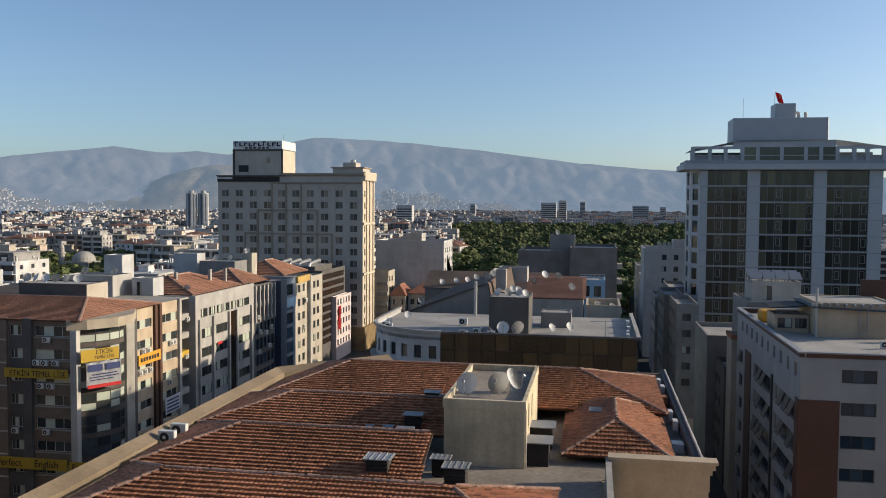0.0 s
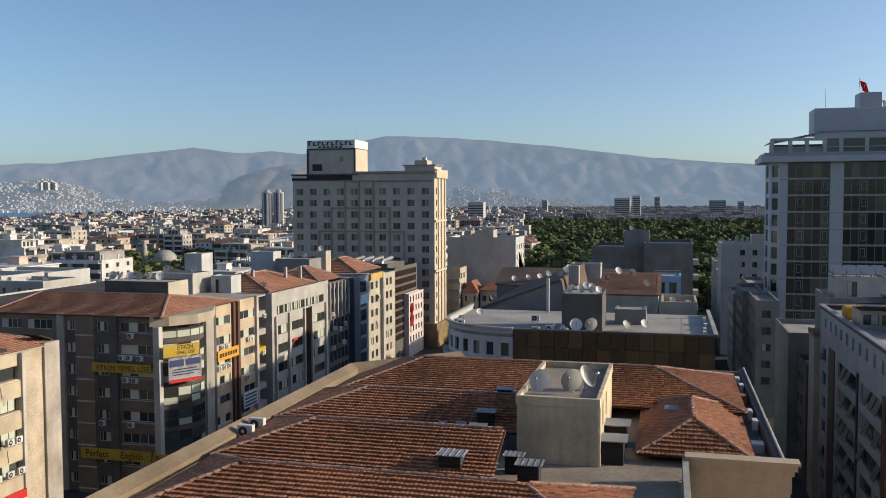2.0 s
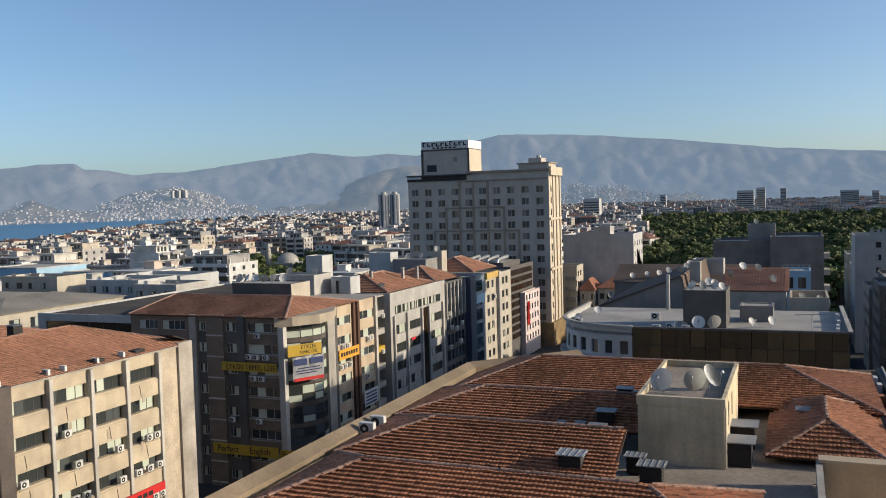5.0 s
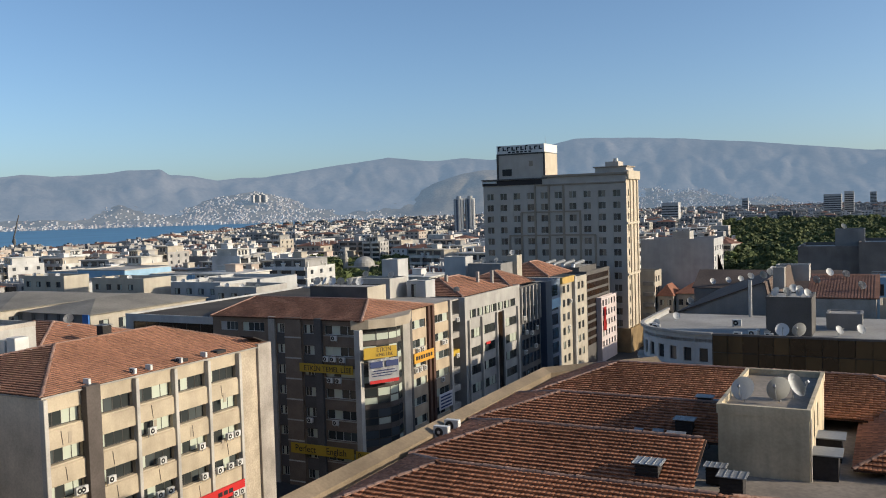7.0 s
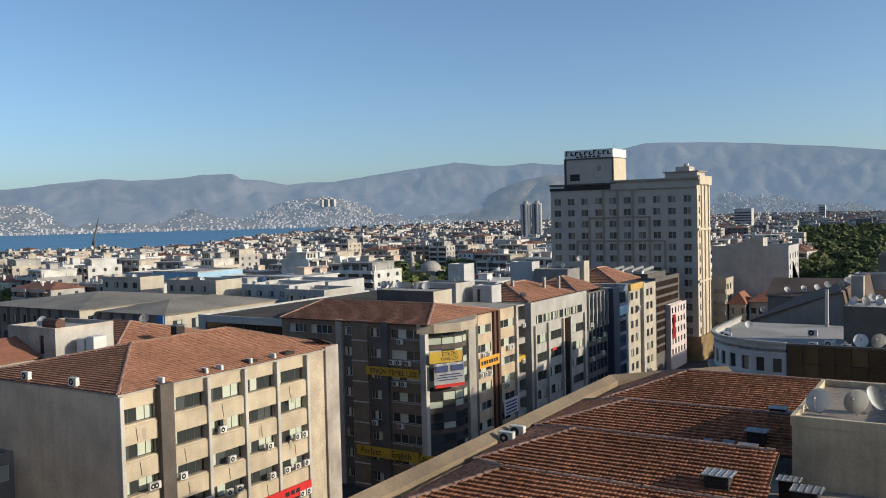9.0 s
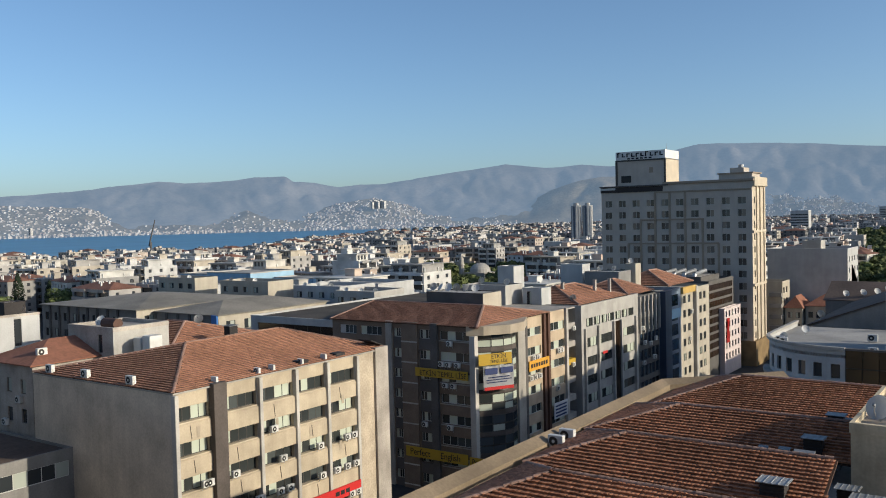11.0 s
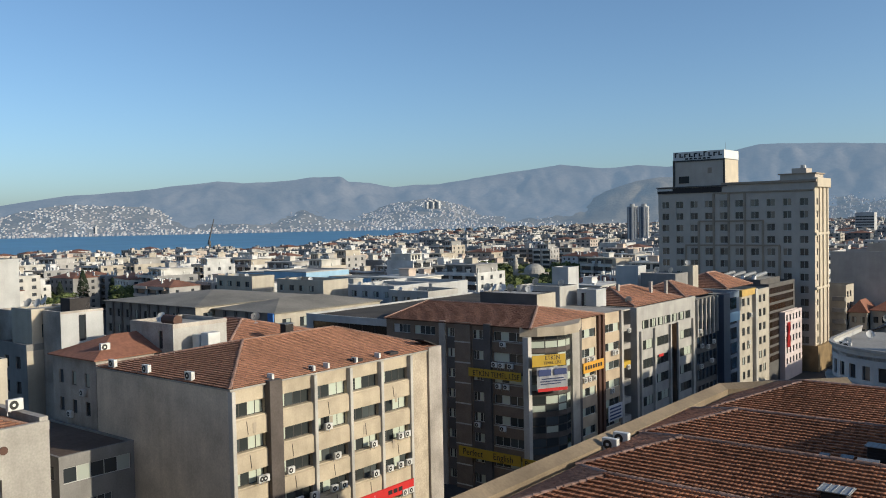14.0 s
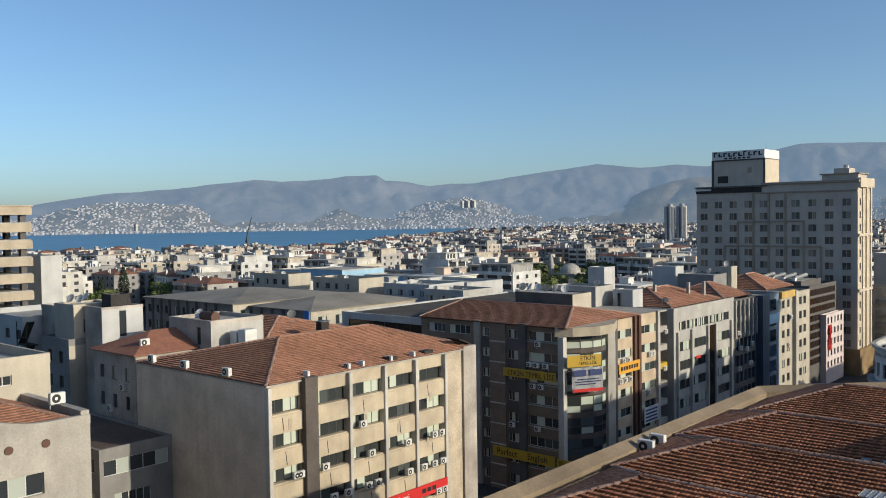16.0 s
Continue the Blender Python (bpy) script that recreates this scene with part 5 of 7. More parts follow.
# ---- white and brown office on the right ----
def white_office():
    x0, x1, y0, y1, zt = 19.2, 46.0, 84.9, 121.0, 26.4
    ob = thing("white_office", "white clad office block with brown panels and tilted windows", "building", (32, 103, 0))
    rows = [21.3 - 3.1 * k for k in range(7)]
    # street flank, seen along its length
    holes = [(y1 - y - 1.1, y1 - y, 23.9, 25.2) for y in [86.2 + 3.35 * k for k in range(10)]]
    for r in rows:
        holes += [(y1 - 118.9, y1 - 116.4, r - 1.7, r), (y1 - 108.6, y1 - 98.4, r - 1.8, r), (y1 - 96.4, y1 - 86.8, r - 1.8, r)]
    wall(ob, (x0, y1), (x0, y0), 0, zt, M["clad"], holes, bars=4, frame_mat=M["frame_d"], depth=0.35)
    holes = []
    for r in [24.95 - 3.1 * k for k in range(8)]:
        for u in (3.7, 9.5, 15.5, 21.0):
            holes.append((u, u + 3.1, r - 1.25, r))
    wall(ob, (x0, y0), (x1, y0), 0, zt, M["clad"], holes, bars=3, frame_mat=M["frame_d"], glass_mat=M["blueglass"], depth=0.3)
    wall(ob, (x1, y0), (x1, y1), 0, zt, M["clad"])
    wall(ob, (x1, y1), (x0, y1), 0, zt, M["clad"])
    add(ob, "brown_panel", boxed(x0 - 0.12, x0 + 3.55, y0 - 0.12, y0 + 0.05, 0, 22.0), M["maroon"], "dark brown corner cladding")
    add(ob, "brown_panel", boxed(x0 - 0.12, x0 + 0.05, y0 - 0.1, y0 + 1.4, 0, 22.0), M["maroon"])
    add(ob, "brown_panel", boxed(x0 - 0.1, x0 + 0.05, 110.2, 114.2, 0, 22.0), M["maroon"])
    add(ob, "downpipe", boxed(x0 - 0.15, x0, 97.0, 97.6, 0, 22.0), M["black"])
    # tilted open casements
    rng = random.Random(3)
    for r in rows:
        for y in (87.4, 89.5, 92.0, 94.2, 99.4, 101.6, 104.0, 106.3, 117.4):
            if rng.random() < 0.6:
                m = Matrix.Translation((x0 - 0.02, y, r)) @ Matrix.Rotation(radians(22), 4, "Y")
                add(ob, "casement", boxed(-0.05, 0.02, -0.8, 0.8, -1.5, 0, m=m), M["frame_d"])
    add(ob, "roof", boxed(x0 + 0.1, x1 - 0.1, y0 + 0.1, y1 - 0.1, zt - 1.0, zt - 0.55), M["roofdeck"])
    for b in ((x0 - 0.2, x0 + 0.4, y0 - 0.2, y1 + 0.2), (x0 + 0.4, x1, y0 - 0.2, y0 + 0.4), (x0 + 0.4, x1, y1 - 0.4, y1 + 0.2)):
        add(ob, "coping", boxed(*b, zt, zt + 0.14), M["clad"])
        add(ob, "coping_band", boxed(b[0] + 0.12, b[1] - 0.05, b[2] + 0.12, b[3] - 0.1, zt - 0.4, zt), M["maroon"])
    return ob


white_office()
rh = roof_house("cream roof house with a dark blue panel roof", 24.2, 32.5, 99.8, 108.5, 25.8, 29.6, M["sand"], 0.05)
add(rh, "panel_roof", boxed(23.6, 33.2, 99.2, 109.0, 0, 0.14, m=Matrix.Translation((0, 0, 29.9)) @ Matrix.Rotation(radians(2), 4, "Y")), M["bluedark"], "dark blue sheet roof")
for k in range(12):
    add(rh, "eave_bracket", boxed(23.5 + 0.85 * k, 23.7 + 0.85 * k, 98.9, 99.8, 29.35, 29.6), M["metal"])
for x in (28.5, 29.3):
    add(rh, "ladder_rail", boxed(x, x + 0.07, 99.5, 99.62, 25.9, 29.4), M["metal"])
for k in range(10):
    add(rh, "ladder_rung", boxed(28.57, 29.3, 99.53, 99.6, 26.2 + 0.33 * k, 26.26 + 0.33 * k), M["metal"])
bm = bmesh.new()
tube(bm, (24.0, 99.4, 25.8), (24.0, 99.4, 31.3), 0.13, 0.13, 8)
add(rh, "vent_pipe", bm, M["metal"], "tall steel vent pipe")
sh = roof_house("low glazed roof shed with a sloping black lid", 20.4, 24.1, 103.0, 107.5, 25.8, 27.8, M["sand"], 0.05, south=[(0.3, 1.9, 26.3, 27.5), (2.2, 3.5, 26.3, 27.5)])
add(sh, "lid", boxed(19.9, 24.5, 102.6, 108.0, 0, 0.12, m=Matrix.Translation((0, 0, 27.2)) @ Matrix.Rotation(radians(-4), 4, "Y")), M["black"], "black sloping sheet lid")
tank = tagged(new("roof_tank", mesh_of("roof_tank", boxed(20.4, 22.6, 111.0, 113.6, 25.8, 27.3, bevel=0.2), M["orange"])), "orange plastic water tank on the roof", "water tank")
dish(32.6, 97.5, 25.9, 60, 1.4)
for x, y in ((29.0, 92.5), (30.5, 93.0), (31.6, 91.6)):
    ac(x, y, 25.95, "s", 1.1)
add(rh, "red_screen", boxed(31.0, 34.0, 108.3, 108.6, 29.4, 31.6), M["maroon"], "rust red screen panel")
def collector(m):
    """A tilted panel on two short legs that reach the slab."""
    bm = boxed(0, 1.6, 0, 1.9, 0, 0.1, m=m)
    p = m @ Vector((0, 0, 0))
    q = m @ Vector((0, 1.8, 0))
    for x in (0.1, 1.4):
        box(bm, p.x + x, p.x + x + 0.08, p.y, p.y + 0.08, 29.6, p.z + 0.05)
        box(bm, q.x + x, q.x + x + 0.08, q.y - 0.08, q.y, 29.6, q.z + 0.05)
    return bm


# house behind it with solar collectors
hb = block("office_house", "grey office house with solar collectors on its roof", 20.5, 46, 122.0, 134.0, 27.2, M["grey"], category="building")
rh = roof_house("pale roof house with a flat slab", 21.5, 28.0, 124.5, 130, 26.4, 29.8, M["offwhite"], 0.1, south=[(1.5, 2.7, 27.2, 29.2)])
for k in range(4):
    for j in range(2):
        m = Matrix.Translation((21.3 + 1.75 * k, 124.6 + 2.2 * j, 30.1 + 0.1 * j)) @ Matrix.Rotation(radians(28), 4, "X")
        sp = tagged(new("solar_collector", mesh_of("solar_collector", collector(m), M["collector"])), "tilted glass solar collector on the roof slab", "solar collector", "solar collectors")
# smaller houses between it and the tower
for lab, x0, x1, y0, y1, zt, mat in (("narrow cream house with a red roof rim", 18.6, 30, 121.5, 126.0, 22.6, "cream"), ("windowless grey party-wall house", 17.2, 34, 136, 152, 20.4, "grey"),
                                     ("low grey house with a dark roof", 18.5, 34, 127, 135.8, 17.2, "darkgrey"), ("plain grey flats beside the tower", 17.5, 22.4, 210, 228, 21.0, "grey")):
    hs = [(1.2 + 2.6 * k, 2.5 + 2.6 * k, z, z + 1.4) for k in range(int((y1 - y0 - 2) / 2.6)) for z in [zt - 3.4 - 3.1 * i for i in range(5)]] if mat != "grey" or y0 > 200 else []
    b = block("street_house", lab, x0, x1, y0, y1, zt, M[mat], west=hs, frame_mat=M["frame_d"], group="right street houses")
    if "red" in lab:
        add(b, "rim", boxed(x0 - 0.15, x1, y0 - 0.15, y0 + 0.1, zt - 0.5, zt + 0.12), M["tile"])
        add(b, "rim", boxed(x0 - 0.15, x0 + 0.1, y0 + 0.1, y1, zt - 0.5, zt + 0.12), M["tile"])



# ---- round-cornered office with a bronze glass front ----
def round_office():
    ob = thing("round_office", "white office with rounded corner and bronze glass front", "building", (-10, 103, 0))
    zt = 26.0
    arc = []
    for k in range(9):
        a = math.radians(180 + 90 * k / 8)
        arc.append((-16.6 + 9.2 * math.cos(a), 101.5 + 8.5 * math.sin(a)))
    outline = [(-25.8, 114.0), *arc, (4.7, 93.0), (4.7, 114.0)]
    deck = bmesh.new()
    prism(deck, outline, zt - 0.9, zt - 0.55)
    add(ob, "roof", deck, M["roofdeck"], "grey felted roof deck")
    for (ax, ay), (bx, by) in zip(outline, outline[1:]):
        wide = math.hypot(bx - ax, by - ay)
        if abs(ax + 16.6) < 0.1:
            continue
        holes = []
        if ay < 102 and bx < 0:
            mid = wide / 2
            holes = [(mid - 0.45, mid + 0.45, z, z + 1.45) for z in (23.0, 19.6, 16.2)]
        wall(ob, (ax, ay), (bx, by), 0, zt, M["white"], holes, bars=1, frame_mat=M["frame_d"], depth=0.3)
        d = Vector((bx - ax, by - ay, 0)).normalized()
        n = Vector((d.y, -d.x, 0))
        bm = bmesh.new()
        box(bm, -0.05, wide + 0.05, -0.3, 0.12, 0, 0.3, m=Matrix.Translation((ax, ay, zt - 0.1)) @ Matrix.Rotation(math.atan2(d.y, d.x), 4, "Z"))
        add(ob, "coping", bm, M["roofdeck"])
        if ay < 102 and bx < 0:
            bm = bmesh.new()
            box(bm, -0.05, wide + 0.05, -0.7, 0.1, 0, 0.35, m=Matrix.Translation((ax, ay, 22.2)) @ Matrix.Rotation(math.atan2(d.y, d.x), 4, "Z"))
            add(ob, "ledge", bm, M["concrete"])
    # bronze curtain wall
    wall(ob, (-16.6, 93.0), (4.7, 93.0), 0, zt, M["darkcon"])
    n = 14
    w = 21.1 / n
    rng = random.Random(2)
    for k in range(n):
        for z in (24.2, 22.6, 20.8, 19.0):
            ob2 = add(ob, "glass_panel", boxed(-16.5 + w * k + 0.03, -16.5 + w * (k + 1) - 0.03, 92.86, 92.95, z, z + (1.75 if z > 23 else 1.5)), M["bronze"] if rng.random() < 0.72 else M["bronze_light"])
    add(ob, "coping", boxed(-16.6, 4.9, 92.8, 93.3, zt - 0.08, zt + 0.12), M["darkcon"])
    return ob


M["bronze_light"] = material("bronze_glass_lit_room", (0.10, 0.062, 0.03), 0.12, 0.0, 0.3, 0.8, spec=0.6)
round_office()
rh = roof_house("dark grey roof stair house with dishes on top", -11.7, -7.2, 97.0, 103, 25.5, 29.6, M["darkgrey"], 0.1)
for x, y, t, s in ((-10.8, 97.6, -30, 0.95), (-9.6, 97.6, 35, 0.95), (-8.6, 100.5, 35, 0.9), (-8.4, 97.8, -20, 0.85), (-7.6, 97.6, 40, 0.85), (-9.4, 102, 20, 0.9)):
    dish(x, y, 29.5, t, s)
dish(-9.9, 95.2, 25.4, 10, 1.4, "large perforated satellite dish on the flat roof")
dish(-8.3, 95.4, 25.4, -15, 1.45, "large perforated satellite dish on the flat roof")
for x, y, t, s in ((-11.4, 95.4, 50, 0.8), (-4.6, 98.5, 50, 0.95), (-2.6, 99.5, 40, 1.0), (-23.2, 106.5, 30, 0.9), (-24.2, 100.5, 0, 0.8)):
    dish(x, y, 25.45, t, s)
for x, y, f in ((-14.2, 93.9, "s"), (-11.1, 93.9, "s"), (-12.9, 95.5, "s"), (-15.6, 103, "s"), (-24.2, 98.6, "s"), (-23.6, 97.6, "s"), (-12.3, 96.5, "e"), (3.6, 97.5, "w"), (3.8, 101, "w"), (3.5, 95, "w"), (3.8, 105.5, "w")):
    ac(x, y, 25.55, f, 1.2 if y > 102 else 1.05)
low = roof_house("low dark roof hut with a pitched lid", -6.2, -2.6, 103.5, 107, 25.4, 27.2, M["grey"], 0.05)
ant = thing("roof_aerial", "thin metal roof aerial with a cross bar", "aerial", (1.3, 94.8, 25.4))
bm = bmesh.new()
tube(bm, (0, 0, 0), (0, 0, 2.2), 0.05, sides=6)
part("pole", bm, M["metal"], ant)
bm = bmesh.new()
tube(bm, (-1.6, 0, 2.1), (1.4, 0.1, 2.2), 0.04, sides=6)
part("cross_bar", bm, M["metal"], ant)


# ---- pitched roofs behind the round office ----
def gable(label, x0, x1, y0, y1, ze, zr, mat, roof_mat, axis="y", ridge=None):
    """A house with a pitched roof; ridge: where it stands between the walls, in metres along the other axis."""
    ob = thing("pitched_house", label, "building", ((x0 + x1) / 2, (y0 + y1) / 2, 0), group="pitched houses")
    xr = ridge if ridge is not None else (x0 + x1) / 2 if axis == "y" else (y0 + y1) / 2
    bm = bmesh.new()
    if axis == "y":
        sec = [(x0, 0), (x1, 0), (x1, ze), (xr, zr), (x0, ze)]
        a, b = [bm.verts.new((x, y0, z)) for x, z in sec], [bm.verts.new((x, y1, z)) for x, z in sec]
    else:
        sec = [(y1, 0), (y0, 0), (y0, ze), (xr, zr), (y1, ze)]
        a, b = [bm.verts.new((x0, y, z)) for y, z in sec], [bm.verts.new((x1, y, z)) for y, z in sec]
    bm.faces.new(a)
    bm.faces.new(b[::-1])
    for k in range(5):
        j = (k + 1) % 5
        bm.faces.new((a[j], a[k], b[k], b[j]))
    bmesh.ops.recalc_face_normals(bm, faces=bm.faces[:])
    add(ob, "wall", bm, mat)
    for (pa, za), (pb, zb) in ((sec[2], sec[3]), (sec[3], sec[4])):
        bm = bmesh.new()
        o = 0.35
        if axis == "y":
            v = [(pa, y0 - o, za), (pa, y1 + o, za), (pb, y1 + o, zb), (pb, y0 - o, zb)]
        else:
            v = [(x0 - o, pa, za), (x1 + o, pa, za), (x1 + o, pb, zb), (x0 - o, pb, zb)]
        f = bm.faces.new([bm.verts.new((p[0], p[1], p[2] + 0.06)) for p in v])
        bmesh.ops.recalc_face_normals(bm, faces=[f])
        if f.normal.z < 0:
            f.normal_flip()
        bmesh.ops.solidify(bm, geom=[f], thickness=-0.14)
        add(ob, "roof_slope", bm, roof_mat)
    return ob


M["corrug"] = material("rusty_corrugated_tile", (0.30, 0.15, 0.10), 0.85, 0.3, 0.3, 0.7, 0.1)
M["felt"] = material("dark_roof_felt", (0.15, 0.11, 0.09), 0.9, 0.2, 0.3, 0.5)
gable("grey house with a long low dark felt roof", -25.5, -13.5, 118, 150, 25.0, 29.2, M["grey"], M["felt"], "y", -14.4)
g = gable("plain house with a lean rust-red corrugated roof", -9.0, -1.4, 117, 127, 27.4, 29.6, M["concrete"], M["corrug"], "x", 126.5)
for k in range(22):
    add(g, "roof_rib", boxed(-9.2 + 0.36 * k, -9.02 + 0.36 * k, 0, 9.3, 0, 0.12, m=Matrix.Translation((0, 116.9, 27.5)) @ Matrix.Rotation(math.atan2(2.2, 9.5), 4, "X")), M["corrug"])
gable("long dark-roofed house with a flat ridge", -30, -6.5, 152, 166, 25.0, 27.6, M["darkgable"], M["felt"], "x")
gable("low dark-roofed workshop behind the office", -12, -2.6, 130, 146, 24.5, 27.6, M["grey"], M["felt"], "x")
block("roof_terrace_house", "cream house with a small brick roof terrace", -1.0, 3.6, 118, 127, 26.6, M["cream"], parapet=1.0)
dk = block("apartment_house", "tall dark grey windowless apartment gable", -4.8, 4.4, 172, 190, 31.8, M["darkgable"], parapet=0.5)
dk2 = block("apartment_house", "dark grey apartment gable with a stepped roof", -15.2, -4.8, 174, 190, 31.0, M["darkgable"], parapet=0.5)
for z in [30.0 - 3.0 * k for k in range(5)]:
    add(dk, "balcony", boxed(4.4, 5.5, 174, 178, z - 2.4, z - 1.4), M["offwhite"])
roof_house("grey lift house on the apartment roof", -9.0, -4.0, 178, 184, 30.4, 34.0, M["grey"], 0.2)
roof_house("small pale roof hut among dishes", -16.5, -11.5, 150.5, 154, 26.5, 29.2, M["offwhite"], 0.2, south=[(0.8, 1.8, 27.0, 28.4)])
hut = roof_house("pale blue painted top-floor flat with a white railing", -2.4, 1.9, 149.0, 156, 0.0, 27.4, M["skyblue"], 0.2, south=[(0.6, 1.7, 24.6, 26.4), (2.4, 3.6, 24.6, 26.4)])
for k in range(6):
    add(hut, "railing_post", boxed(-2.4 + 0.82 * k, -2.34 + 0.82 * k, 149.0, 149.06, 27.4, 28.4), M["frame_w"])
add(hut, "railing_bar", boxed(-2.4, 1.9, 149.0, 149.06, 28.35, 28.42), M["frame_w"])
roof_house("brown chimney block on the dark roof", -13.6, -12.2, 120.5, 122, 28.2, 31.0, M["concrete"], 0.05)
for x, y, z in ((-27, 153, 25.85), (-24.5, 153.6, 26.05), (-22.5, 154, 26.25), (-14.8, 128, 29.5), (-8.4, 122, 29.0), (0.5, 122, 26.0), (-9.8, 110, 25.85), (-24.4, 121, 25.95), (-3.0, 120, 28.55), (-7.5, 179, 34.2), (-14.9, 133, 29.5), (-15.2, 124, 29.4), (-7.0, 125.4, 29.75), (2.6, 119, 26.0), (-5.0, 124.6, 29.6), (-19, 140, 27.9), (-10, 153.6, 26.05), (-8, 154, 26.2)):
    dish(x, y, z - 0.4, 35, 1.05)
bm = bmesh.new()
tube(bm, (-15.4, 112.6, 25.3), (-15.4, 112.6, 30.0), 0.22, 0.22, 8)
tagged(new("flue", mesh_of("flue", bm, M["metal"])), "tall steel flue beside the grey house", "flue")
# white sail-shaped rooftop monument
bm = bmesh.new()
v = [bm.verts.new(p) for p in ((-47, 262, 14), (-41, 262, 14), (-42.5, 262, 17), (-44.6, 262, 24.5), (-46, 262, 25), (-46.4, 262, 18))]
bm.faces.new(v)
bmesh.ops.solidify(bm, geom=bm.faces[:], thickness=1.2)
tagged(new("monument", mesh_of("monument", bm, M["white"])), "white sail-shaped concrete monument in the park", "monument")

# ---- between the hotel and the park ----
block("blank_house", "pale grey apartment block with a windowless gable", -66, -44.8, 256, 272, 29.2, M["palegrey"], east=[(2 + 4 * k, 3.4 + 4 * k, z, z + 1.5) for k in range(4) for z in [25.5 - 3.1 * i for i in range(7)]], parapet=0.6)
roof_house("white stair house on the apartment roof", -57, -52, 258, 264, 28.6, 31.4, M["offwhite"], 0.2)
nh = block("narrow_house", "narrow cream apartment house with stacked balconies", -65.2, -58.8, 243, 251, 20.8, M["cream"], south=[(0.8, 2.0, z, z + 1.6) for z in [17.6 - 3 * i for i in range(6)]], east=[(1.0 + 3 * k, 2.5 + 3 * k, z, z + 1.6) for k in range(2) for z in [17.6 - 3 * i for i in range(6)]], frame_mat=M["frame_d"])
for z in [17.0 - 3.0 * k for k in range(6)]:
    add(nh, "balcony", boxed(-62.0, -58.9, 242.0, 243.0, z - 0.3, z + 0.8), M["grey"])
for x0, x1, y0, y1, z in ((-58.4, -54.0, 244, 255, 13.8), (-53.6, -45.0, 246, 255, 14.3)):
    h = block("villa", "cream town house with a red hipped roof", x0, x1, y0, y1, z, M["cream"], roof="hip", rise=3.0, east=[(1.0 + 3.0 * k, 2.4 + 3.0 * k, zz, zz + 1.6) for k in range(3) for zz in (11.0, 7.8, 4.6)], south=[(0.7 + 2 * k, 1.9 + 2 * k, zz, zz + 1.6) for k in range(2) for zz in (11.0, 7.8, 4.6)], frame_mat=M["frame_d"])
wb = block("white_flats", "white apartment block with small dark windows", 13.0, 24, 234, 250, 29.0, M["white"], south=[(u, u + 1.2, z, z + 1.4) for u in (4.6, 7.6) for z in [26.0 - 3.1 * i for i in range(6)]], frame_mat=M["frame_d"])
roof_house("white stair house with chimneys", 20.5, 24, 235, 240, 28.4, 31.2, M["white"], 0.2)
for x in (16.5, 18.0, 19.2):
    roof_house("short white chimney stack", x, x + 0.7, 236, 237, 28.4, 30.4, M["white"], 0.05)
for k, (x0, y0, zt, mat) in enumerate(((14.6, 186, 21.5, "grey"), (15.6, 168, 21.6, "grey"), (14.0, 204, 19.0, "gable"), (13.5, 252, 20.0, "offwhite"), (13.0, 270, 22.0, "cream"))):
    block("street_house", "narrow street house with many windows", x0, x0 + 4, y0, y0 + 17, zt, M[mat], west=[(1.0 + 2.7 * i, 2.3 + 2.7 * i, z, z + 1.4) for i in range(6) for z in [zt - 3.2 - 3.1 * q for q in range(5)]], south=[(1.0, 2.6, z, z + 1.4) for z in [zt - 3.2 - 3.1 * q for q in range(5)]], frame_mat=M["frame_d"], group="right street houses")


# ---- parked cars and kiosks in the side street ----
def make_car():
    ob = thing("car", "white parked car by the kerb", "car", group="parked cars")
    bm = bmesh.new()
    sec = [(-2.1, 0.35), (2.1, 0.35), (2.15, 0.75), (1.2, 0.9), (0.5, 1.42), (-1.2, 1.45), (-1.9, 0.95), (-2.15, 0.85)]
    a, b = [bm.verts.new((-0.82, y, z)) for y, z in sec], [bm.verts.new((0.82, y, z)) for y, z in sec]
    bm.faces.new(a)
    bm.faces.new(b[::-1])
    for k in range(8):
        j = (k + 1) % 8
        bm.faces.new((a[j], a[k], b[k], b[j]))
    bmesh.ops.recalc_face_normals(bm, faces=bm.faces[:])
    part("body", bm, M["carpaint"], ob)
    bm = bmesh.new()
    box(bm, -0.84, 0.84, -1.4, 0.6, 0.95, 1.3)
    part("side_glass", bm, M["glass"], ob)
    for x in (-0.75, 0.75):
        for y in (-1.3, 1.3):
            bm = bmesh.new()
            tube(bm, (x - 0.1, y, 0.32), (x + 0.1, y, 0.32), 0.32, 0.32, 12)
            part("wheel", bm, M["black"], ob)
    return ob


M["carpaint"] = picked("car_paint", [(0.7, 0.7, 0.7), (0.45, 0.46, 0.48), (0.6, 0.6, 0.62), (0.06, 0.06, 0.07)], 0.3, per_object=True)
car = make_car()
car.matrix_basis = pose(9.8, 205, 0, 0, 0, 4)
for k in range(14):
    copy_thing(car, pose(9.6 + 0.1 * (k % 3), 211 + 6.2 * k, 0, 0, 0, 2 - k % 4))
for k in range(2):
    kk = thing("kiosk", "square street kiosk with a grey pyramid roof", "kiosk", (8.6, 178 + 9 * k, 0), group="kiosks")
    part("body", boxed(-2.6, 2.6, -2.6, 2.6, 0, 2.8), M["cream"], kk)
    bm = bmesh.new()
    hip(bm, -3.2, 3.2, -3.2, 3.2, 2.8, 1.6, inset=3.55)
    part("roof", bm, M["roofdeck"], kk)


# ---- houses west of the beige office ----
def grid(n, first, step, width, zs, height):
    return [(first + step * k, first + step * k + width, z, z + height) for k in range(n) for z in zs]


def storeys(zt, n, drop=2.9, step=3.0):
    return [zt - drop - step * k for k in range(n)]


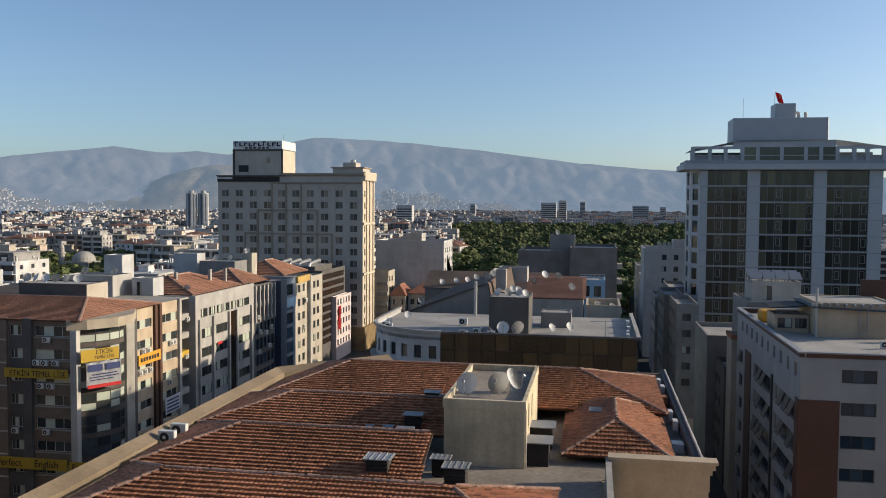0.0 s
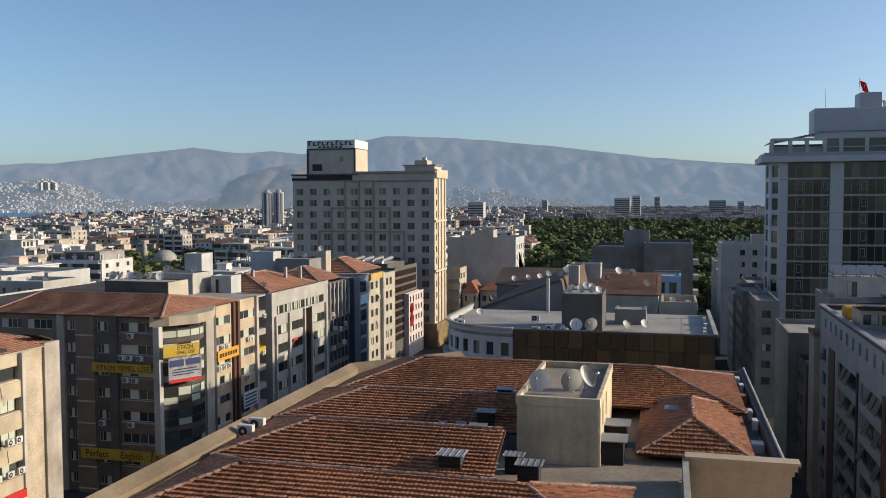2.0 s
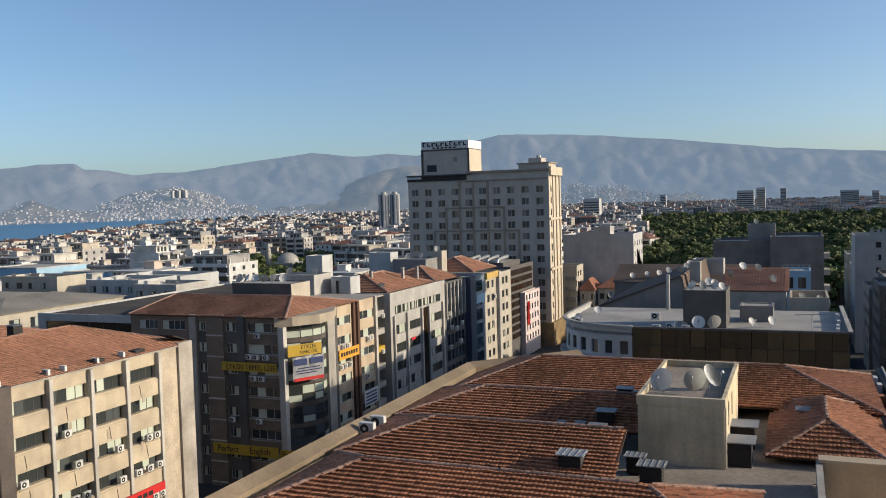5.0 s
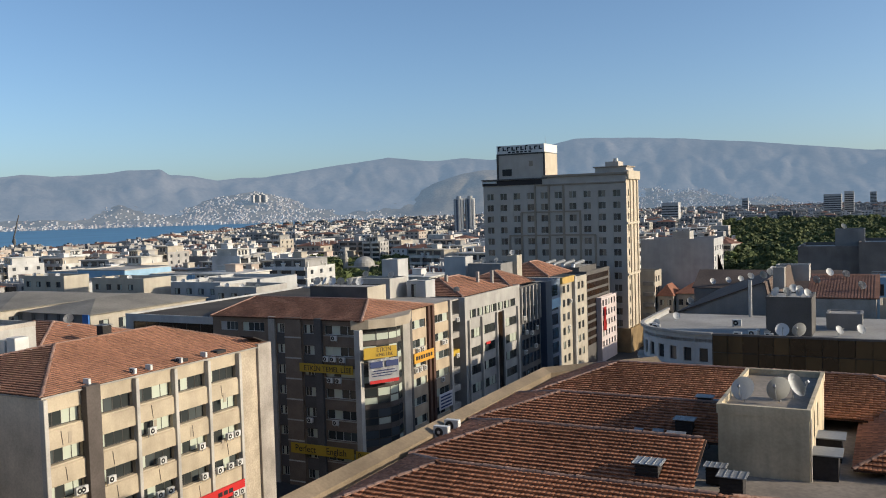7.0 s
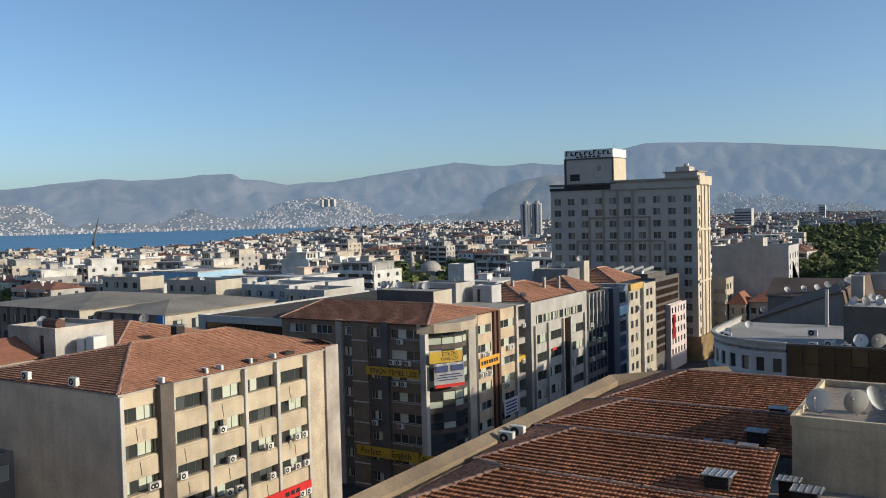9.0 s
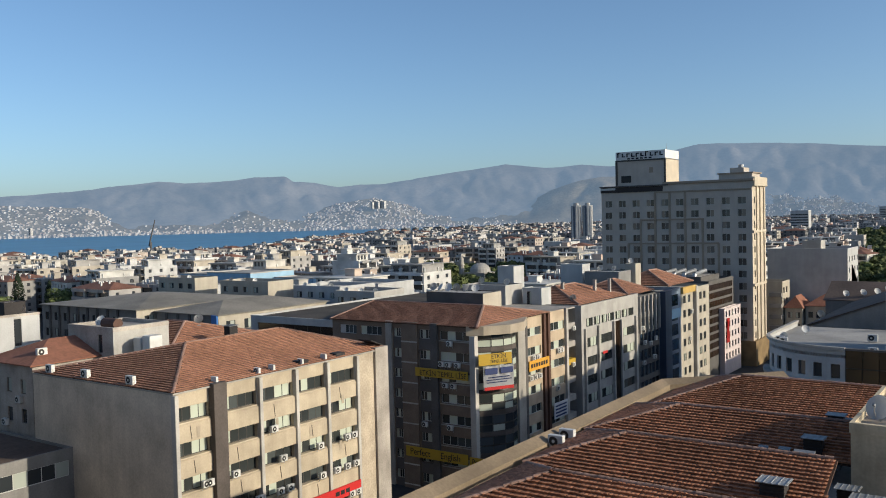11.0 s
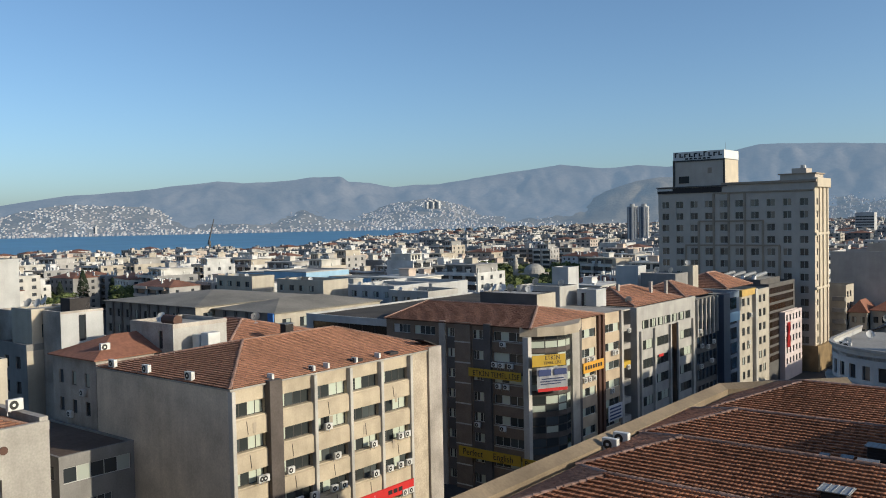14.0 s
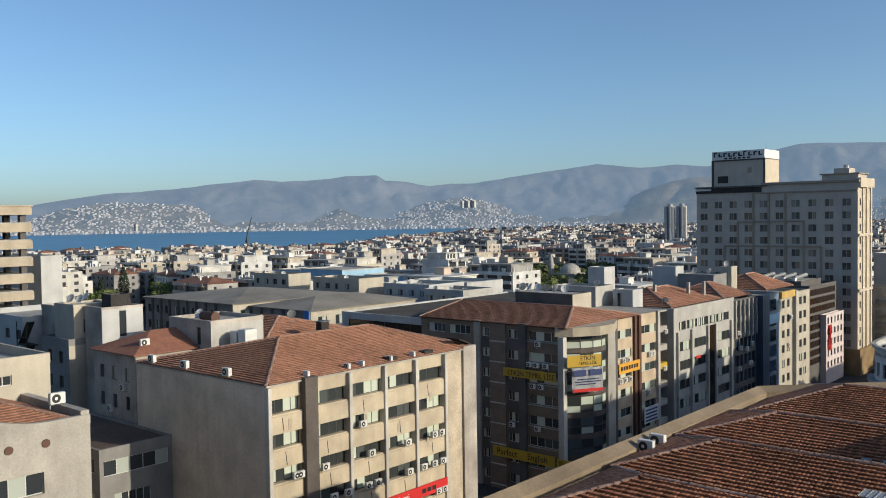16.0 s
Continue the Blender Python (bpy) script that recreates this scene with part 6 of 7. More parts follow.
# arched pediment house, nearest on the left
ph = thing("pediment_house", "pale plastered house with an arched pediment and tiled roof", "building", (-76, 25, 0))
wall(ph, (-67.2, 12), (-67.2, 33.4), 0, 24.5, M["concrete"], [(1.0, 8.6, z, z + 1.7) for z in (19.2, 15.9, 12.6)] + [(9.8, 17.6, z, z + 1.7) for z in (19.2, 15.9, 12.6)], bars=6, frame_mat=M["frame_w"], depth=0.4)
wall(ph, (-67.2, 33.4), (-88, 33.4), 0, 24.5, M["concrete"])
wall(ph, (-88, 12), (-67.2, 12), 0, 24.5, M["concrete"])
bm = bmesh.new()
line = [(12.0, 24.05), (33.4, 24.05)]
for k in range(25):
    y = 33.4 - 21.4 * k / 24
    line.append((y, 24.75 + (1.0 * math.sin(math.pi * (y - 17) / 13) ** 2 if 17 < y < 30 else 0.0)))
rings = [[bm.verts.new((x, y, z)) for y, z in line] for x in (-67.12, -67.6)]
bm.faces.new(rings[0])
bm.faces.new(rings[1][::-1])
for k in range(len(line)):
    j = (k + 1) % len(line)
    bm.faces.new((rings[0][j], rings[0][k], rings[1][k], rings[1][j]))
add(ph, "pediment", bm, M["concrete"], "arched plaster pediment")
for y in (24.2, 27.0, 29.8):
    bm = bmesh.new()
    tube(bm, (-67.3, y, 23.1), (-67.1, y, 23.1), 0.33, 0.33, 12)
    add(ph, "round_vent", bm, M["maroon"], "round red vent hole")
tiled_hip(ph, -80.5, -68.0, 12, 32.6, 24.3, 26.3, 5.5, 5.5, axis="y", w=0.3, length=0.42, mat=M["tilefar2"], skip="sw", step=0.5, ridge_scale=1.2)
add(ph, "side_parapet", boxed(-80.5, -67.3, 32.7, 33.4, 24.3, 25.1), M["concrete"])
block("rear_house", "cream plastered rear house with small openings", -92, -78.5, 20, 35.4, 28.4, M["cream"], east=[(10.5, 12.0, 26.0, 26.9)], parapet=0.8)
dish(-79.5, 30.5, 28.0, 20, 1.1)
ac(-70.5, 32.4, 25.3, "e", 1.5)
block("low_annex", "low dark grey annex with a felt roof", -96, -76.5, 38.8, 46.4, 19.0, M["grey"], south=[(1.0, 18.5, 16.6, 18.0), (6, 18.5, 13.2, 14.8), (1.0, 18.5, 9.8, 11.3)], east=[(0.4, 7.2, 16.4, 17.9), (1.4, 5.2, 13.0, 14.6), (0.4, 7.2, 9.6, 11.0)], bars=5, frame_mat=M["frame_w"], roof_mat=M["felt"], parapet=0.15)
dish(-80.2, 38.5, 15.2, 10, 1.3)
ol = block("old_flats", "grey weathered flats with a red hip roof", -93.2, -84.2, 47.0, 61.0, 26.2, M["gable"], south=grid(3, 1.3, 2.7, 0.95, storeys(26.2, 6, 3.1, 3.05), 1.5), bars=1, frame_mat=M["frame_d"], roof="hip", rise=1.9)
for x, z in ((-89.4, 19.6), (-88.6, 16.4), (-86.6, 22.2)):
    ac(x, 46.6, z, "s", 1.1)
ac(-85.6, 49.0, 26.8, "e", 1.3)
# white on the east flank puts the sunlight there into the colour
th = block("stair_tower", "plaster stair tower with its sunlit flank coloured white", -101.2, -97.0, 50.0, 55.3, 30.2, M["gable"], mats={"e": M["white"]}, east=[(2.2, 3.1, 26.6, 29.9)], bars=1, frame_mat=M["frame_d"], parapet=0.2)
roof_house("dark ventilator box on the stair tower", -99.8, -97.6, 51.5, 54.0, 30.0, 31.6, M["ventdark"], 0.05)
# sun and shade put into the wall colours: cream east, grey elsewhere
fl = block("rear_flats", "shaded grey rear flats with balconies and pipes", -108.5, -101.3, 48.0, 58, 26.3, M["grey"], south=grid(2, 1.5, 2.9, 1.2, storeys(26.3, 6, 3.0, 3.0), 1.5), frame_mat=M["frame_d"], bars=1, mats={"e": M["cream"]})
roof_house("cream plastered roof room with peeling walls", -106.5, -101.5, 48.8, 54, 26.0, 30.4, M["cream"], 0.2, east=[(1.2, 2.2, 27.0, 28.6)])
fire = thing("fire_escape", "dark steel fire escape on the grey flats", "fire escape", (-111, 47, 0))
for k in range(6):
    add(fire, "landing", boxed(-112.5, -109.5, 46.6, 48.0, 10 + 3 * k, 10.15 + 3 * k), M["black"])
    add(fire, "rail", boxed(-112.5, -109.5, 46.6, 46.65, 11.0 + 3 * k, 11.08 + 3 * k), M["black"])
    add(fire, "flight", boxed(-0.5, 0.5, -0.1, 3.9, -0.06, 0.06, m=Matrix.Translation((-112.3, 47.2, 10.1 + 3 * k)) @ Matrix.Rotation(radians(-90), 4, "Z") @ Matrix.Rotation(radians(48), 4, "X")), M["black"])
for x in (-112.5, -109.6):
    add(fire, "post", boxed(x, x + 0.1, 46.6, 46.7, 0, 28), M["black"])
block("rear_flats", "pale blue-grey rear flats with square windows", -128, -112.8, 47.5, 62, 28.4, M["palegrey"], south=grid(4, 3.0, 3.4, 1.5, storeys(28.4, 7, 3.0, 3.1), 1.3), frame_mat=M["frame_d"], bars=2)
block("rear_flats", "tall grey flats with a recessed side", -112.8, -108.5, 50.0, 60, 29.8, M["gable"], parapet=0.4)
for x, y, z, t in ((-104.8, 50, 30.3, 20), (-103.3, 50.4, 30.3, 15), (-105.9, 52.5, 30.3, 0), (-98.0, 53.5, 30.2, 25)):
    dish(x, y, z - 0.1, t, 1.1)
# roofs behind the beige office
# sunlit east wall coloured lighter than the grey render
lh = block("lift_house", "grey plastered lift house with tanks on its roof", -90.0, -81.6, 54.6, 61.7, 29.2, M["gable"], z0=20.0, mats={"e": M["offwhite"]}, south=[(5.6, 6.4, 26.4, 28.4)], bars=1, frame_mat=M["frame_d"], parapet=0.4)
tk = thing("water_tank", "rusty dark drum tank on the lift house", "water tank", (-84.5, 56.4, 28.8))
bm = bmesh.new()
tube(bm, (-1.2, 0, 0.6), (1.2, 0, 0.6), 0.6, 0.6, 12)
part("drum", bm, M["maroon"], tk)
part("cradle", boxed(-0.9, 0.9, -0.4, 0.4, 0, 0.15), M["black"], tk)
dish(-86.3, 56.2, 28.8, 20, 1.15)
dish(-81.7, 66.0, 28.2, 40, 1.1)
for x in (-81.0, -79.4):
    cb = tagged(new("cabinet", mesh_of("cabinet", boxed(x, x + 1.3, 56.6, 58.2, 25.7, 28.0 if x < -80 else 28.3, bevel=0.05), M["acwhite"])), "white metal plant cabinet on the roof edge", "cabinet", "plant cabinets")
rb = block("rear_office", "tiled office wing behind the beige block", -100, -83.2, 61.8, 78, 25.6, M["gable"], roof=None)
tiled_hip(rb, -100, -81.0, 61.0, 78.5, 25.6, 27.9, 8, 8, axis="x", w=0.35, length=0.5, mat=M["tilefar2"], skip="nw", step=0.6, ridge_scale=1.4)
for x, y, z in ((-79.6, 69.0, 27.6), (-82.8, 60.2, 27.3)):
    put(VENT, x, y, z - 0.6, 90, 1.1)
# open concrete storeys at the far left
ga = thing("open_frame_tower", "unfinished concrete tower with open storeys", "building", (-166, 58, 0))
for k in range(15):
    z = 42.0 - 3.0 * k
    add(ga, "slab", boxed(-178, -155, 48, 67.3, z - 1.5, z - 1.3), M["concrete"])
    add(ga, "upstand", boxed(-178, -155, 67.1, 67.5, z, z + 1.5), M["sandcon"])
    add(ga, "upstand", boxed(-155.2, -154.8, 48, 67.1, z, z + 1.5), M["sandcon"])
    for x in (-177, -170, -163, -156.4):
        for y in (48.6, 57.0, 65.6):
            add(ga, "column", boxed(x, x + 1.0, y, y + 1.0, z - 1.5, z + 1.5), M["darkcon"])
add(ga, "slab", boxed(-178.3, -154.7, 47.7, 67.7, 43.5, 43.7), M["sandcon"])
block("white_gable", "bright white windowless apartment gable", -190, -167.8, 74.5, 78.6, 34.2, M["white"], parapet=0.3)
# flat dark-roofed block and pale sheet roofs
df = block("flat_office", "grey office with a long dark window band", -112, -90.4, 101.6, 150, 24.3, M["palegrey"], south=[(1.6, 19.0, 20.3, 23.2)], bars=6, frame_mat=M["frame_d"], glass_mat=M["bronze"], roof_mat=M["felt2"], parapet=0.25)
for x0, x1, y0, y1, ze, zr, lab in ((-176, -143.2, 101, 132, 23.9, 25.6, "grey depot with a pale hipped sheet roof"), (-142.4, -124.4, 105, 134, 23.3, 25.0, "grey workshop with a pale hipped sheet roof")):
    # cream on the east wall stands in for sunlight on grey
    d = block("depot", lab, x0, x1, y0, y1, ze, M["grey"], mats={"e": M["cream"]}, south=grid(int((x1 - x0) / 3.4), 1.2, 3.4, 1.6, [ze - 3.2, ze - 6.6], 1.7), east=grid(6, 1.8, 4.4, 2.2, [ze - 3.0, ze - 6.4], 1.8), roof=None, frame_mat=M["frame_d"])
    bm = bmesh.new()
    hip(bm, x0, x1, y0, y1, ze + 0.1, zr - ze, over=0.5)
    add(d, "roof", bm, M["sheetroof"], "pale weathered sheet roof")
    for x in [x0 + 3.2 + 3.4 * k for k in range(int((x1 - x0) / 3.4) - 1)]:
        add(d, "pier", boxed(x - 0.3, x + 0.3, y0 - 0.25, y0 + 0.05, 0, ze), M["darkgrey"])
sg = tagged(new("sign_panel", mesh_of("sign_panel", boxed(-125.6, -124.1, 104.3, 104.6, 19.5, 23.4), M["bluesign"])), "tall bright blue sign panel on the depot corner", "sign", kind="")
for x0, x1, y0, y1, z1, mat, lab in ((-182, -168, 135, 142, 27.2, "cream", "cream roof room with tanks"), (-160, -144, 136, 144, 26.8, "cream", "cream flat-roofed house with clutter"), (-140, -126, 140, 152, 25.8, "white", "white flat-roofed house with dishes"),
                                     (-124, -113, 136, 146, 25.4, "offwhite", "white low house with a pale roof"), (-150, -130, 158, 172, 25.0, "white", "white plastered house with dishes"), (-196, -180, 150, 165, 24.0, "white", "white house with a roof terrace")):
    block("flat_house", lab, x0, x1, y0, y1, z1, M[mat], south=grid(int((x1 - x0) / 3.5), 1, 3.4, 1.6, [z1 - 2.6], 1.3), frame_mat=M["frame_d"], group="flat-roofed houses")
    for k in range(3):
        dish(x0 + 2 + 4.1 * k, y0 + 1.5, z1 - 0.7, 15 + 20 * k, 1.1)
for x0, x1, y0, y1, z1 in ((-236, -214.5, 195, 215, 23.8), (-262, -247, 204, 220, 22.4), (-214, -196, 205, 216, 21.8)):
    block("blue_shed", "hall with pale blue sheet cladding", x0, x1, y0, y1, z1, M["offwhite"], mats={"s": M["skyblue"], "e": M["skyblue"], "parapet": M["offwhite"]}, parapet=0.3, group="blue halls")
# roof rooms on the brown school and along the row
rh = roof_house("dark felted roof room with a row of dishes", -83.6, -72.7, 114, 119.5, 24.5, 28.1, M["darkgrey"], 0.1)
add(rh, "flank", boxed(-72.72, -72.6, 114, 119.5, 25.0, 28.1), M["cream"], "cream plastered flank")
for k, x in enumerate((-82.6, -81.2, -79.6, -78.0, -76.2, -74.4)):
    dish(x, 114.6, 28.0, (20, -35, 15, 30, -20, 25)[k], 1.3)
roof_house("white plastered lift tower", -83.4, -80.0, 136.2, 140, 24.0, 31.0, M["white"], 0.1)
roof_house("grey plastered roof storey", -87.0, -78.0, 129.8, 135.8, 24.0, 28.0, M["offwhite"], 0.3, south=[(1.0, 2.6, 25.2, 26.8)])
roof_house("white roof hut with a dark door", -76.6, -72.8, 133.4, 137, 24.0, 27.4, M["white"], 0.1, south=[(0.8, 1.8, 24.5, 26.8)])
roof_house("tan plastered roof walls", -90.5, -87.2, 126, 134, 24.0, 27.0, M["cream"], 0.4)
for x0, x1, y0, y1, z in ((-83.5, -67.5, 137.5, 158, 24.3), (-79.5, -67.2, 158.5, 172, 24.2)):
    hr = thing("tiled_roof", "red clay hipped roof on the office row", "roof", ((x0 + x1) / 2, (y0 + y1) / 2, z), group="row roofs")
    tiled_hip(hr, x0, x1, y0, y1, z, z + 2.6, 6, 6, axis="y" if y1 - y0 > x1 - x0 else "x", w=0.45, length=0.6, mat=M["tilefar2"], skip="nw", step=0.8, ridge_scale=1.9)
hr = thing("tiled_roof", "red clay lean roof with a chimney on the row", "roof", (-75, 192, 23.5), group="row roofs")
tiled_hip(hr, -82, -68.5, 184, 200, 24.0, 27.0, 5, 6, axis="y", w=0.45, length=0.6, mat=M["tilefar2"], skip="nw", step=0.8, ridge_scale=1.9)
roof_house("white container-like plant room", -92, -86.5, 178, 182, 0, 28.9, M["white"], 0.1)
roof_house("grey roof storey with dishes", -84, -76, 174, 181, 23.5, 27.6, M["grey"], 0.2)
roof_house("cream chimney wall on the row", -77.5, -75.0, 181, 184, 23.5, 29.0, M["cream"], 0.1)
roof_house("plant deck with silver ducts", -80, -68, 203.8, 218, 23.0, 24.6, M["darkgrey"], 0.1)
for k in range(4):
    bm = bmesh.new()
    tube(bm, (-78 + 2.6 * k, 206, 25.2), (-78 + 2.6 * k, 214, 25.6), 0.5, 0.5, 8)
    tube(bm, (-78 + 2.6 * k, 206, 25.2), (-78 + 2.6 * k, 205.6, 24.4), 0.5, 0.5, 8)
    tagged(new("duct", mesh_of("duct", bm, M["metal"])), "silver roof duct on the plant deck", "duct", "roof ducts")
for x, y, z, t in ((-80.5, 174.6, 27.5, 20), (-77.5, 175, 27.5, -10), (-76.3, 181.5, 28.8, 30), (-85.0, 133, 27.7, 15), (-69.5, 139, 24.5, 20), (-79.0, 132, 27.7, 10)):
    dish(x, y, z, t, 1.2)
for x in (-71.5, -74.2, -70.2):
    roof_house("slim plastered chimney stack", x, x + 0.5, 141 + (x + 75) * 3, 141.6 + (x + 75) * 3, 24.4, 27.6, M["concrete"], 0.02)


# ---- the city beyond ----
CITYWALL = picked("city_render", [(0.70, 0.69, 0.67), (0.62, 0.59, 0.54), (0.54, 0.48, 0.40), (0.74, 0.73, 0.72), (0.46, 0.44, 0.42), (0.62, 0.50, 0.42), (0.36, 0.35, 0.34), (0.68, 0.66, 0.62)], per_object=True)
CITYFAR = picked("far_city_render", [(0.60, 0.58, 0.56), (0.52, 0.48, 0.43), (0.44, 0.41, 0.36), (0.64, 0.62, 0.61), (0.36, 0.35, 0.34), (0.54, 0.46, 0.40), (0.26, 0.25, 0.25), (0.20, 0.20, 0.20), (0.58, 0.56, 0.53)])
M["tilecity"] = material("dusty_clay_tile", (0.27, 0.13, 0.09), 0.9, 0.2, 0.35, 0.3)
CITYGLASS = material("far_dark_glass", (0.06, 0.065, 0.075), 0.2, 0.0, 0.2, 0.3, spec=0.5)


def joined(name, bm, mat, parent):
    ob = part(name, bm, mat, parent)
    return tagged(ob, kind="stuff")


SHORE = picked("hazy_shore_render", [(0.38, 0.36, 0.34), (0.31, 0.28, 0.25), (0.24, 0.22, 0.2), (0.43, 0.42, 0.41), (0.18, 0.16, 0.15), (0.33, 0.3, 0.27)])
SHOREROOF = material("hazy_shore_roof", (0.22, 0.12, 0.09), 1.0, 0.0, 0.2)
# shore haze added as a bluish glow of the house and roof materials
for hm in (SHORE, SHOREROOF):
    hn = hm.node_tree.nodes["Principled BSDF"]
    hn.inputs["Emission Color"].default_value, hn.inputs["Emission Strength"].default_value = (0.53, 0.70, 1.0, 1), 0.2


def city_house(w, d, floors, roof, seed):
    """An apartment block with balcony bands or window columns, set-back roof storey and roof clutter; its base at the origin."""
    rng = random.Random(seed)
    zt = floors * 3.0 + 1.2
    ob = thing("city_house", "x", "building", group="city houses")
    bm, wn = bmesh.new(), bmesh.new()
    x0, x1, y0, y1 = -w / 2, w / 2, -d / 2, d / 2
    style = seed % 3
    for a, b, wide, front in (((x0, y0), (x1, y0), w, True), ((x1, y0), (x1, y1), d, False)):
        levels = [0.6 + 3.0 * f for f in range(floors)]
        if front and style < 2:
            # deep openings behind the balconies, one or two to a storey
            n = 2 if wide < 17 else 3
            step = wide / n
            holes = [(k * step + 0.7, (k + 1) * step - 0.7, z + 0.5, z + 2.5) for k in range(n) for z in levels]
        else:
            n = max(2, int(wide / (3.4 if front else 4.6)))
            step = wide / n
            ww = rng.choice((1.3, 1.6, 1.9))
            holes = [((k + 0.5) * step - ww / 2, (k + 0.5) * step + ww / 2, z + 1.0, z + 2.4) for k in range(n) for z in levels]
        pierced(bm, a, b, 0, zt, holes, 0.7 if front and style < 2 else 0.3)
        av, al = Vector((*a, 0)), (Vector((*b, 0)) - Vector((*a, 0))).normalized()
        inn = Vector((-al.y, al.x, 0)) * (0.65 if front and style < 2 else 0.28)
        for u0, u1, v0, v1 in holes:
            wn.faces.new([wn.verts.new(av + al * u + inn + Vector((0, 0, v))) for u, v in ((u0, v0), (u1, v0), (u1, v1), (u0, v1))])
    pierced(bm, (x1, y1), (x0, y1), 0, zt, [], 0.3)
    pierced(bm, (x0, y1), (x0, y0), 0, zt, [], 0.3)
    part("wall", bm, CITYWALL, ob)
    joined("glazing", wn, CITYGLASS, ob)
    bm = bmesh.new()
    if roof == "hip":
        hip(bm, x0, x1, y0, y1, zt, 2.2)
        part("roof", bm, M["tilecity"], ob)
    else:
        box(bm, x0 + 0.1, x1 - 0.1, y0 + 0.1, y1 - 0.1, zt - 0.6, zt - 0.4)
        part("roof", bm, M["roofdeck"], ob)
        bm = bmesh.new()
        if seed % 2:
            # set-back roof storey with its own slab
            box(bm, x0 + 1.8, x1 - 2.5, y0 + 2.6, y1 - 1.0, zt - 0.4, zt + 2.4)
            box(bm, x0 + 1.2, x1 - 2.0, y0 + 1.8, y1 - 0.6, zt + 2.4, zt + 2.7)
            part("roof_storey", bm, CITYWALL, ob)
            bm = bmesh.new()
            for k in range(3):
                u = x0 + 2.6 + k * (w - 6) / 3
                box(bm, u, u + (w - 8) / 3.4, y0 + 2.52, y0 + 2.7, zt + 0.2, zt + 2.0)
            joined("roof_glazing", bm, CITYGLASS, ob)
            bm = bmesh.new()
        cx, cy = rng.uniform(-w / 4, w / 4), rng.uniform(0, d / 4)
        box(bm, cx - 1.8, cx + 1.8, cy - 1.6, cy + 1.6, zt - 0.4, zt + (4.6 if seed % 2 else 2.4))
        box(bm, cx - 2.1, cx + 2.1, cy - 1.9, cy + 1.9, zt + (4.6 if seed % 2 else 2.4), zt + (4.8 if seed % 2 else 2.6))
        part("stair_house", bm, CITYWALL, ob)
    if style < 2:
        bm = bmesh.new()
        for f in range(1, floors + 1):
            z = 3.0 * f
            if style == 0:
                box(bm, x0 + 0.2, x1 - 0.2, y0 - 1.3, y0 - 1.15, z + 0.3, z + 1.25)
                box(bm, x0 + 0.2, x1 - 0.2, y0 - 1.3, y0 + 0.02, z + 0.1, z + 0.3)
            else:
                for u in (0.06, 0.56):
                    box(bm, x0 + w * u, x0 + w * (u + 0.38), y0 - 1.3, y0 - 1.15, z + 0.3, z + 1.25)
                    box(bm, x0 + w * u, x0 + w * (u + 0.38), y0 - 1.3, y0 + 0.02, z + 0.1, z + 0.3)
        joined("balcony_front", bm, CITYWALL, ob)
    bm = bmesh.new()
    for k in range(rng.randint(7, 12)):
        bx, by = rng.uniform(x0 + 1, x1 - 1), rng.uniform(y0 + 1, y1 - 1)
        q = rng.uniform(0.3, 0.8)
        lift = 1.2 if roof == "hip" else 2.6 if seed % 2 and rng.random() < 0.6 and abs(bx) < w / 2 - 3 and by > y0 + 3 else 0.0
        if k % 3 == 0:
            tube(bm, (bx - 0.8, by, zt + lift + 0.9), (bx + 0.8, by, zt + lift + 0.9), 0.32, sides=7)
            box(bm, bx - 0.7, bx + 0.7, by - 0.1, by + 0.1, zt + lift - 0.5, zt + lift + 0.7)
        else:
            box(bm, bx - q / 2, bx + q / 2, by - q / 2, by + q / 2, zt - 0.45 + lift * 0.2, zt + rng.uniform(0.5, 1.6) + lift)
    joined("roof_clutter", bm, M["acwhite"], ob)
    return ob


PROTOS = []
for i, (w, d, f, r) in enumerate(((16, 14, 6, "flat"), (20, 13, 6, "hip"), (14, 16, 7, "flat"), (22, 14, 6, "flat"), (13, 12, 5, "flat"), (18, 17, 7, "flat"), (24, 13, 6, "hip"), (15, 12, 5, "flat"), (21, 16, 7, "flat"), (12, 14, 8, "flat"))):
    PROTOS.append((city_house(w, d, f, r, 40 + i), w, d, f * 3 + 1.2, r))


def bearing(x, y):
    return math.degrees(math.atan2(-x, y)), math.hypot(x, y)


def near_shore(b):
    pts = ((22, 3300), (30, 2700), (38, 2100), (43, 1650), (46, 1180), (49, 1030), (58, 1050), (70, 1000), (100, 700))
    if b < 22:
        return 3900
    for (b0, d0), (b1, d1) in zip(pts, pts[1:]):
        if b <= b1:
            return d0 + (d1 - d0) * (b - b0) / (b1 - b0)
    return 700


def open_ground(x, y):
    """Where the city may stand: clear of the hand-built blocks, the streets, the park and the sea."""
    b, d = bearing(x, y)
    if -15 < b < 9.7 and 190 < d < 1330 or b < 13 and d < 450:
        return False
    if 28.6 < b < 36.5 and 380 < d < 520:
        return False
    if 29.5 < b < 36.5 and 170 < d < 400:
        return False
    if 58.5 < b < 65 and 250 < d < 425:
        return False
    if d > near_shore(b) - 25:
        return False
    if x > -112 and y < 290 and x < 60:
        return False
    if -270 < x < -110 and 40 < y < 176:
        return False
    if -275 < x < -190 and 176 < y < 222:
        return False
    if -60 < x < -30 and y < 330:
        return False
    return True


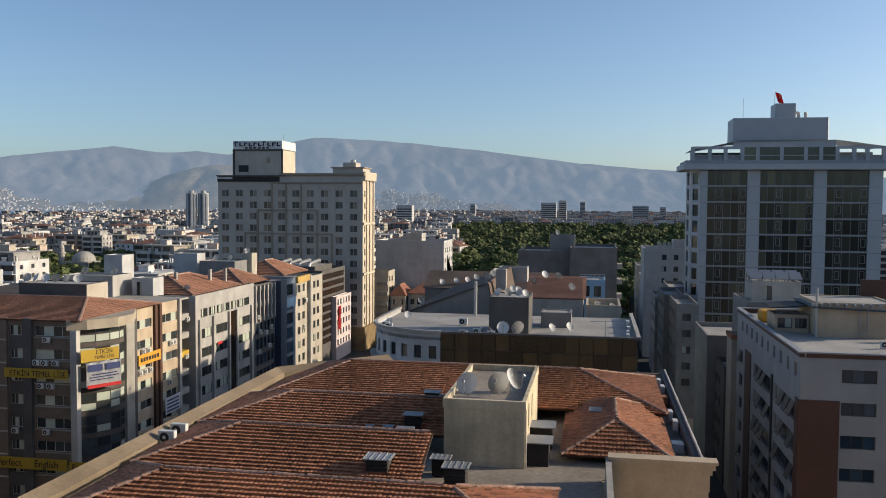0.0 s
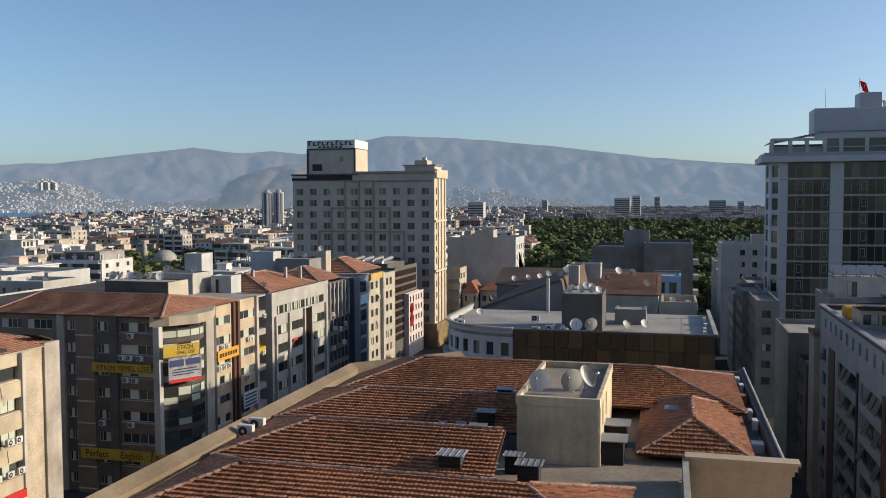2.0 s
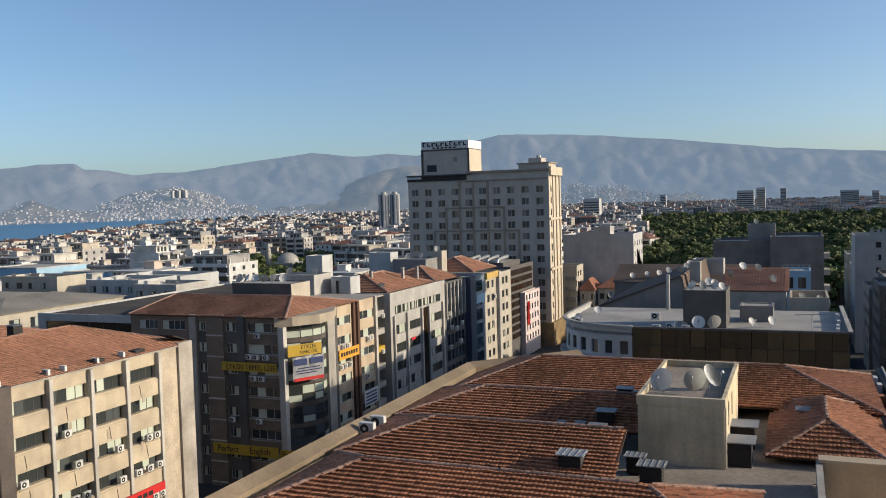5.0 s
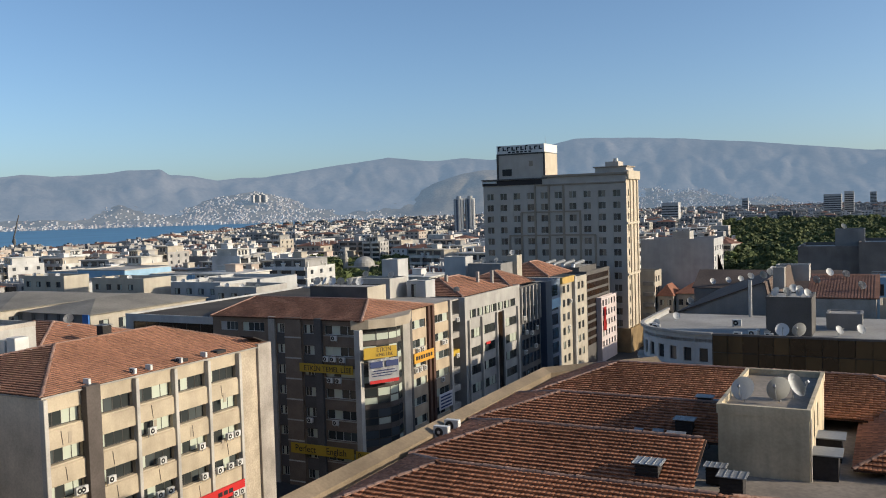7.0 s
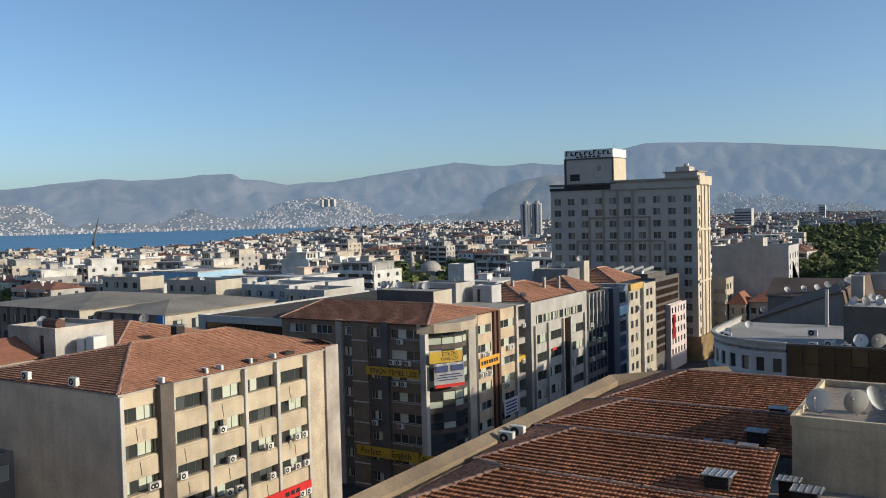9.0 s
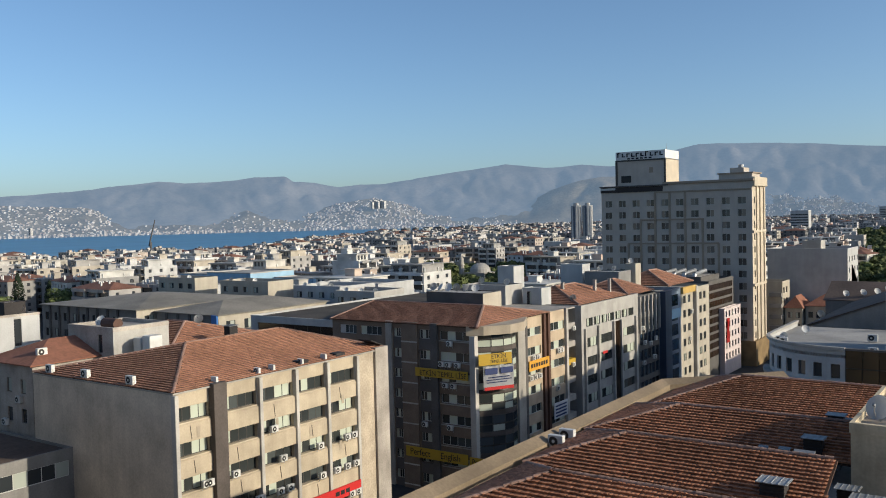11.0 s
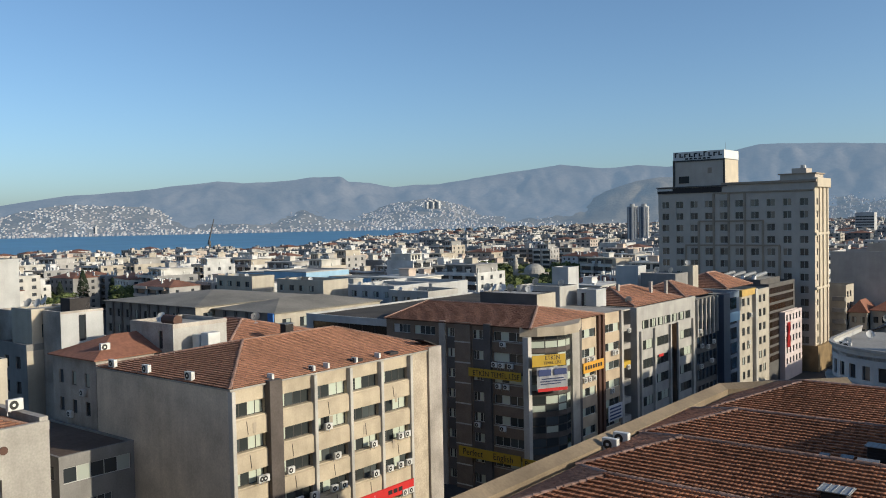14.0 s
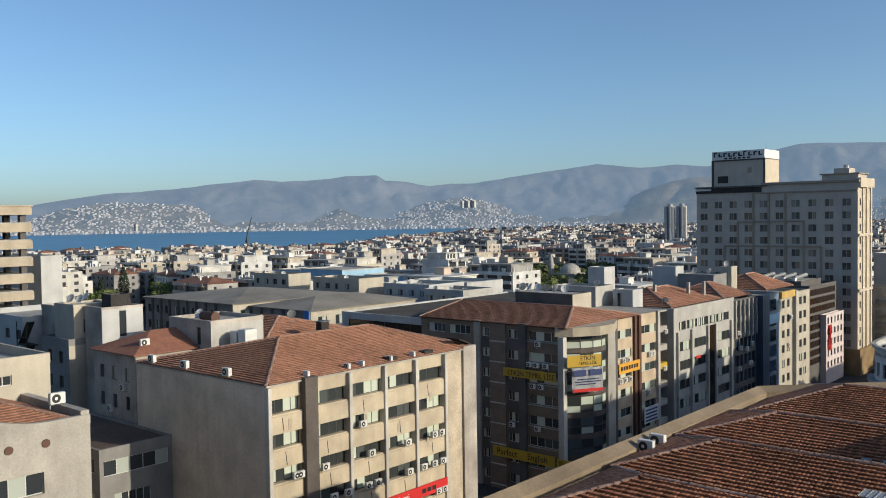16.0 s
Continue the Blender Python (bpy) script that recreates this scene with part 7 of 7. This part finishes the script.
HOUSE_LABEL = {"flat": "pale plastered apartment block with a flat cluttered roof", "hip": "pale plastered apartment block with a red hipped roof"}
rng = random.Random(77)
used = set()
count = 0
x = -760.0
while x < 330:
    y = 60.0
    while y < 760:
        px_, py_ = x + rng.uniform(-2, 2), y + rng.uniform(-2, 2)
        b, d = bearing(px_, py_)
        if -20 < b < 70 and d < 600 and open_ground(px_, py_) and rng.random() < 0.84:
            k = rng.randrange(len(PROTOS))
            ob, w, dd, h, r = PROTOS[k]
            low = rng.uniform(-4.0, 0.0) if d > 240 else -3.0
            if b > 42:
                low = min(low, 40 - 0.031 * d - h - 3)
            m = pose(px_, py_, low, 0, 0, rng.choice((0, 0, 0, 90, -14, 8)) + rng.uniform(-2, 2))
            if k in used:
                c = copy_thing(ob, m)
            else:
                used.add(k)
                ob.matrix_basis = m
                c = ob
            tagged(c, HOUSE_LABEL[r])
            count += 1
        y += 21.0
    x += 25.0
for k, (ob, w, dd, h, r) in enumerate(PROTOS):
    if k not in used:
        ob.matrix_basis = pose(-300 - 30 * k, 620, 0)
        tagged(ob, HOUSE_LABEL[r])


def far_city():
    """All houses too far off to be told apart: blocks with window bands and tiled or flat roofs."""
    rng = random.Random(9)
    walls, bands, roofs = ([], []), ([], []), ([], [])

    def quad(target, pts):
        k = len(target[0])
        target[0].extend(pts)
        target[1].append(tuple(range(k, k + len(pts))))

    def cuboid(target, x0, x1, y0, y1, z0, z1):
        k = len(target[0])
        target[0].extend([(x, y, z) for z in (z0, z1) for y in (y0, y1) for x in (x0, x1)])
        for f in ((4, 5, 7, 6), (0, 1, 5, 4), (2, 6, 7, 3), (0, 4, 6, 2), (1, 3, 7, 5)):
            target[1].append(tuple(k + i for i in f))

    def house(x, y, z, w, d, h, pitched, walls=walls, bands=bands, roofs=roofs):
        cuboid(walls, x - w / 2, x + w / 2, y - d / 2, y + d / 2, z, z + h)
        n = int(h / 3)
        for f in range(n):
            zb = z + 1.0 + 3.0 * f
            for s in range(max(2, int(w / 4))):
                u = x - w / 2 + (s + 0.25) * w / max(2, int(w / 4))
                quad(bands, [(u, y - d / 2 - 0.1, zb), (u + 1.9, y - d / 2 - 0.1, zb), (u + 1.9, y - d / 2 - 0.1, zb + 1.4), (u, y - d / 2 - 0.1, zb + 1.4)])
            for s in range(max(2, int(d / 4))):
                u = y - d / 2 + (s + 0.25) * d / max(2, int(d / 4))
                quad(bands, [(x + w / 2 + 0.1, u, zb), (x + w / 2 + 0.1, u + 1.7, zb), (x + w / 2 + 0.1, u + 1.7, zb + 1.4), (x + w / 2 + 0.1, u, zb + 1.4)])
        if pitched:
            k = len(roofs[0])
            roofs[0].extend([(x - w / 2 - 0.4, y - d / 2 - 0.4, z + h), (x + w / 2 + 0.4, y - d / 2 - 0.4, z + h), (x + w / 2 + 0.4, y + d / 2 + 0.4, z + h), (x - w / 2 - 0.4, y + d / 2 + 0.4, z + h), (x, y, z + h + 2.2)])
            for f in ((0, 1, 4), (1, 2, 4), (2, 3, 4), (3, 0, 4)):
                roofs[1].append(tuple(k + i for i in f))
        else:
            cx, cy = x + rng.uniform(-w / 4, w / 4), y + rng.uniform(-d / 4, d / 4)
            cuboid(walls, cx - 1.7, cx + 1.7, cy - 1.5, cy + 1.5, z + h, z + h + rng.uniform(1.5, 3))
            for k in range(3):
                cx, cy = x + rng.uniform(-w / 2.4, w / 2.4), y + rng.uniform(-d / 2.4, d / 2.4)
                cuboid(walls, cx - 0.5, cx + 0.5, cy - 0.5, cy + 0.5, z + h, z + h + rng.uniform(0.6, 1.6))

    y = 60.0
    while y < 3700:
        x = -1500.0 - y * 0.2
        gap = 23 if y < 1300 else 32
        while x < 950:
            b, d = bearing(x, y)
            if 600 <= d < 3800 and -22 < b < 72 and open_ground(x, y) and rng.random() < (0.88 if d < 1500 else 0.6):
                h = rng.choice((12, 15, 15, 18, 18, 21)) + rng.uniform(-1, 1)
                if b > 40:
                    h = rng.uniform(10, 16.5)
                house(x + rng.uniform(-4, 4), y + rng.uniform(-4, 4), 0, rng.uniform(11, 24), rng.uniform(10, 18), h, rng.random() < 0.18)
            x += gap
        y += gap
    sets = [("far", walls, bands, roofs)]
    walls, bands, roofs = ([], []), ([], []), ([], [])
    # houses along the far shore and up its slopes
    for (b, d, z) in slope_spots(rng):
        x, y = polar(b, d)
        w, h = (rng.uniform(8, 20), rng.uniform(6, 13)) if z <= 0 else (rng.uniform(4, 9), rng.uniform(2.5, 6))
        if rng.random() < 0.015:
            h += rng.uniform(5, 12)
        cuboid(walls, x - w / 2, x + w / 2, y - 5, y + 5, z - 4, z + h)
        if rng.random() < 0.25:
            k = len(roofs[0])
            roofs[0].extend([(x - w / 2, y - 5, z + h), (x + w / 2, y - 5, z + h), (x + w / 2, y + 5, z + h), (x - w / 2, y + 5, z + h), (x, y, z + h + 2)])
            roofs[1].extend([(k, k + 1, k + 4), (k + 1, k + 2, k + 4), (k + 2, k + 3, k + 4), (k + 3, k, k + 4)])
    f0, w0, b0, r0 = sets[0]
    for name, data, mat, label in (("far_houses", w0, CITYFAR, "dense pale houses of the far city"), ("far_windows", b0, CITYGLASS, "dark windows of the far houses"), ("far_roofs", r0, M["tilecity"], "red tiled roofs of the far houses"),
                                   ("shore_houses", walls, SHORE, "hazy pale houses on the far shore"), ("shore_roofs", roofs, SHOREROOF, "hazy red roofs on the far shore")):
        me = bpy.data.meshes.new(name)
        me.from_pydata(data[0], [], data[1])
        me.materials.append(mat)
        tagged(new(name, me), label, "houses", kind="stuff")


def slope_spots(rng):
    """Where houses stand beyond the bay: a dense strip by the water and towns that climb the slopes."""
    spots = [(rng.uniform(-16, 72), rng.uniform(4066, 4110), 0.0) for k in range(1700)]
    crest, near, far = TOWN
    while len(spots) < 7600:
        b, s = rng.uniform(-14, 72), rng.random()
        z = hill_height(crest, near, far, b, s, 7.7, 0.2)
        low = max(0.0, 1 - z / 26)
        if b > 56:
            dens = 0.55
        elif 35.5 < b < 44:
            dens = 0.9 if s < 0.9 else 0.6
        elif b < 17:
            dens = 0.75
        elif 19 < b < 31:
            dens = 0.35 * low
        else:
            dens = 0.12 + 0.7 * low
        town = 0.55 + 0.9 * noise.noise(Vector((b * 0.9, s * 4, 3.0)))
        if rng.random() < dens * town:
            spots.append((b, near + (far - near) * s, z))
    return spots


far_city()

# ---- landmarks in the distance ----
for k, (x, y) in enumerate(((-397.5, 806), (-387.0, 811))):
    t = thing("tower_block", "pale slender twin tower block", "building", (x, y, 0), group="twin towers")
    bm = bmesh.new()
    pts = [(5.3 * math.cos(a), 4.6 * math.sin(a)) for a in [math.tau * i / 16 for i in range(16)]]
    prism(bm, pts, 0, 50.5)
    part("shaft", bm, M["palegrey"], t)
    for i in range(5):
        a = math.radians(-150 + 60 * i)
        part("glass_strip", boxed(-1.0, 1.0, -0.25, 0.25, 4, 49.5, m=Matrix.Translation((5.2 * math.cos(a), 4.55 * math.sin(a), 0)) @ Matrix.Rotation(a + math.pi / 2, 4, "Z")), M["bluedark"], t)
    bm = bmesh.new()
    prism(bm, [(x_ * 0.5, y_ * 0.5) for x_, y_ in pts], 50.5, 53)
    part("lift_head", bm, M["palegrey"], t)
for b, d, w, h in ((3.0, 1500, 26, 46), (2.1, 1520, 14, 50), (-2.9, 1700, 30, 42), (-4.3, 1800, 12, 40), (12.5, 1200, 22, 40), (8.0, 1900, 12, 44), (0.8, 2300, 14, 52), (60.6, 4085, 15, 44), (20.5, 2400, 20, 56), (-8, 1500, 26, 44)):
    x, y = polar(b, d)
    t = thing("tower_block", "tall pale tower block in the haze", "building", (x, y, 0), group="far towers")
    part("shaft", boxed(-w / 2, w / 2, -w / 3, w / 3, 0, h, bevel=0.3), M["palegrey"], t)
    for k in range(int(h / 3.4) - 1):
        part("window_band", boxed(-w / 2 + 0.5, w / 2 - 0.5, -w / 3 - 0.15, -w / 3 + 0.1, 3 + 3.4 * k, 4.6 + 3.4 * k), CITYGLASS, t)
for k in range(7):
    x, y = polar(38.9 + 0.13 * k, 4350 + 14 * (k % 3))
    t = thing("tower_block", "white apartment tower on the far hillside", "building", (x, y, 100), group="hill flats")
    part("shaft", boxed(-6.5, 6.5, -8, 8, 0, 36 + 4 * (k % 3), bevel=0.3), M["white"], t)
# domed mosque among the trees
mq = thing("mosque", "small stone mosque with a grey lead dome", "mosque", (-228, 356, 0))
part("hall", boxed(-6, 6, -6, 6, 0, 13.5), M["concrete"], mq)
bm = bmesh.new()
bmesh.ops.create_uvsphere(bm, u_segments=20, v_segments=10, radius=5.2, matrix=Matrix.Translation((0, 0, 13.8)) @ Matrix.Diagonal((1, 1, 0.85, 1)))
part("dome", bm, M["roofdeck"], mq, "grey lead dome")
bm = bmesh.new()
tube(bm, (-9, -3, 0), (-9, -3, 17), 1.3, 1.3, 12)
tube(bm, (-9, -3, 17), (-9, -3, 17.6), 1.8, 1.8, 12)
tube(bm, (-9, -3, 17.6), (-9, -3, 19.5), 1.2, 1.2, 12)
tube(bm, (-9, -3, 19.5), (-9, -3, 22.5), 1.3, 0.1, 12)
part("minaret", bm, M["concrete"], mq)
# harbour crane
cr = thing("harbour_crane", "tall dark harbour crane jib by the water", "crane", (*polar(53.8, 1020), 0))
bm = bmesh.new()
tube(bm, (0, 0, 0), (0, 0, 22), 2.0, 1.2, 6)
part("tower", bm, M["darkgrey"], cr)
bm = bmesh.new()
tube(bm, (-3, 0, 18), (5, 3, 47), 0.9, 0.5, 5)
part("jib", bm, M["darkgrey"], cr)
# own building under the terrace, unseen; its wide wall bounces sunlight onto the fronts
hb = block("terrace_hotel", "unseen hotel block behind the viewer with the viewing terrace", -70, 70, -40, -0.5, 46.0, M["concrete"], parapet=1.0)
add(hb, "terrace", boxed(-6, 6, -0.5, 0.35, 38.0, 38.3), M["concrete"], "concrete terrace slab under the viewer")


# ---- trees ----
def make_tree(kind, seed):
    rng = random.Random(seed)
    ob = thing("pine_tree" if kind == "pine" else "cypress_tree", "x", "tree", group="park trees")
    bm = bmesh.new()
    lv, lf = [], []

    def leaf(c, s, out=Vector((0, 0, 0.5))):
        n = (out + 0.55 * Vector((rng.uniform(-1, 1), rng.uniform(-1, 1), rng.uniform(-0.6, 1)))).normalized()
        q = n.to_track_quat("Z", "Y").to_matrix()
        a = rng.uniform(0, math.tau)
        k = len(lv)
        for i in range(3):
            lv.append(tuple(c + q @ Vector((s * math.cos(a + i * 2.1), s * 0.75 * math.sin(a + i * 2.1), rng.uniform(-0.1, 0.1) * s))))
        lf.append((k, k + 1, k + 2))

    if kind == "pine":
        h = rng.uniform(6.0, 7.5)
        tube(bm, (0, 0, 0), (0.3, 0.1, h), 0.38, 0.2, 7)
        for k in range(13):
            a, r = k * 2.4 + rng.uniform(-0.4, 0.4), rng.uniform(1.2, 4.4)
            c = Vector((r * math.cos(a), r * math.sin(a), h + rng.uniform(0.2, 3.6) - 0.28 * r))
            tube(bm, (0.2, 0.1, h - rng.uniform(0.2, 1.8)), c, 0.13, 0.04, 5)
            size = rng.uniform(1.5, 2.5)
            for q in range(130):
                v = Vector((rng.gauss(0, 1), rng.gauss(0, 1), rng.gauss(0, 1))).normalized() * size * rng.uniform(0.6, 1.05)
                v.z *= 0.6
                leaf(c + v, rng.uniform(0.34, 0.7), v.normalized() + Vector((0, 0, 0.25)))
    else:
        tube(bm, (0, 0, 0), (0, 0, 10), 0.25, 0.08, 6)
        for q in range(1500):
            t = rng.random()
            z = 1.0 + 13.0 * t
            r = 1.7 * math.sin(math.pi * min(1, (t * 0.85 + 0.12))) ** 0.8 * rng.uniform(0.65, 1.1)
            a = rng.uniform(0, math.tau)
            leaf(Vector((r * math.cos(a), r * math.sin(a), z)), rng.uniform(0.2, 0.42), Vector((math.cos(a), math.sin(a), 0.3)))
    part("trunk", bm, M["bark"], ob)
    me = bpy.data.meshes.new("crown")
    me.from_pydata(lv, [], lf)
    me.materials.append(M["leaf"] if kind == "pine" else M["cypress"])
    part("crown", me, None, ob)
    return ob


PINES = [make_tree("pine", 20 + k) for k in range(4)]
CYPRESS = make_tree("cypress", 31)
planted = set()


def plant(ob, x, y, z, size, turn, label):
    m = pose(x, y, z, 0, 0, turn)
    if ob.name in planted:
        c = copy_thing(ob, m)
    else:
        planted.add(ob.name)
        ob.matrix_basis = m
        c = ob
    c.scale = (size, size, size * 1.0)
    tagged(c, label)


PINE_LABEL = "dark green spreading park tree with a clumped crown"
rng = random.Random(4)
spots = []
while len(spots) < 1500:
    b, d = rng.uniform(-15, 9.6), 195 + 1120 * rng.random() ** 0.75
    x, y = polar(b, d)
    if (12 < x < 26 and y < 275) or (-68 < x < -36 and y < 275) or (6 < x < 14 and y < 300) or (x > 17 and y < 230):
        continue
    spots.append((x, y, rng.uniform(1.0, 1.55), PINE_LABEL))
for k in range(80):
    spots.append((*polar(rng.uniform(29.6, 36.3), rng.uniform(300, 515)), rng.uniform(1.0, 1.4), PINE_LABEL))
for b, d, s in ((62.8, 330, 1.5), (62.0, 326, 1.4), (58.9, 380, 1.4), (36.5, 290, 1.2), (39, 300, 1.2)):
    spots.append((*polar(b, d), s, "bright green bushy tree between the houses"))
for k in range(170):
    x, y = polar(rng.uniform(-10, 66), rng.uniform(330, 1000))
    if open_ground(x, y):
        spots.append((x + 11, y + 9, rng.uniform(0.8, 1.25), "green street tree between pale houses"))
spots.sort(key=lambda s: math.hypot(s[0], s[1]))
for x, y, s, label in spots[:280]:
    plant(rng.choice(PINES), x, y, 0, s, rng.uniform(0, 360), label)
# the trees farther off are one joined wood
crowns = []
for t in PINES:
    tri = np.array([v.co[:] for v in next(c for c in t.children if c.name.startswith("crown")).data.vertices]).reshape(-1, 3, 3)[::3]
    mid = tri.mean(1, keepdims=True)
    crowns.append((mid + (tri - mid) * 2.1).reshape(-1, 3))
verts = []
for x, y, s, label in spots[280:]:
    a = rng.uniform(0, math.tau)
    c, q = math.cos(a), math.sin(a)
    p = rng.choice(crowns) * s
    verts.append(np.stack([p[:, 0] * c - p[:, 1] * q + x, p[:, 0] * q + p[:, 1] * c + y, p[:, 2]], 1))
verts = np.concatenate(verts)
me = bpy.data.meshes.new("far_wood")
me.from_pydata(verts.tolist(), [], np.arange(len(verts)).reshape(-1, 3).tolist())
me.materials.append(M["leaf"])
tagged(new("far_wood", me), "dense dark green trees of the park beyond", "trees", kind="stuff")
for b, d, s in ((61.4, 415, 1.5), (62.7, 405, 1.2), (59.7, 410, 1.25), (63.9, 400, 1.05), (65.2, 330, 0.9)):
    plant(CYPRESS, *polar(b, d), 0, s, b * 7, "tall dark green cypress between the houses")
